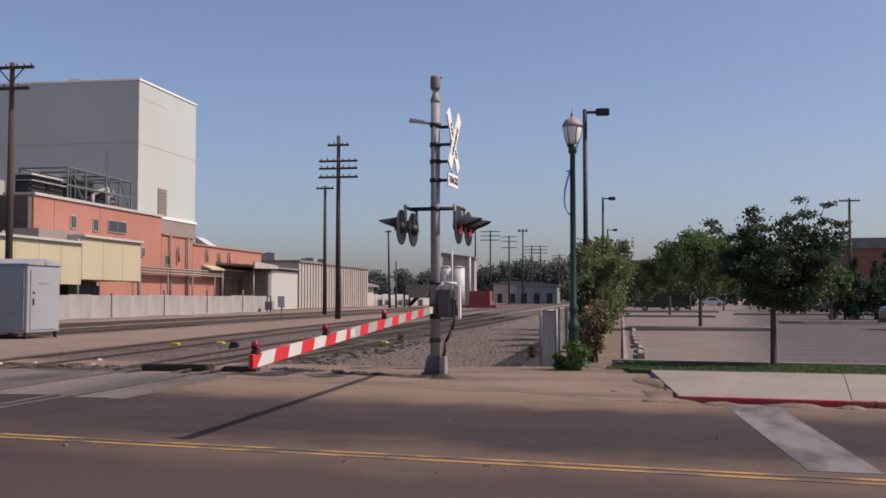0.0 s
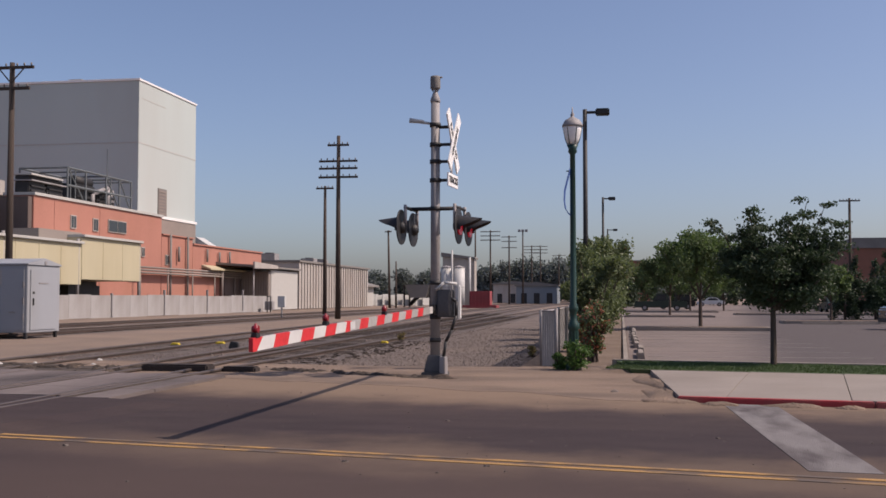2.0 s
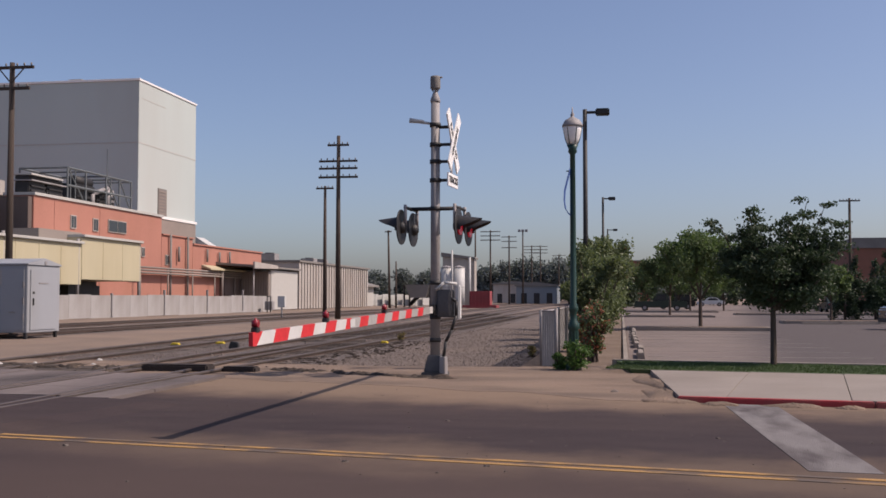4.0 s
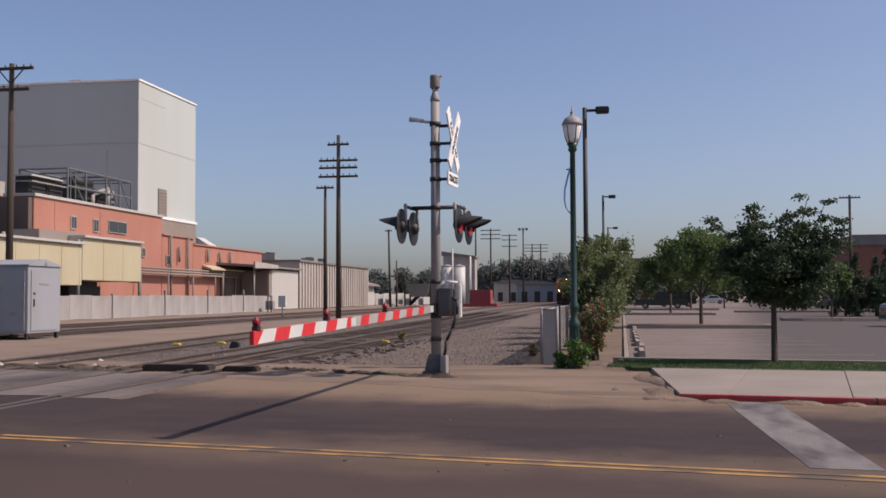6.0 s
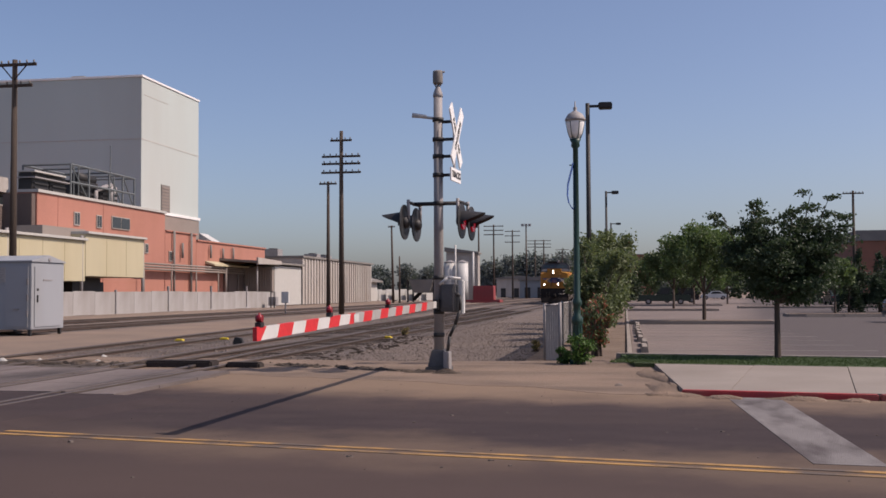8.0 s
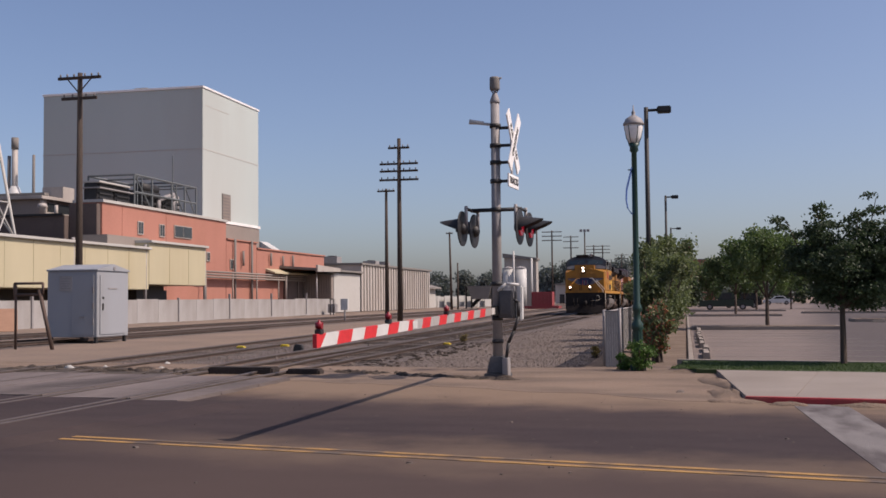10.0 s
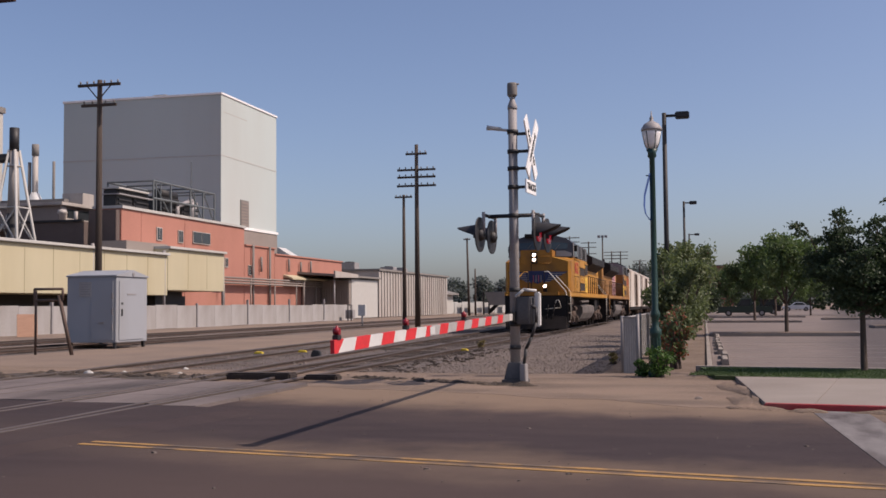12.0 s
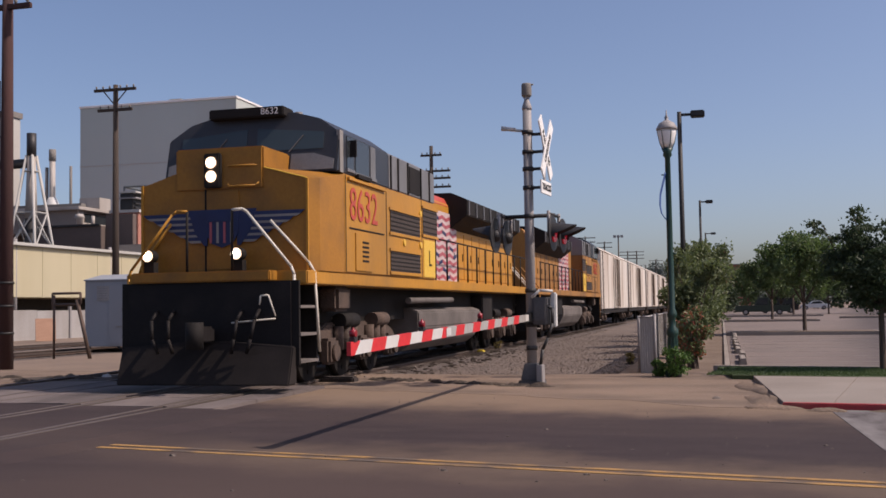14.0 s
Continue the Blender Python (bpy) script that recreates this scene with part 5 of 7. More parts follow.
def build_shrub(x, y, wide, top, leaf, count, size, seed, label, name="shrub", low=0.25, flowers=0):
    t = thing(name, label, "shrub", pose(x, y, -0.05), group="shrubs along the fence")
    rng = random.Random(seed)
    bm = BM()
    clumps = []
    for i in range(12):
        a = rng.uniform(0, 6.28)
        lean = rng.uniform(0.1, 0.75) * wide
        q = Vector((lean * math.cos(a), lean * math.sin(a), top * rng.uniform(0.5, 0.92)))
        mid = Vector((q.x * 0.35, q.y * 0.35, q.z * 0.5))
        bm = tube(BM(), (rng.uniform(-0.1, 0.1), rng.uniform(-0.1, 0.1), 0), mid, 0.03, 0.022, 6)
        part("stem", tube(bm, mid, q, 0.022, 0.008, 6), M_BARK, t)
        clumps.append((q.x, q.y, q.z, wide * rng.uniform(0.2, 0.36), 0.95))
        clumps.append((mid.x * 1.6, mid.y * 1.6, max(top * low, mid.z), wide * rng.uniform(0.28, 0.42), 0.9))
    leaf_cloud("foliage", clumps, count, size, leaf, t, seed)
    if flowers:
        leaf_cloud("blossom", clumps, flowers, size * 0.8, M_FLOWER, t, seed + 1)
    return t


def build_plants():
    build_ragged_tree(2.85, 21.1, 3, "young tree with a ragged dark green crown on the grass strip")
    build_tree(3.35, 47.2, 1.35, 4.75, 2.0, M_LEAF_LIGHT, 8000, 0.16, 5, "leafy tree with a light green crown in the parking lot")
    build_tree(3.45, 79, 1.6, 5.3, 2.2, M_LEAF, 4500, 0.22, 8, "leafy tree with a dark green crown in the parking lot")
    build_tree(12.6, 68, 1.2, 3.7, 1.25, M_LEAF_LIGHT, 4500, 0.2, 9, "small tree with yellow-green leaves in the parking lot")
    for i, (x, y, top) in enumerate(((13.9, 70.5, 3.7), (14.9, 72.0, 4.1), (15.8, 70.8, 3.8), (16.8, 72.2, 4.3), (17.9, 71.0, 4.0), (19.2, 72.5, 4.2))):
        build_conifer(x, y, top, 0.95, 60 + i, "dense dark evergreen beside the parking lot")
    build_tree(6.5, 105, 1.8, 6.2, 2.8, M_LEAF, 3500, 0.3, 15, "leafy tree with a dark green crown in the parking lot")
    for x, y, w, sd in ((2.9, 125, 2.8, 31), (6.6, 128, 3.0, 32), (11.0, 120, 3.2, 33), (15.0, 122, 2.4, 34)):
        build_tree(x, y, 1.2, 5.6, w, M_LEAF, 3500, 0.3, sd, "dark leafy tree at the lot's far side")
    o = "tall grey-green oleander shrub beside the fence"
    build_shrub(-0.78, 27.5, 0.85, 2.75, M_OLEANDER, 6000, 0.12, 21, o)
    build_shrub(-0.72, 31.5, 1.1, 3.15, M_OLEANDER, 6000, 0.13, 22, o)
    build_shrub(-0.75, 36.0, 1.3, 3.5, M_OLEANDER, 5500, 0.14, 23, o)
    build_shrub(-0.7, 41.0, 1.4, 3.6, M_OLEANDER, 5000, 0.16, 24, o)
    build_shrub(-0.8, 47.0, 1.5, 3.7, M_OLEANDER, 4500, 0.18, 25, o)
    build_shrub(-0.8, 55.0, 1.6, 3.9, M_OLEANDER, 3500, 0.22, 26, o)
    build_shrub(-0.9, 66.0, 1.7, 4.2, M_OLEANDER, 3000, 0.26, 27, o)
    build_shrub(-0.62, 23.0, 0.42, 1.25, M_OLEANDER, 1400, 0.09, 31, "rose shrub with faded pink blossoms beside the lamp", "rose_shrub", 0.3, 900)
    build_shrub(-0.78, 25.0, 0.5, 1.4, M_OLEANDER, 1600, 0.09, 32, "rose shrub with faded pink blossoms beside the lamp", "rose_shrub", 0.3, 800)
    build_shrub(-0.85, 20.05, 0.34, 0.62, M_WEED, 1100, 0.06, 33, "bright green weeds round the lamp's foot", "weed_clump", 0.15)
    build_shrub(-1.15, 20.3, 0.22, 0.35, M_WEED, 700, 0.06, 34, "bright green weeds round the lamp's foot", "weed_clump", 0.15)
    for i, (x, y) in enumerate(((-7.0, 33.6), (-2.1, 25.2))):
        build_shrub(x, y, 0.16, 0.28, M_DRYWEED, 260, 0.06, 40 + i, "dry straw-coloured weeds in the gravel", "dry_weed", 0.2)
    # grass blades
    rng = np.random.default_rng(7)
    n = 9000
    u, v = rng.uniform(-3.7, 1.8, n), rng.uniform(19.3, 21.6, n)
    px, py = 0.985 * u + 0.172 * v, -0.172 * u + 0.985 * v
    h = rng.uniform(0.015, 0.045, n)
    dx, dy = rng.normal(0, 0.03, n), rng.normal(0, 0.03, n)
    vs = np.stack([np.c_[px - 0.012, py, h * 0 + 0.07], np.c_[px + 0.012, py, h * 0 + 0.07], np.c_[px + dx, py + dy, 0.07 + h]], 1).reshape(-1, 3)
    tagged(raw("grass_blades", vs.tolist(), np.arange(n * 3).reshape(-1, 3).tolist(), M_LEAF), "short green lawn grass", "grass", kind="stuff")


M_DRYWEED = leafy("dry_weed_leaves", (0.24, 0.18, 0.07), (0.16, 0.13, 0.05))


def far_wood(name, x0, x1, y, top, seed, count=2600, size=0.9, thick=8):
    rng = random.Random(seed)
    clumps = []
    n = max(6, int(abs(x1 - x0) / (top * 0.22)))
    for i in range(n):
        x = x0 + (x1 - x0) * (i + rng.random()) / n
        h = top * (0.62 + 0.38 * noise.noise((x * 0.09, seed, 0)) + rng.uniform(-0.08, 0.1))
        for k in range(4):
            clumps.append((x + rng.uniform(-1, 1), y + rng.uniform(0, thick), h * (0.2 + 0.21 * k), top * rng.uniform(0.14, 0.22), 0.9))
    # woods beyond 220 m take the leaves with haze in their colour
    ob = leaf_cloud(name, clumps, count, size, M_HAZELEAF if y > 220 else M_LOTLEAF, None, seed)
    tagged(ob, "hazy line of distant trees" if y > 220 else "dark trees along the lot's far side", "trees", kind="stuff")


M_YARDBLUE = mat("yard_blue", (0.2, 0.235, 0.26), (0.17, 0.2, 0.225), 0.4, 0.8, grain=8, stain=(0.3, 0.3, 0.29), amount=0.3, stain_scale=0.2)


def build_far():
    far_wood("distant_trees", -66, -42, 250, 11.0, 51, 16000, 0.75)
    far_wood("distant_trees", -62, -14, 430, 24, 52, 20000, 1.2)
    far_wood("distant_trees", -12, 14, 330, 11, 53, 3000, 1.0)
    far_wood("lot_trees", 8, 44, 205, 8.5, 54, 5000, 0.7)
    far_wood("lot_trees", 18, 60, 118, 4.8, 55, 6000, 0.42, 4)
    far_wood("lot_trees", -5, 3, 150, 6.0, 57, 2500, 0.5, 4)
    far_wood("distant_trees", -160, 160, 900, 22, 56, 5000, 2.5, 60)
    s = thing("grain_silo", "pair of white cylindrical silos beside a tall shed", "silo")
    for x in (-26.3, -24.45):
        part("tank", lathe(BM(), [(0.92, 0), (0.92, 6.0)], x, 160, 24), M_SILO, s)
        part("tank_roof", lathe(BM(), [(0.98, 6.0), (0.96, 6.05), (0.1, 6.35)], x, 160, 24), M_STEEL, s)
        part("rim", lathe(BM(), [(0.94, 3.0), (0.94, 3.06)], x, 160, 20), M_STEEL, s)
    part("shed_wall", box(BM(), -27.6, 164, 0, -22.6, 166.5, 7.8), M_GREYMETAL, s)
    part("shed_roof", prism(BM(), [(-27.8, 7.8), (-22.4, 7.4), (-22.4, 7.7), (-27.8, 8.5)], "y", 163.6, 166.9), M_ROOF, s)
    part("elevator_leg", tube(BM(), (-25.3, 158.8, 0), (-25.3, 158.8, 8.6), 0.14), M_SILO, s)
    part("elevator_leg", tube(BM(), (-22.9, 161, 0), (-22.9, 161, 7.6), 0.16), M_SILO, s)
    h = thing("hopper_frame", "dark steel hopper frame beside the silos", "machinery")
    part("bin", prism(BM(), [(-32.4, 3.4), (-28.6, 3.4), (-29.2, 1.4), (-31.6, 1.4)], "y", 158, 163), M_ROOF, h)
    for x in (-32.6, -28.6):
        for y in (158.4, 162.6):
            part("leg", tube(BM(), (x, y, 0), (x, y, 3.4), 0.14, seg=6), M_DARK, h)
    part("conveyor", tube(BM(), (-32, 160, 0.4), (-26, 160, 6.2), 0.3, seg=8), M_DARK, h)
    c = thing("red_container", "faded red steel container by the tracks", "container")
    part("body", box(BM(), -21.4, 150, 0.35, -18.5, 153, 2.35), M_REDBOX, c, "", 0.05)
    part("skid", box(BM(), -22.4, 149.6, -0.1, -17.5, 153.4, 0.35), M_REDBOX, c, "", 0.05)
    for i in range(6):
        part("rib", box(BM(), -21.2 + i * 0.52, 149.93, 0.45, -21.05 + i * 0.52, 150.0, 2.25), M_REDBOX, c)
    for x0, x1, y, z, m, lb in ((-25.5, -15.5, 260, 4.3, M_YARDBLUE, "low blue-grey building beyond the yard"), (-36, -24, 300, 5.2, M_GREYMETAL, "low blue-grey shed beyond the yard")):
        b = thing("yard_building", lb, "building")
        part("wall", box(BM(), x0, y, 0, x1, y + 12, z), m, b)
        part("roof", prism(BM(), [(x0 - 0.4, z), (x1 + 0.4, z), (x1 + 0.4, z + 0.3), ((x0 + x1) / 2, z + 1.0), (x0 - 0.4, z + 0.3)], "y", y - 0.4, y + 12.4), M_ROOF, b)
        for k in range(3):
            part("door", box(BM(), x0 + 1.2 + k * (x1 - x0) / 3.2, y - 0.05, 0, x0 + 2.6 + k * (x1 - x0) / 3.2, y, 2.6), M_DARK, b)
    f = thing("white_wall_panels", "white boarded fence beside the far sheds", "fence")
    p = part("panel", box(BM(), 0, 0, 0, 2.3, 0.1, 2.0), M_WHITEWALL, f)
    p.matrix_basis = pose(-52, 190, -0.06, 0, 0, 60)
    for i in range(1, 14):
        share(p, f, pose(-52 + i * 1.25, 190 + (i % 3) * 0.5, -0.06 + 0.15 * (i % 2), 0, 0, 60))
    # brick building past the lot
    b = thing("brick_store", "long brown brick store with a grey parapet", "building")
    part("wall", box(BM(), 33, 160, 0, 90, 185, 8.5), M_BRICK, b)
    part("parapet", box(BM(), 32.8, 159.8, 8.5, 90.2, 185.2, 10.0), M_ROOF, b)
    for k in range(6):
        w = part("window", box(BM(), 35.5 + k * 5, 159.9, 2.2, 38.5 + k * 5, 160.0, 4.6), M_DARK, b)
        part("pane", box(BM(), 35.7 + k * 5, 159.86, 2.4, 38.3 + k * 5, 159.9, 4.4), M_GLASS, w)
    b2 = thing("brick_house", "dark brown brick building with a chimney behind the trees", "building")
    part("wall", box(BM(), -1.0, 235, 0, 6, 245, 9.4), M_BRICK, b2)
    part("chimney", box(BM(), 0.4, 236, 9.4, 1.6, 238, 12.4), M_BRICK, b2)
    part("roof", box(BM(), -1.1, 234.9, 9.4, 6.1, 245.1, 9.6), M_ROOF, b2)


# ---- parking lot ----
def build_car(x, y, turn, m, label, long=4.5, tall=1.45, kind="saloon"):
    c = thing("car", label, "car", pose(x, y, -0.01, 0, 0, turn), group="parked cars")
    w, h = 0.88, tall
    l = long / 2
    if kind == "pickup":
        low = [(-l, 0.35), (l, 0.35), (l, 0.95), (l - 0.1, 1.0), (0.75, 1.05), (-l, 1.05)]
        cab = [(-0.75, 1.05), (0.95, 1.05), (0.45, h), (-0.65, h)]
    elif kind == "suv":
        low = [(-l, 0.35), (l, 0.35), (l, 0.9), (l - 0.15, 1.0), (0.9, 1.08), (-l, 1.05)]
        cab = [(-l + 0.05, 1.05), (1.15, 1.05), (0.5, h), (-l + 0.3, h)]
    else:
        low = [(-l, 0.3), (l, 0.3), (l, 0.72), (l - 0.2, 0.82), (0.85, 0.92), (-l + 0.3, 0.95), (-l, 0.85)]
        cab = [(-1.55, 0.94), (1.0, 0.92), (0.35, h), (-0.95, h)]
    body = part("body", prism(BM(), low, "y", -w, w), m, c, "", 0.06)
    part("cabin", prism(BM(), cab, "y", -w + 0.12, w - 0.12), m, c, "", 0.07)
    z0, z1 = cab[0][1] + 0.06, h - 0.1
    for sg in (-1, 1):
        g = [(cab[0][0] + 0.25, z0), (cab[1][0] - 0.3, z0), (cab[2][0] - 0.1, z1), (cab[3][0] + 0.1, z1)]
        part("side_window", prism(BM(), g, "y", sg * (w - 0.12), sg * (w - 0.1)), M_GLASS, c, "dark glass")
    part("windscreen", prism(BM(), [(cab[1][0] - 0.02, z0), (cab[1][0] + 0.02, z0), (cab[2][0] + 0.03, z1), (cab[2][0] - 0.01, z1)], "y", -w + 0.25, w - 0.25), M_GLASS, c)
    for wx in (-l * 0.6, l * 0.62):
        for sg in (-1, 1):
            t = part("wheel", tube(BM(), (wx, sg * (w - 0.2), 0.33), (wx, sg * (w + 0.01), 0.33), 0.33, 0.33, 18), M_TYRE, c)
            part("rim", tube(BM(), (wx, sg * w, 0.33), (wx, sg * (w + 0.02), 0.33), 0.2, 0.18, 14), M_STEEL, t)
    for sg in (-1, 1):
        part("headlight", box(BM(), l - 0.06, sg * 0.62 - 0.15, 0.62, l + 0.015, sg * 0.62 + 0.15, 0.75), M_SILO, c, "", 0.02)
        part("tail_light", box(BM(), -l - 0.015, sg * 0.66 - 0.12, 0.68, -l + 0.05, sg * 0.66 + 0.12, 0.84), M_REDBOX, c, "", 0.02)
    part("bumper", box(BM(), l - 0.1, -w + 0.05, 0.32, l + 0.05, w - 0.05, 0.5), M_DARK, c, "", 0.03)


def build_lot():
    ws = thing("wheel_stop", "pale concrete wheel stop in the parking lot", "wheel stop", pose(0.42, 24.2, 0), group="wheel stops")
    part("bar", prism(BM(), [(-0.09, -0.05), (0.09, -0.05), (0.06, 0.13), (-0.06, 0.13)], "y", 0, 1.8), M_CONCRETE, ws, bevel=0.01)
    for i in range(1, 9):
        copy_thing(ws, pose(0.42 + random.uniform(-0.05, 0.05), 24.2 + i * 2.6, 0, 0, 0, random.uniform(-2, 2)))
    for i in range(6):
        copy_thing(ws, pose(9.2 + i * 2.0, 57.5 + i * 0.4, 0, 0, 0, -90))
    e = thing("planter_kerb", "low concrete kerb along the planting bed", "kerb", kind="structure")
    part("kerb_run", box(BM(), 0.02, 22.3, -0.2, 0.14, 130, 0.02), M_CONCRETE, e, bevel=0.01)
    solid("planting_bed", box(BM(), -2.0, 20.6, -0.3, -0.03, 130, -0.02), M_BED, "bare brown planting bed along the fence", "planting bed", kind="structure")
    ln = thing("stall_line", "faded white parking stall lines", "road marking", kind="structure")
    for i in range(9):
        part("line", box(BM(), 0.6, 25.3 + i * 2.6, -0.011, 5.6, 25.4 + i * 2.6, -0.005), M_STALL, ln)
    for y, x1 in ((46.3, 6.2), (78.0, 6.5), (104.0, 9.0)):
        i = thing("planter_island", "kerbed planting island in the parking lot", "kerb", group="planting islands")
        part("kerb_ring", box(BM(), 0.16, y - 0.9, -0.2, x1, y + 1.1, 0.13), M_CONCRETE, i, "", 0.04)
        part("soil", box(BM(), 0.3, y - 0.75, 0.0, x1 - 0.2, y + 0.95, 0.137), M_BED, i, "dark soil")
    for x, y, x1 in ((8.5, 58.8, 22), (9.0, 88.0, 30)):
        i = thing("planter_island", "kerbed planting island in the parking lot", "kerb", group="planting islands")
        part("kerb_ring", box(BM(), x, y, -0.2, x1, y + 2.0, 0.14), M_CONCRETE, i, "", 0.04)
        part("soil", box(BM(), x + 0.15, y + 0.15, 0.0, x1 - 0.15, y + 1.85, 0.147), M_BED, i, "dark soil")
    build_car(13.55, 48.6, 180, M_CAR_BLACK, "black sport utility car parked in the lot", 4.8, 1.8, "suv")
    build_car(14.9, 186, 180, M_CAR_WHITE, "silver saloon car parked at the lot's far side", 4.6, 1.45)
    build_car(4.2, 118, 178, M_CAR_GREEN, "dark green pickup truck parked under the trees", 5.6, 1.85, "pickup")
    build_car(6.6, 136, 180, M_CAR_BLACK, "black sport utility car parked under the trees", 4.8, 1.8, "suv")
    build_car(20.5, 110, 90, M_CAR_GREEN, "dark saloon car parked by the hedge", 4.5, 1.45)


M_BED = mat("bed_soil", (0.15, 0.105, 0.075), (0.11, 0.08, 0.058), 1.5, 0.95, bump=0.9, grain=25, stain=(0.25, 0.19, 0.14), amount=0.3, stain_scale=0.8)
M_STALL = mat("stall_paint", (0.3, 0.27, 0.245), (0.2, 0.18, 0.165), 2, 0.85, stain=(0.15, 0.13, 0.115), amount=0.5, stain_scale=1.5)


M_WIRE = mat("fence_wire", (0.30, 0.285, 0.27), (0.24, 0.225, 0.21), 3, 0.7, 0.3)


def build_chain_fence():
    f = thing("chain_link_fence", "grey chain-link fence along the railway", "fence")
    for i in (0, 2, 4, 6, 8):
        part("post", tube(BM(), (-1.62, 21.7 + i * 3, -0.06), (-1.62, 21.7 + i * 3, 1.12), 0.035, seg=10), M_STEEL, f)
    part("top_rail", tube(BM(), (-1.62, 21.7, 1.07), (-1.62, 45.7, 1.07), 0.022, seg=8), M_STEEL, f)
    v, fc = [], []

    def strand(y0, z0, y1, z1):
        b = len(v)
        d = 0.006
        v.extend([(-1.62 - d, y0, z0), (-1.62 + d, y0, z0 + d), (-1.62 + d, y1, z1 + d), (-1.62 - d, y1, z1)])
        v.extend([(-1.62 + d, y0, z0 - d), (-1.62 + d, y1, z1 - d)])
        fc.extend([(b, b + 1, b + 2, b + 3), (b, b + 3, b + 5, b + 4), (b + 1, b + 4, b + 5, b + 2)])
    for k in range(620):
        y = 20.7 + k * 0.04
        a, b = max(y, 21.7), min(y + 1.05, 45.7)
        if b > a:
            strand(a, (a - y), b, (b - y))
            strand(a, 1.05 - (a - y), b, 1.05 - (b - y))
    tagged(raw("wire_mesh", v, fc, M_WIRE, f), kind="stuff")
    e = thing("fence_return", "short pale slatted panel at the fence's corner", "fence")
    part("post", tube(BM(), (-1.3, 21.5, -0.06), (-1.3, 21.5, 1.15), 0.03, seg=10), M_STEEL, e)
    for k in range(6):
        x = -1.595 + k * 0.047
        part("slat", box(BM(), x, 21.59 - (x + 1.6) * 0.33, -0.02, x + 0.042, 21.602 - (x + 1.6) * 0.33, 1.08), M_FENCE, e)
    part("top_rail", tube(BM(), (-1.6, 21.6, 1.09), (-1.3, 21.5, 1.09), 0.016, seg=8), M_STEEL, e)


build_street_lamp()
build_lot_lamp(-1.15, 35, 7.6)
build_lot_lamp(-1.15, 69, 7.9)
build_lot_lamp(-1.3, 104, 8.1, 0.5)
build_poles()
build_cabinet()
build_trackside()
build_plants()
build_far()
build_lot()
build_chain_fence()

# ---- train ----
M_LOCOYELLOW = mat("loco_yellow", (0.47, 0.22, 0.030), (0.40, 0.185, 0.027), 0.8, 0.5, 0.0, 0.06, 20, stain=(0.22, 0.125, 0.045), amount=0.3, stain_scale=0.7, stretch=(1, 1, 0.35), rim=0.3)
# locomotive yellow darkened for the shaded front, plus dirt stains
M_NOSESHADE = mat("nose_yellow", (0.345, 0.152, 0.022), (0.295, 0.13, 0.021), 0.8, 0.5, 0.0, 0.04, 20, stain=(0.13, 0.068, 0.026), amount=0.4, stain_scale=1.1, rim=0.3)
M_LOCOFADED = mat("faded_yellow", (0.36, 0.175, 0.052), (0.29, 0.14, 0.05), 0.9, 0.7, 0.0, 0.1, 20, stain=(0.14, 0.085, 0.05), amount=0.5, stain_scale=0.8, stretch=(1, 1, 0.35), rim=0.2)
M_LOCOGREY = mat("loco_grey", (0.17, 0.17, 0.175), (0.13, 0.13, 0.135), 1, 0.5, 0.0, 0.06, 20, stain=(0.07, 0.065, 0.06), amount=0.3, stain_scale=0.8)
M_LOCODARK = mat("loco_dark", (0.013, 0.011, 0.0105), (0.009, 0.008, 0.0075), 1.5, 0.8, 0.0, 0.1, 30, stain=(0.035, 0.028, 0.024), amount=0.25, stain_scale=1, rim=0.25)
M_SCREEN = mat("tinted_glass", (0.045, 0.065, 0.075), (0.038, 0.056, 0.065), 1, 0.12, bump=0, grain=0)
M_CABTOP = mat("cab_paint", (0.026, 0.028, 0.034), (0.02, 0.021, 0.026), 1.2, 0.42, 0.0, 0.06, 20, stain=(0.05, 0.045, 0.042), amount=0.3, stain_scale=0.9)
M_PLOW = mat("plow_dust", (0.024, 0.02, 0.019), (0.011, 0.0095, 0.0095), 1.1, 0.85, 0.0, 0.04, 25, stain=(0.045, 0.038, 0.035), amount=0.3, stain_scale=0.9, rim=0.15)
M_LOCORED = mat("loco_red", (0.45, 0.06, 0.035), (0.38, 0.055, 0.035), 2, 0.5, grain=20)
M_TRUCK = mat("truck_dust", (0.088, 0.058, 0.044), (0.055, 0.038, 0.03), 3, 0.9, 0.0, 0.4, 30, stain=(0.022, 0.019, 0.017), amount=0.4, stain_scale=2)
M_TANK = mat("tank_grey", (0.15, 0.13, 0.12), (0.11, 0.096, 0.088), 1, 0.8, 0.0, 0.2, 30, stain=(0.05, 0.042, 0.036), amount=0.3, stain_scale=1)
M_GRILLE = mat("grille_dark", (0.05, 0.035, 0.028), (0.035, 0.026, 0.022), 8, 0.8)
M_HEADLIGHT = mat("headlight_glow", (1.0, 0.93, 0.80), (1.0, 0.9, 0.75), 2, 0.2, bump=0, grain=0, glow=40.0)
M_BOWL = mat("lit_reflector", (1.0, 0.78, 0.56), (0.95, 0.72, 0.5), 2, 0.25, bump=0, grain=0, glow=1.6)
M_PILOT = mat("pilot_black", (0.014, 0.012, 0.0125), (0.010, 0.009, 0.009), 1.5, 0.7, 0.0, 0.2, 25, stain=(0.03, 0.024, 0.021), amount=0.35, stain_scale=1.6, rim=0.2)
M_HANDRAIL = mat("handrail_white", (0.62, 0.58, 0.50), (0.52, 0.48, 0.41), 4, 0.5)
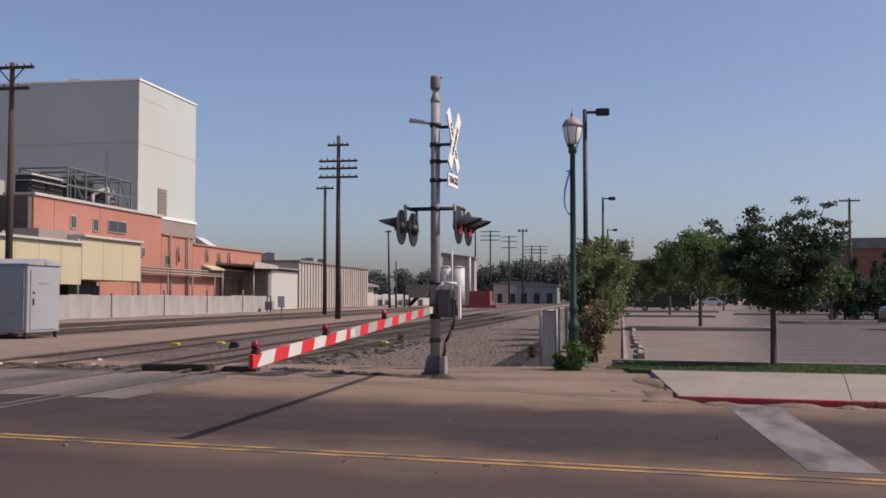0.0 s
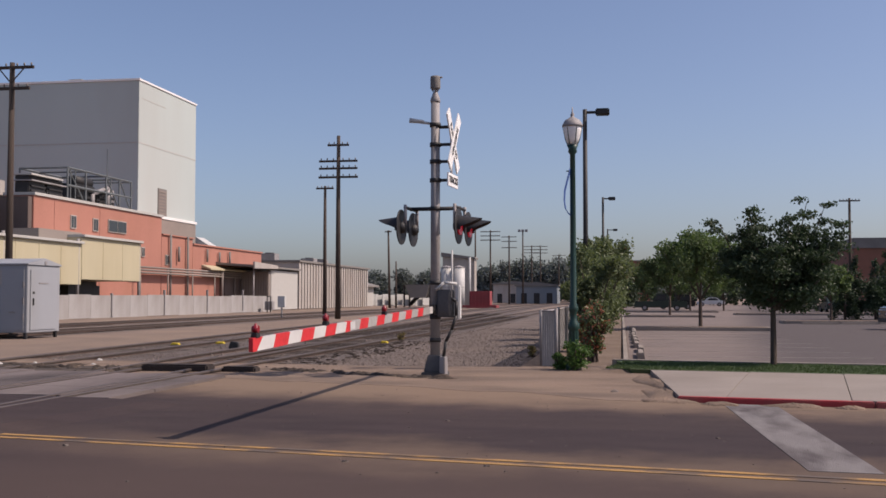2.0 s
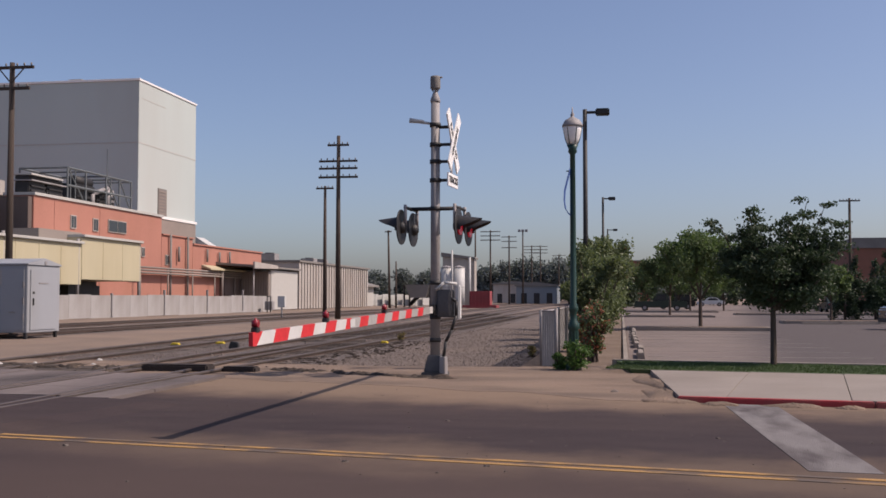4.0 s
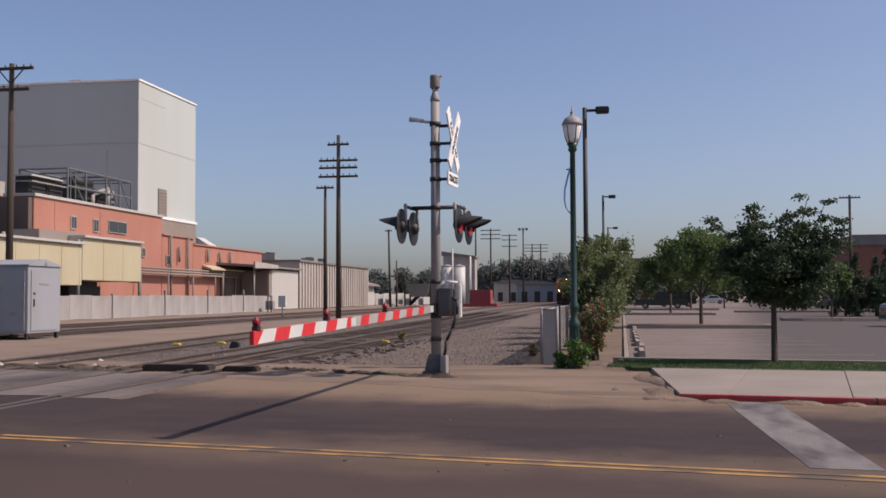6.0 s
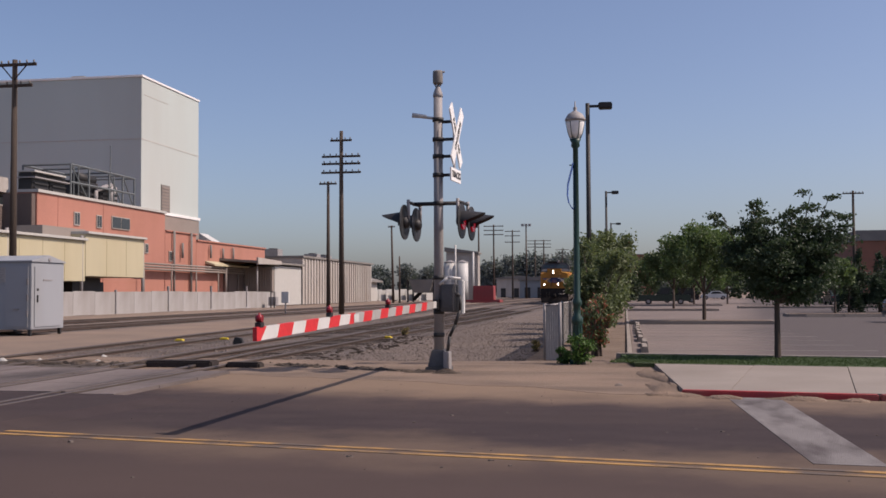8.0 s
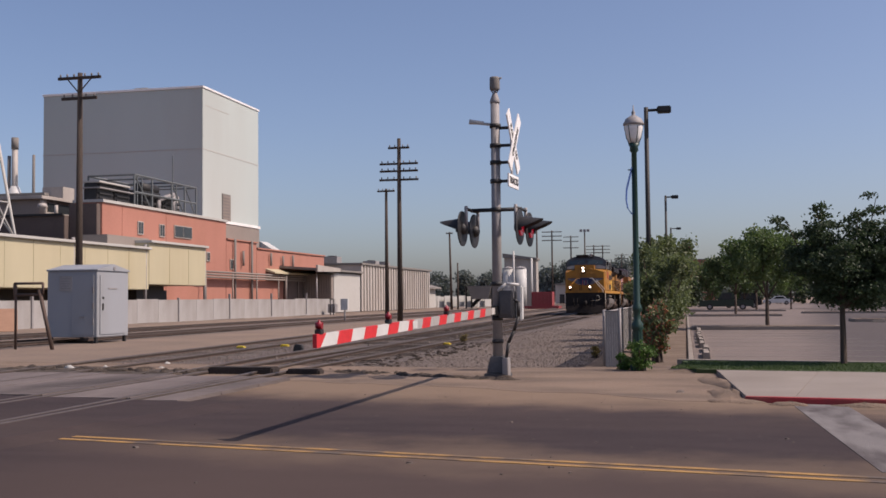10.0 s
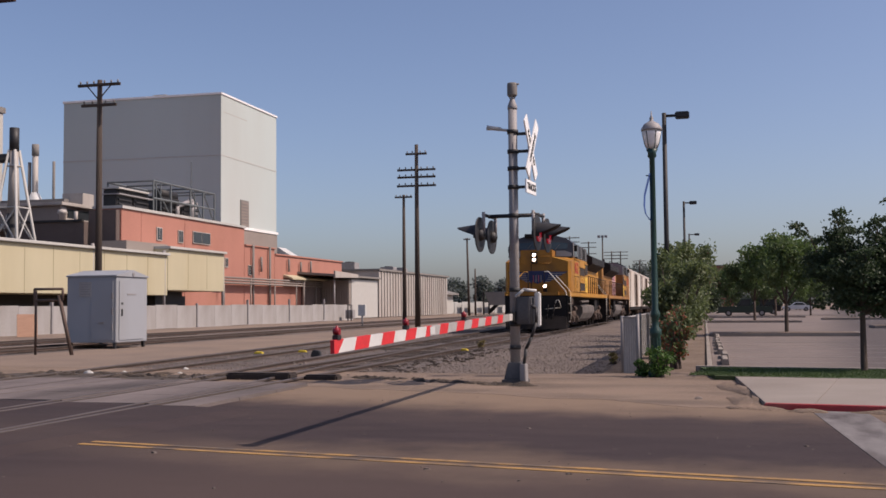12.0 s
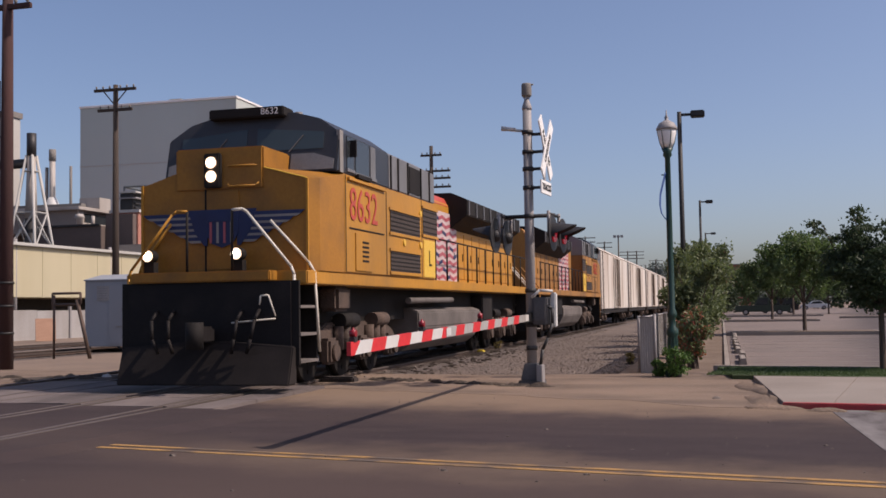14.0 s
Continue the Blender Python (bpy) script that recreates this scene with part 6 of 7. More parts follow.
M_ARTBLUE = mat("emblem_blue", (0.010, 0.020, 0.085), (0.008, 0.016, 0.065), 3, 0.5)
M_ARTSILVER = mat("emblem_silver", (0.26, 0.24, 0.22), (0.2, 0.185, 0.17), 3, 0.5)
M_ARTRED = mat("emblem_red", (0.40, 0.09, 0.11), (0.33, 0.08, 0.10), 3, 0.5)
M_ARTWHITE = mat("emblem_white", (0.54, 0.43, 0.42), (0.46, 0.36, 0.35), 3, 0.5)
M_CARWHITE = mat("reefer_white", (0.62, 0.575, 0.52), (0.52, 0.47, 0.41), 0.6, 0.6, 0.0, 0.1, 12, stain=(0.27, 0.165, 0.10), amount=0.5, stain_scale=0.55, stretch=(1, 1, 0.25))

TRACK_X = -8.0
SIDE = 1.64


def wheelset(parent, y):
    bm = BM()
    tube(bm, (-0.95, 0, 0), (0.95, 0, 0), 0.09, 0.09, 10)
    for sg in (-1, 1):
        tube(bm, (sg * 0.69, 0, 0), (sg * 0.83, 0, 0), 0.51, 0.5, 24)
        tube(bm, (sg * 0.66, 0, 0), (sg * 0.69, 0, 0), 0.54, 0.54, 24)
        tube(bm, (sg * 0.83, 0, 0), (sg * 0.86, 0, 0), 0.2, 0.17, 12)
        for k in range(5):
            a = k * 1.2566
            tube(bm, (sg * 0.82, 0.33 * math.cos(a), 0.33 * math.sin(a)), (sg * 0.845, 0.33 * math.cos(a), 0.33 * math.sin(a)), 0.05, 0.05, 6)
    w = part("wheelset", bm, M_LOCODARK, parent, "steel wheels on their axle")
    w.matrix_basis = pose(0, y, 0.51)
    return w


def bogie(parent, y, axles, pitch, dusty=True):
    for sg in (-1, 1):
        f = BM()
        half = (axles - 1) * pitch / 2 + 0.55
        prism(f, [(-half, 0.62), (half, 0.62), (half, 0.85), (half * 0.7, 1.05), (-half * 0.7, 1.05), (-half, 0.85)], "x", sg * 1.0, sg * 1.16)
        m = part("bogie_frame", f, M_TRUCK if dusty else M_LOCODARK, parent, "dusty cast bogie frame", 0.03)
        m.matrix_basis = pose(0, y, 0)
        for i in range(axles):
            c = (i - (axles - 1) / 2) * pitch
            j = part("axle_box", box(BM(), sg * 1.12, c - 0.24, 0.32, sg * 1.34, c + 0.24, 0.78), M_TRUCK, m, "", 0.05)
            part("axle_cap", disc(BM(), (sg * 1.34, c, 0.52), (sg, 0, 0), 0.15, 0.06), M_TRUCK, m)
            if i < axles - 1:
                for s in (0.28, 0.5, 0.72):
                    part("spring", tube(BM(), (sg * 1.22, c + pitch * s, 0.55), (sg * 1.22, c + pitch * s, 0.98), 0.11, 0.11, 10), M_TRUCK, m)
        part("brake_cylinder", tube(BM(), (sg * 1.25, -half * 0.55, 1.08), (sg * 1.25, -half * 0.2, 1.08), 0.14, 0.14, 12), M_LOCODARK, m)
        part("brake_cylinder", tube(BM(), (sg * 1.25, half * 0.25, 1.08), (sg * 1.25, half * 0.6, 1.08), 0.14, 0.14, 12), M_TRUCK, m)
    return [wheelset(parent, y + (i - (axles - 1) / 2) * pitch) for i in range(axles)]


def build_loco():
    L = 21.2
    c = thing("locomotive", "yellow diesel freight locomotive with dark roof and lit headlights", "locomotive")
    part("sill", box(BM(), -SIDE + 0.02, 0.3, 1.70, SIDE - 0.02, L - 0.3, 1.93), M_LOCOYELLOW, c, "yellow side sill", 0.02)
    part("underframe", box(BM(), -1.1, 0.5, 1.05, 1.1, L - 0.5, 1.70), M_LOCODARK, c)
    # both ends
    for e, s in ((0.0, 1), (L, -1)):
        # platform shares the front's yellow with shade in its colour
        part("end_platform", box(BM(), -1.35, min(e, e + s * 0.85), 1.76, 1.1, max(e, e + s * 0.85), 1.93), M_NOSESHADE, c, "", 0.02)
        part("pilot_plate", box(BM(), -1.45, min(e + s * 0.06, e + s * 0.3), 0.55, 1.45, max(e + s * 0.06, e + s * 0.3), 1.76), M_PILOT, c, "", 0.02)
        plow = BM()
        q = [(-1.5, 0.12), (1.5, 0.12), (1.5, 0.72), (0.45, 0.8), (-0.45, 0.8), (-1.5, 0.72)]
        lo = [plow.verts.new((x, e - s * (0.42 - 0.2 * abs(x) / 1.5) if z < 0.5 else e - s * 0.02, z)) for x, z in q]
        hi = [plow.verts.new((x, e + s * 0.12, z)) for x, z in q]
        for i in range(6):
            plow.faces.new((lo[i], lo[(i + 1) % 6], hi[(i + 1) % 6], hi[i]))
        plow.faces.new(lo[::-1])
        plow.faces.new(hi)
        part("snow_plow", plow, M_PLOW, c, "black pilot plow grey with dust", 0.02)
        cp = part("coupler", box(BM(), -0.16, min(e - s * 0.55, e), 0.78, 0.16, max(e - s * 0.55, e), 1.05), M_PILOT, c, "dark knuckle coupler", 0.04)
        part("knuckle", tube(BM(), (0.08, e - s * 0.55, 0.7), (0.08, e - s * 0.55, 1.12), 0.14, 0.14, 12), M_LOCODARK, cp)
        for x in (-0.9, -0.6, 0.6, 0.9):
            part("air_hose", pipe(BM(), [(x, e + s * 0.05, 1.3), (x, e - s * 0.14, 1.15), (x * 0.95, e - s * 0.2, 0.85), (x * 0.85, e - s * 0.16, 0.62)], 0.03, 8), M_PILOT, c)
        part("grab_rail", pipe(BM(), [(0.45, e - s * 0.02, 1.1), (1.2, e - s * 0.02, 1.16)], 0.013), M_HANDRAIL, c)
        part("cut_lever", pipe(BM(), [(0.97, e - s * 0.1, 1.38), (1.0, e - s * 0.12, 1.52), (1.13, e - s * 0.12, 1.53), (1.24, e - s * 0.1, 1.2)], 0.013), M_HANDRAIL, c)
        for sg in (-1, 1):
            st = part("step_side", box(BM(), sg * 1.2, min(e + s * 0.08, e + s * 0.14), 0.42, sg * 1.56, max(e + s * 0.08, e + s * 0.14), 1.76), M_LOCODARK, c)
            part("step_side", box(BM(), sg * 1.2, min(e + s * 0.82, e + s * 0.88), 0.42, sg * 1.56, max(e + s * 0.82, e + s * 0.88), 1.76), M_LOCODARK, c)
            for z in (0.45, 0.88, 1.32):
                part("step_tread", box(BM(), sg * 1.16, min(e + s * 0.1, e + s * 0.86), z, sg * 1.58, max(e + s * 0.1, e + s * 0.86), z + 0.045), M_TANK, c, "worn steel step")
            part("handrail", pipe(BM(), [(sg * 0.4, e + s * 0.12, 2.92), (sg * 0.58, e + s * 0.12, 2.93), (sg * 0.66, e + s * 0.12, 2.88), (sg * 1.42, e + s * 0.12, 1.98), (sg * 1.47, e + s * 0.12, 1.85), (sg * 1.47, e + s * 0.12, 1.08), (sg * 1.36, e + s * 0.12, 1.03)], 0.024), M_HANDRAIL if sg > 0 else M_LOCOYELLOW, c, "tubular handrail")
            part("handrail", pipe(BM(), [(sg * 0.9, e + s * 0.5, 2.76), (sg * 1.52, e + s * 0.62, 2.06), (sg * 1.6, e + s * 0.66, 1.9), (sg * 1.6, e + s * 0.86, 0.6)], 0.024), M_HANDRAIL if sg > 0 else M_LOCOYELLOW, c, "tubular handrail")
            part("rail_foot", tube(BM(), (sg * 0.4, e + s * 0.12, 1.93), (sg * 0.4, e + s * 0.12, 2.92), 0.022), M_LOCODARK, c)
    # nose: chamfered corners in plan, a squared raised middle
    plan = [(-SIDE, 2.0, 3.66), (-SIDE, 0.82, 3.44), (-1.5, 0.62, 3.42), (-0.86, 0.62, 3.62), (0.74, 0.62, 3.66), (1.5, 0.62, 3.45), (SIDE, 0.82, 3.46), (SIDE, 2.0, 3.66)]
    nose = BM()
    lo = [nose.verts.new((x, y, 1.93)) for x, y, z in plan]
    hi = [nose.verts.new((x, y, z)) for x, y, z in plan]
    for i in range(8):
        nose.faces.new((lo[i], lo[(i + 1) % 8], hi[(i + 1) % 8], hi[i]))
    nose.faces.new(lo[::-1])
    for f in ((0, 1, 3), (1, 2, 3), (0, 3, 4, 7), (4, 6, 7), (4, 5, 6)):
        nose.faces.new([hi[i] for i in f])
    n = part("nose", nose, M_NOSESHADE, c, "yellow squared nose with sloping shoulders")
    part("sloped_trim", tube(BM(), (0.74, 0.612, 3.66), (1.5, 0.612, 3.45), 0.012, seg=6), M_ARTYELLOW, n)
    part("nose_top", box(BM(), -0.86, 0.585, 3.3, 0.74, 1.95, 4.02), M_NOSESHADE, n, "", 0.03)
    for sg in (-1, 1):
        part("corner_seam", box(BM(), sg * 1.5 - 0.02, 0.6, 1.95, sg * 1.5 + 0.02, 0.635, 3.44), M_LOCOYELLOW, n)
    hb = part("headlight_housing", box(BM(), -0.3, 0.5, 3.34, 0.0, 0.66, 3.92), M_LOCODARK, n, "dark headlight housing", 0.02)
    for z in (3.53, 3.76):
        part("reflector_ring", tube(BM(), (-0.15, 0.47, z), (-0.15, 0.51, z), 0.098, 0.08, 18), M_BOWL, n, "lit lamp reflector")
        part("headlight", disc(BM(), (-0.15, 0.47, z), (0, -1, 0), 0.05, 0.015, 18), M_HEADLIGHT, n, "lit headlight")
    part("nose_door", box(BM(), -0.3, 0.6, 1.98, 0.3, 0.625, 3.3), M_NOSESHADE, n, "", 0.012)
    part("door_gap", box(BM(), -0.335, 0.612, 1.95, -0.3, 0.628, 3.5), M_LOCODARK, n)
    part("grab_iron", pipe(BM(), [(0.12, 0.62, 3.7), (0.14, 0.55, 3.7), (0.6, 0.55, 3.7), (0.62, 0.62, 3.7)], 0.014), M_LOCOYELLOW, n)
    part("grab_iron", pipe(BM(), [(0.1, 0.6, 3.42), (0.14, 0.54, 3.36), (0.62, 0.54, 3.36), (0.66, 0.6, 3.42)], 0.014), M_LOCOYELLOW, n)
    for sg, x in ((-1, -1.2), (1, 0.4)):
        d = part("ditch_light_bracket", box(BM(), x - 0.09, 0.3, 1.93, x + 0.09, 0.45, 2.12), M_LOCODARK, c)
        part("ditch_lamp", tube(BM(), (x, 0.26, 2.22), (x, 0.45, 2.22), 0.115, 0.1, 16), M_LOCODARK, d)
        part("reflector_ring", disc(BM(), (x, 0.262, 2.22), (0, -1, 0), 0.095, 0.008, 18), M_BOWL, d, "lit lamp reflector")
        part("ditch_light", disc(BM(), (x, 0.26, 2.22), (0, -1, 0), 0.052, 0.015, 18), M_HEADLIGHT, d, "lit ditch light")
    # winged shield emblem in plain shapes
    for sg in (-1, 1):
        for i in range(5):
            z = 2.93 - i * 0.1
            far = 1.47 - i * 0.19
            part("wing_bar", prism(BM(), [(sg * 0.28, z - 0.06), (sg * (far - 0.07), z - 0.06), (sg * far, z), (sg * 0.28, z)], "y", 0.578, 0.594), M_ARTBLUE, n)
            part("wing_bar", prism(BM(), [(sg * 0.28, z - 0.1), (sg * (far - 0.14), z - 0.1), (sg * (far - 0.07), z - 0.06), (sg * 0.28, z - 0.06)], "y", 0.58, 0.596), M_ARTSILVER, n)
        part("shield_edge", prism(BM(), [(sg * 0.27, 2.98), (sg * 0.62, 2.98), (sg * 0.5, 2.6), (sg * 0.33, 2.38), (sg * 0.27, 2.38)], "y", 0.572, 0.592), M_ARTBLUE, n)
    part("shield", prism(BM(), [(-0.3, 2.98), (0.3, 2.98), (0.3, 2.6), (0.2, 2.42), (0, 2.34), (-0.2, 2.42), (-0.3, 2.6)], "y", 0.562, 0.58), M_ARTBLUE, n, "shield emblem in silver, blue and red")
    part("shield_top", box(BM(), -0.29, 0.553, 2.78, 0.29, 0.565, 2.97), M_ARTBLUE, n)
    for i in range(4):
        part("shield_stripe", box(BM(), -0.22 + i * 0.125, 0.553, 2.42, -0.18 + i * 0.125, 0.565, 2.77), M_ARTSILVER if i % 2 else M_ARTRED, n)
    # cab
    part("cab_side", box(BM(), -SIDE, 2.0, 1.93, SIDE, 8.1, 3.68), M_LOCOYELLOW, c, "yellow cab and equipment bay side", 0.02)
    sec = [(-SIDE, 3.68), (SIDE, 3.68), (SIDE, 4.38), (1.25, 4.66), (0.75, 4.8), (-0.75, 4.8), (-1.25, 4.66), (-SIDE, 4.38)]
    cab = BM()
    lo = [cab.verts.new((x, 1.62 + (z - 3.68) * 0.25, z)) for x, z in sec]
    hi = [cab.verts.new((x, 4.6, z)) for x, z in sec]
    for i in range(8):
        cab.faces.new((lo[i], lo[(i + 1) % 8], hi[(i + 1) % 8], hi[i]))
    cab.faces.new(lo[::-1])
    cab.faces.new(hi)
    k = part("cab", cab, M_CABTOP, c, "dark cab top", 0.02)
    for x0, x1 in ((0.1, 1.36), (-1.36, -0.1)):
        inner, outer = (x0, x1) if x0 > 0 else (x1, x0)
        ring = [(inner, 4.1), (outer, 4.1), (outer, 4.4), (inner, 4.52)]
        g = BM()
        vs = [g.verts.new((x, 1.62 + (z - 3.68) * 0.25 - d, z)) for d in (0.012, -0.02) for x, z in ring]
        for f in ((0, 1, 2, 3), (7, 6, 5, 4), (0, 4, 5, 1), (1, 5, 6, 2), (2, 6, 7, 3), (3, 7, 4, 0)):
            g.faces.new([vs[i] for i in f])
        part("windscreen", g, M_SCREEN, k, "dark teal windscreen")
        part("wiper", pipe(BM(), [((x0 + x1) / 2, 1.69, 4.06), ((x0 + x1) / 2 + 0.25, 1.76, 4.36)], 0.01, 6), M_LOCOGREY, k)
    for sg in (-1, 1):
        g = BM()
        ring = ((sg * 0.78, 3.72), (sg * 1.58, 3.72), (sg * 1.58, 3.9), (sg * 1.2, 4.02), (sg * 0.78, 4.02))
        vs = [[g.verts.new((x, 1.62 + (z - 3.68) * 0.25 - d, z)) for x, z in ring] for d in (0.014, -0.02)]
        g.faces.new(vs[0])
        g.faces.new(vs[1][::-1])
        for i in range(5):
            g.faces.new((vs[0][i], vs[1][i], vs[1][(i + 1) % 5], vs[0][(i + 1) % 5]))
        part("pale_panel", g, M_LOCOGREY, k, "pale panel under the windscreen")
    nb = part("number_board", box(BM(), -0.82, 1.72, 4.72, 0.62, 2.2, 4.9), M_LOCODARK, k, "black number board with white figures", 0.02)
    letters("8632", 0.17, M_WHITE, nb, pose(0.36, 1.714, 4.81, 90, 0, 0))
    part("cab_post", box(BM(), SIDE - 0.05, 1.78, 3.68, SIDE + 0.012, 1.95, 4.42), M_ARTSILVER, k, "pale corner post")
    part("horn", pipe(BM(), [(0.1, 5.2, 4.95), (0.1, 5.7, 5.0)], 0.06), M_LOCODARK, k)
    part("roof_antenna", tube(BM(), (0.3, 3.2, 4.9), (0.3, 3.2, 5.05), 0.12, 0.08), M_LOCOGREY, k)
    for sg in (-1, 1):
        for y0, y1, z0, z1, m in ((2.15, 2.5, 3.78, 4.36, M_GLASS), (2.6, 3.35, 3.76, 4.36, M_GLASS), (3.45, 3.75, 3.76, 4.36, M_LOCOGREY)):
            w = part("side_window", box(BM(), sg * (SIDE - 0.01), y0, z0, sg * (SIDE + 0.012), y1, z1), m, k, "", 0.004)
            part("window_bar", box(BM(), sg * (SIDE + 0.005), y0 - 0.03, z0 - 0.05, sg * (SIDE + 0.03), y1 + 0.03, z0), M_LOCOGREY, w)
        part("arm_rest", box(BM(), sg * SIDE, 2.6, 3.66, sg * (SIDE + 0.07), 3.35, 3.73), M_LOCODARK, k)
        part("mirror", box(BM(), sg * SIDE, 2.3, 4.0, sg * (SIDE + 0.13), 2.34, 4.3), M_LOCODARK, k)
    up = part("upper_bay", prism(BM(), [(-SIDE, 3.68), (SIDE, 3.68), (SIDE, 4.36), (1.15, 4.62), (-1.15, 4.62), (-SIDE, 4.36)], "y", 4.6, 8.1), M_LOCOGREY, c, "grey upper equipment bay", 0.02)
    for sg in (-1, 1):
        for y in (4.7, 5.2, 5.9, 6.9, 7.6):
            part("bay_rib", box(BM(), sg * SIDE, y, 3.68, sg * (SIDE + 0.025), y + 0.06, 4.36), M_LOCODARK, up)
        part("bay_door", box(BM(), sg * SIDE, 6.05, 3.74, sg * (SIDE + 0.015), 6.85, 4.3), M_LOCODARK, up, "dark open louvre")
        side = sg * SIDE

        def plate(name, y0, y1, z0, z1, m, d=0.014, label="", sg=sg):
            return part(name, box(BM(), sg * (SIDE - 0.01), y0, z0, sg * (SIDE + d), y1, z1), m, c, label, 0.003)
        # figures, grilles and doors on the bay side
        if sg > 0:
            letters("8632", 0.85, M_LOCORED, c, pose(SIDE + 0.012, 3.05, 3.14, 90, 0, 90), "running_number", 0.95)
        else:
            letters("8632", 0.85, M_LOCORED, c, pose(-SIDE - 0.012, 3.05, 3.14, 90, 0, -90), "running_number", 0.95)
        plate("door_panel", 2.25, 4.25, 2.72, 2.745, M_LOCODARK)
        plate("drip_rail", 2.15, 4.3, 3.58, 3.63, M_LOCOYELLOW, 0.05)
        v = plate("vent_door", 2.55, 3.5, 1.98, 2.66, M_LOCOYELLOW, 0.02)
        for i in range(5):
            part("louvre", box(BM(), sg * (SIDE + 0.02), 2.9, 2.15 + i * 0.085, sg * (SIDE + 0.03), 3.25, 2.185 + i * 0.085), M_LOCODARK, v)
        for y0, y1, z0, z1 in ((4.65, 6.8, 2.82, 3.26), (4.65, 6.8, 2.03, 2.44), (7.05, 8.25, 2.92, 3.5)):
            gr = plate("grille", y0, y1, z0, z1, M_GRILLE, 0.012, "dark ventilation grille")
            for i in range(5):
                z = z0 + (z1 - z0) * (i + 0.5) / 5
                part("slat", box(BM(), sg * (SIDE + 0.012), y0, z - 0.012, sg * (SIDE + 0.02), y1, z + 0.012), M_LOCODARK, gr)
            part("grille_frame", box(BM(), sg * (SIDE + 0.01), y0 - 0.06, z0 - 0.06, sg * (SIDE + 0.03), y1 + 0.06, z0), M_LOCOYELLOW, gr)
            part("grille_frame", box(BM(), sg * (SIDE + 0.01), y0 - 0.06, z1, sg * (SIDE + 0.03), y1 + 0.06, z1 + 0.05), M_LOCOYELLOW, gr)
        for y in (2.05, 4.4, 6.95):
            plate("panel_gap", y, y + 0.035, 1.95, 3.66, M_LOCODARK, 0.006)
        plate("bay_plate", 7.1, 8.05, 1.97, 2.8, M_ARTYELLOW, 0.012)
        letters("L", 0.5, M_LOCODARK, c, pose(sg * (SIDE + 0.018), 7.6, 2.38, 90, 0, 90 * sg), "letter_mark")
        for y, z in ((5.6, 2.65), (6.85, 2.66), (6.85, 3.35)):
            part("round_cap", disc(BM(), (sg * SIDE, y, z), (sg, 0, 0), 0.07, 0.03, 12), M_ARTYELLOW, c)
    # long hood
    H = 1.08
    hood = part("hood", prism(BM(), [(-H, 1.93), (H, 1.93), (H, 3.95), (0.95, 4.15), (-0.95, 4.15), (-H, 3.95)], "y", 8.1, L - 0.9), M_LOCOYELLOW, c, "yellow engine hood", 0.02)
    part("hood_top", prism(BM(), [(-H - 0.004, 3.93), (H + 0.004, 3.93), (0.96, 4.165), (-0.96, 4.165)], "y", 8.12, 11.6), M_LOCORED, hood, "red hood top stripe")
    for sg in (-1, 1):
        for i in range(12):
            y = 8.3 + i * 0.98
            part("hood_door", box(BM(), sg * (H - 0.01), y, 2.05, sg * (H + 0.018), y + 0.92, 3.3 if y > 10.5 else 3.75), M_LOCOYELLOW, hood, "", 0.006)
            part("door_latch", box(BM(), sg * (H + 0.018), y + 0.76, 2.55, sg * (H + 0.035), y + 0.82, 2.75), M_LOCODARK, hood)
        # waving striped banner painted on the hood side
        art = part("banner_art", box(BM(), sg * (H + 0.02), 9.3, 1.98, sg * (H + 0.03), 12.3, 3.75), M_ARTWHITE, hood, "waving striped banner in red, white and blue")
        for i in range(9):
            z = 2.02 + i * 0.19
            for j in range(8):
                y = 9.32 + j * 0.37
                dz = 0.07 * (1 if j % 2 else -1)
                part("art_stripe", prism(BM(), [(y, z - dz * 0.5), (y + 0.35, z + dz * 0.5), (y + 0.35, z + dz * 0.5 + 0.09), (y, z - dz * 0.5 + 0.09)], "x", sg * (H + 0.03), sg * (H + 0.036)), M_ARTRED if (i + j) % 5 else M_ARTBLUE, art)
    rad = part("radiator", prism(BM(), [(-H, 3.35), (H, 3.35), (SIDE - 0.05, 3.72), (SIDE - 0.05, 4.12), (1.15, 4.32), (-1.15, 4.32), (-SIDE + 0.05, 4.12), (-SIDE + 0.05, 3.72)], "y", 11.6, 19.0), M_LOCODARK, c, "dark flared radiator section", 0.02)
    for sg in (-1, 1):
        for i in range(9):
            part("radiator_rib", box(BM(), sg * (SIDE - 0.06), 11.7 + i * 0.9, 3.72, sg * (SIDE - 0.02), 11.78 + i * 0.9, 4.12), M_LOCOGREY, rad)
    for y in (13.0, 15.2, 17.4):
        part("fan", lathe(BM(), [(0.75, 4.3), (0.75, 4.42), (0.2, 4.45)], 0, y, 20), M_LOCODARK, rad)
    part("exhaust", box(BM(), -0.45, 9.4, 4.12, 0.45, 10.6, 4.4), M_LOCODARK, c, "", 0.04)
    part("rear_headlight", box(BM(), -0.15, L - 0.92, 3.6, 0.15, L - 0.84, 4.0), M_LOCODARK, c, "", 0.02)
    # walkway railings
    for sg in (-1, 1):
        r = part("walkway_rail", pipe(BM(), [(sg * (SIDE - 0.05), 8.3, 2.9), (sg * (SIDE - 0.05), L - 0.95, 2.9)], 0.02), M_LOCODARK, c)
        for i in range(12):
            y = 8.3 + i * 1.08
            part("stanchion", tube(BM(), (sg * (SIDE - 0.05), y, 1.93), (sg * (SIDE - 0.05), y, 2.9), 0.022, seg=8), M_LOCODARK, r)
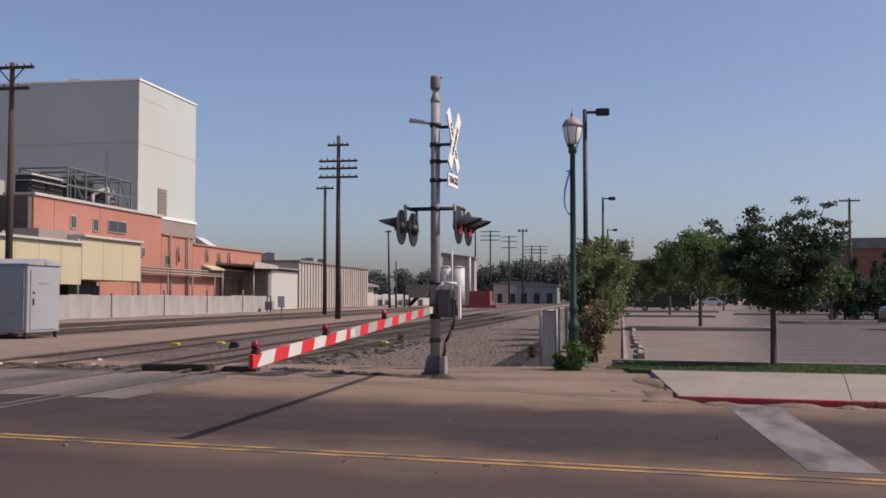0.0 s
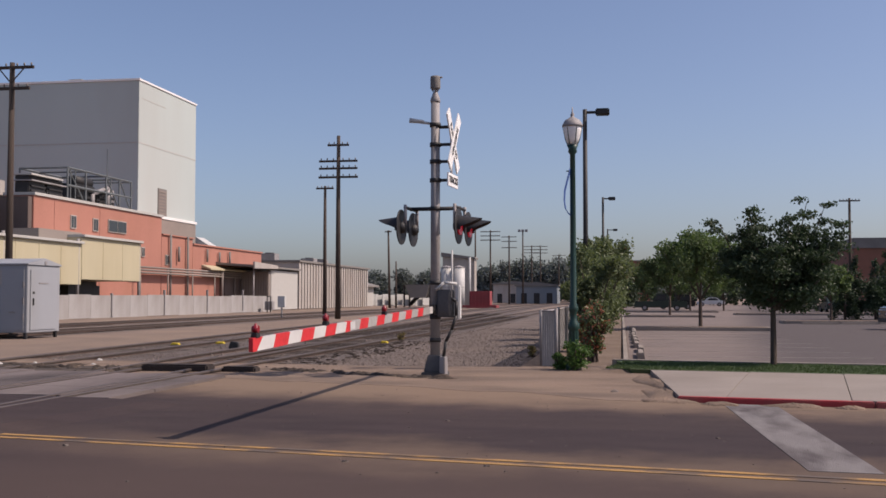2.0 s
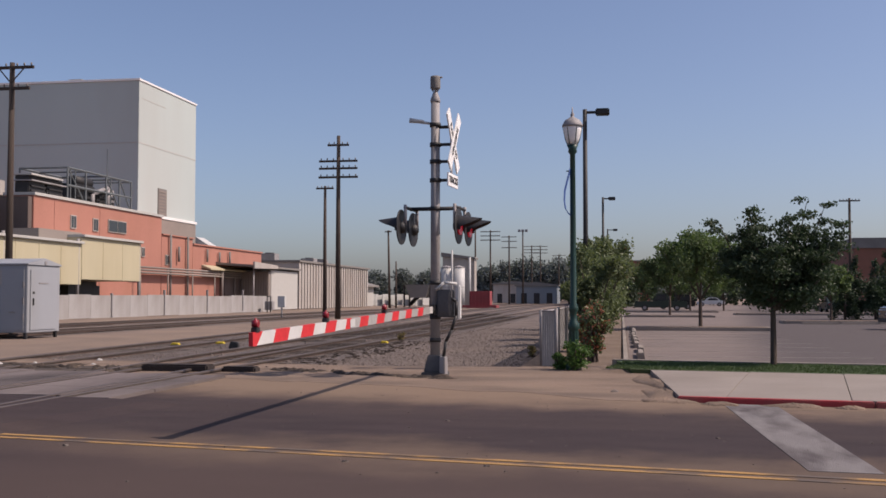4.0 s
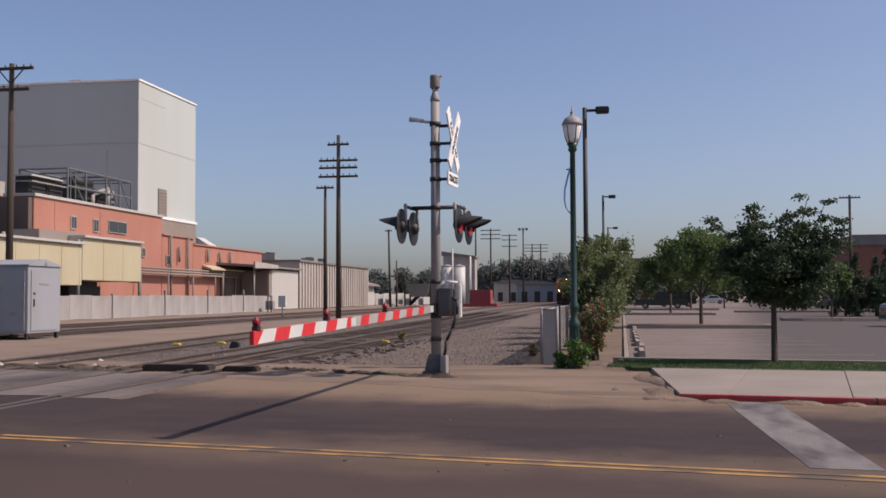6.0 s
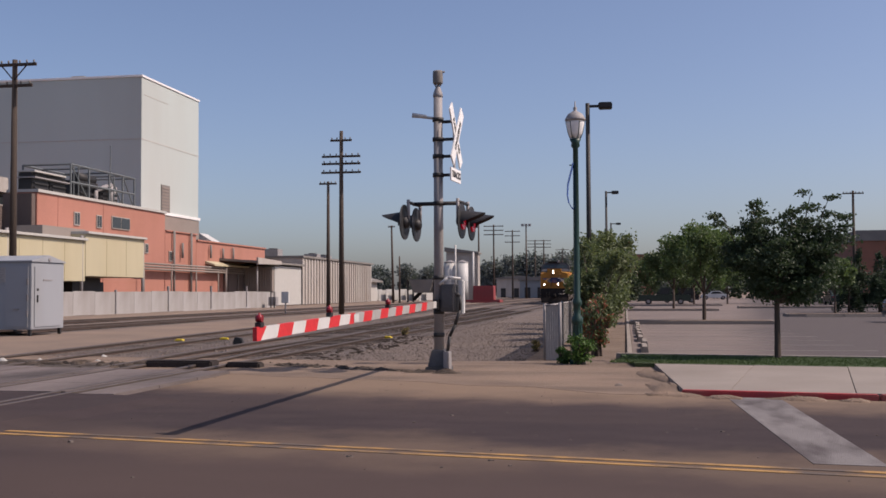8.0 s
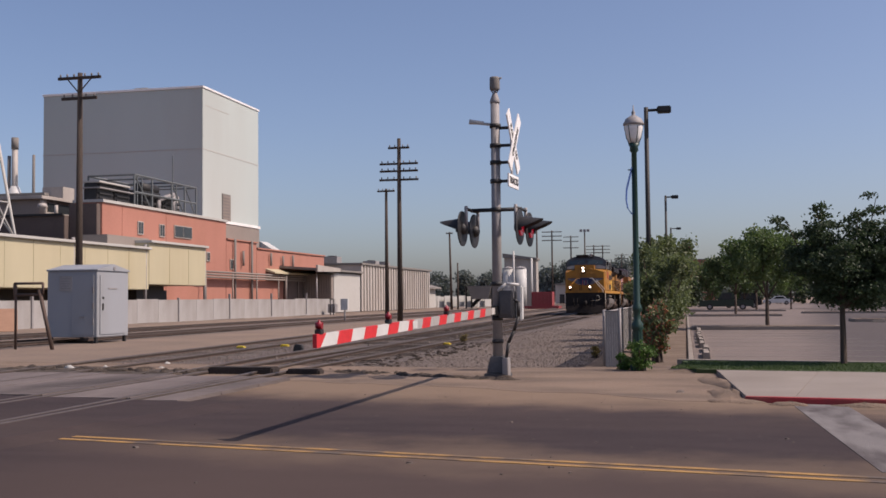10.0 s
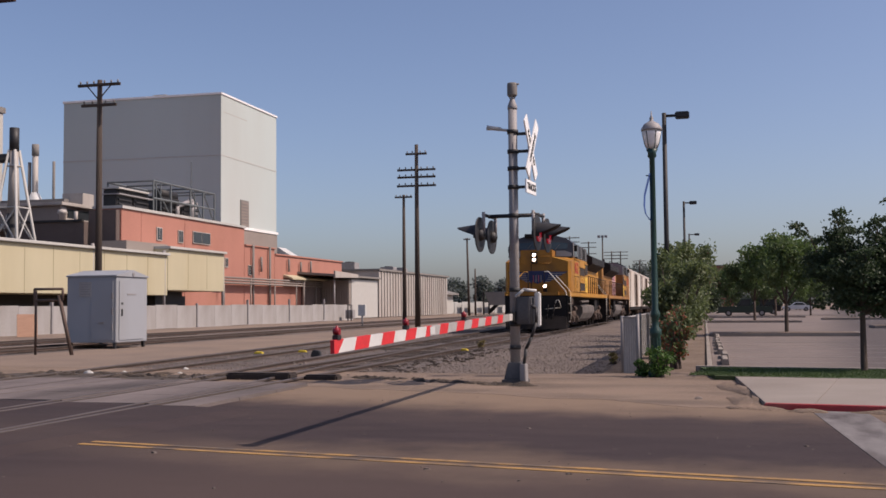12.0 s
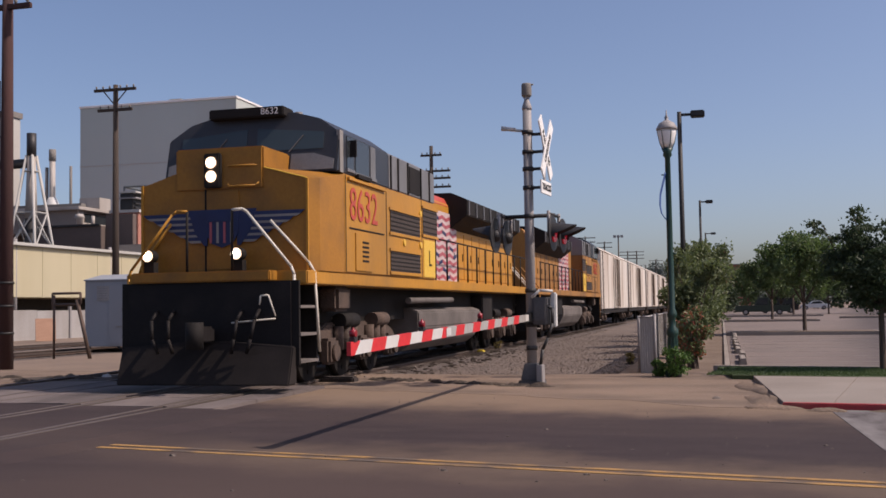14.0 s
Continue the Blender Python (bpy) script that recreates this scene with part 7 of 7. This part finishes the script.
    # tank and running gear
    t = part("fuel_tank", prism(BM(), [(-1.25, 0.5), (-1.0, 0.32), (1.0, 0.32), (1.25, 0.5), (1.45, 0.85), (1.45, 1.2), (1.2, 1.3), (-1.2, 1.3), (-1.45, 1.2), (-1.45, 0.85)], "y", 7.3, 13.6), M_TANK, c, "dusty grey fuel tank", 0.03)
    for sg in (-1, 1):
        part("air_pipe", tube(BM(), (sg * 1.42, 6.6, 1.45), (sg * 1.42, 10.4, 1.48), 0.07, seg=10), M_TANK, t)
        part("sand_box", box(BM(), sg * 1.12, 2.0, 1.25, sg * 1.5, 2.7, 1.7), M_TRUCK, c, "", 0.06)
        part("battery_box", box(BM(), sg * 1.1, 13.9, 0.9, sg * 1.45, 15.2, 1.6), M_LOCODARK, c, "", 0.03)
    wheels = bogie(c, 4.0, 3, 1.75) + bogie(c, 17.2, 3, 1.75)
    return c, wheels


M_ARTYELLOW = mat("bright_yellow", (0.70, 0.44, 0.06), (0.62, 0.38, 0.05), 2, 0.5)


def build_boxcar():
    c = thing("boxcar", "dirty white refrigerated boxcar with rust streaks", "railway car", group="boxcars")
    L = 17.4
    b = part("body", box(BM(), -1.5, 0, 1.05, 1.5, L, 4.35), M_CARWHITE, c, "", 0.03)
    part("roof", prism(BM(), [(-1.54, 4.35), (1.54, 4.35), (1.2, 4.6), (0, 4.68), (-1.2, 4.6)], "y", -0.05, L + 0.05), M_CARWHITE, c, "pale metal roof", 0.02)
    part("side_sill", box(BM(), -1.45, 0.1, 0.8, 1.45, L - 0.1, 1.06), M_LOCODARK, c)
    for sg in (-1, 1):
        for i in range(6):
            y = 0.6 + i * 3.2
            if not 6.8 < y < 10.2:
                part("rib", box(BM(), sg * 1.49, y, 1.1, sg * 1.512, y + 0.06, 4.3), M_CARWHITE, b)
        d = part("door", box(BM(), sg * 1.49, 6.9, 1.1, sg * 1.57, 10.4, 4.25), M_CARWHITE, c, "white plug door", 0.01)
        for y in (7.3, 8.4, 9.2, 10.1):
            part("door_bar", tube(BM(), (sg * 1.6, y, 1.15), (sg * 1.6, y, 4.2), 0.03, seg=6), M_TRUCK, d)
        for y in (0.12, L - 0.5):
            lad = part("ladder", tube(BM(), (sg * 1.6, y, 0.9), (sg * 1.6, y, 4.3), 0.025, seg=6), M_TRUCK, c)
            for i in range(9):
                part("rung", tube(BM(), (sg * 1.6, y, 1.0 + i * 0.38), (sg * 1.6, y + 0.4, 1.0 + i * 0.38), 0.018, seg=6), M_TRUCK, lad)
    for y in (0.0, L):
        for i in range(8):
            part("end_rib", box(BM(), -1.4, y - 0.06 if y == 0 else y, 1.3 + i * 0.38, 1.4, y if y == 0 else y + 0.06, 1.42 + i * 0.38), M_CARWHITE, c)
        part("coupler", box(BM(), -0.14, y - 0.6, 0.75, 0.14, y + 0.6, 1.0), M_TRUCK, c, "rusty coupler", 0.03)
    bogie(c, 2.3, 2, 1.75)
    bogie(c, L - 2.3, 2, 1.75)
    return c


LOCO, LOCO_WHEELS = build_loco()
LOCO_BACK = copy_thing(LOCO, pose(0, 0, 0))
LOCO_BACK["label"] = "second diesel locomotive in faded dusty yellow, coupled facing backwards"
for piece in LOCO_BACK.children_recursive:
    if piece.data and piece.data.materials[0] in (M_LOCOYELLOW, M_NOSESHADE):
        piece.material_slots[0].link = "OBJECT"
        piece.material_slots[0].material = M_LOCOFADED
CARS = [build_boxcar()]
for _ in range(4):
    CARS.append(copy_thing(CARS[0], pose(0, 0, 0)))


# ---- what moves ----
FRONT, SPEED = 15.55, 17.75


def motions():
    """The train runs in at an even pace; the gate arm sinks, swings up a little and settles."""
    def train_rows(offset, turn):
        lag = {11.0: 0.1, 11.5: 0.3, 12.0: 0.55, 12.5: 0.4, 13.0: 0.4, 13.5: 0.48}
        return [(t / 2, pose(TRACK_X, FRONT + SPEED * (14.0 - t / 2) + lag.get(t / 2, 0.0) + offset, 0.06, 0, 0, turn)) for t in range(29)]
    walk(LOCO, train_rows(0.0, 0))
    walk(LOCO_BACK, train_rows(43.3, 180))
    for i, car in enumerate(CARS):
        walk(car, train_rows(44.4 + i * 18.5, 0))
    step = 1.0 / 30
    rolling = [(w, 1) for w in LOCO_WHEELS] + [(w, -1) for w in LOCO_BACK.children if w.name.startswith("wheelset")]
    for car in CARS:
        rolling += [(w, 1) for w in car.children if w.name.startswith("wheelset")]
    for w, way in rolling:
        y = w.matrix_basis.translation.y
        walk(w, [(k * step, pose(0, y, 0.51, way * math.degrees(SPEED * k * step / 0.51) % 360)) for k in range(421)])
    # tip height over the road, seconds and metres
    sink = [(0.0, 0.745), (0.2, 0.785), (0.4, 0.825), (0.6, 0.87), (0.8, 0.93), (1.0, 0.982), (1.2, 1.002), (1.4, 0.985), (1.5, 0.972), (1.6, 0.95), (1.7, 0.925),
            (1.8, 0.908), (2.0, 0.903), (2.2, 0.909), (2.5, 0.93), (3.0, 0.988), (3.2, 0.985), (3.8, 0.955), (4.6, 0.962), (5.3, 0.955), (6.0, 0.968), (8.2, 0.965), (14.0, 0.965)]
    walk(GATE, [(t, pose(0.0, -0.2, 1.15, -math.degrees(math.asin((z - 1.15) / GATE_LENGTH)), 0, 2.8)) for t, z in sink])


motions()
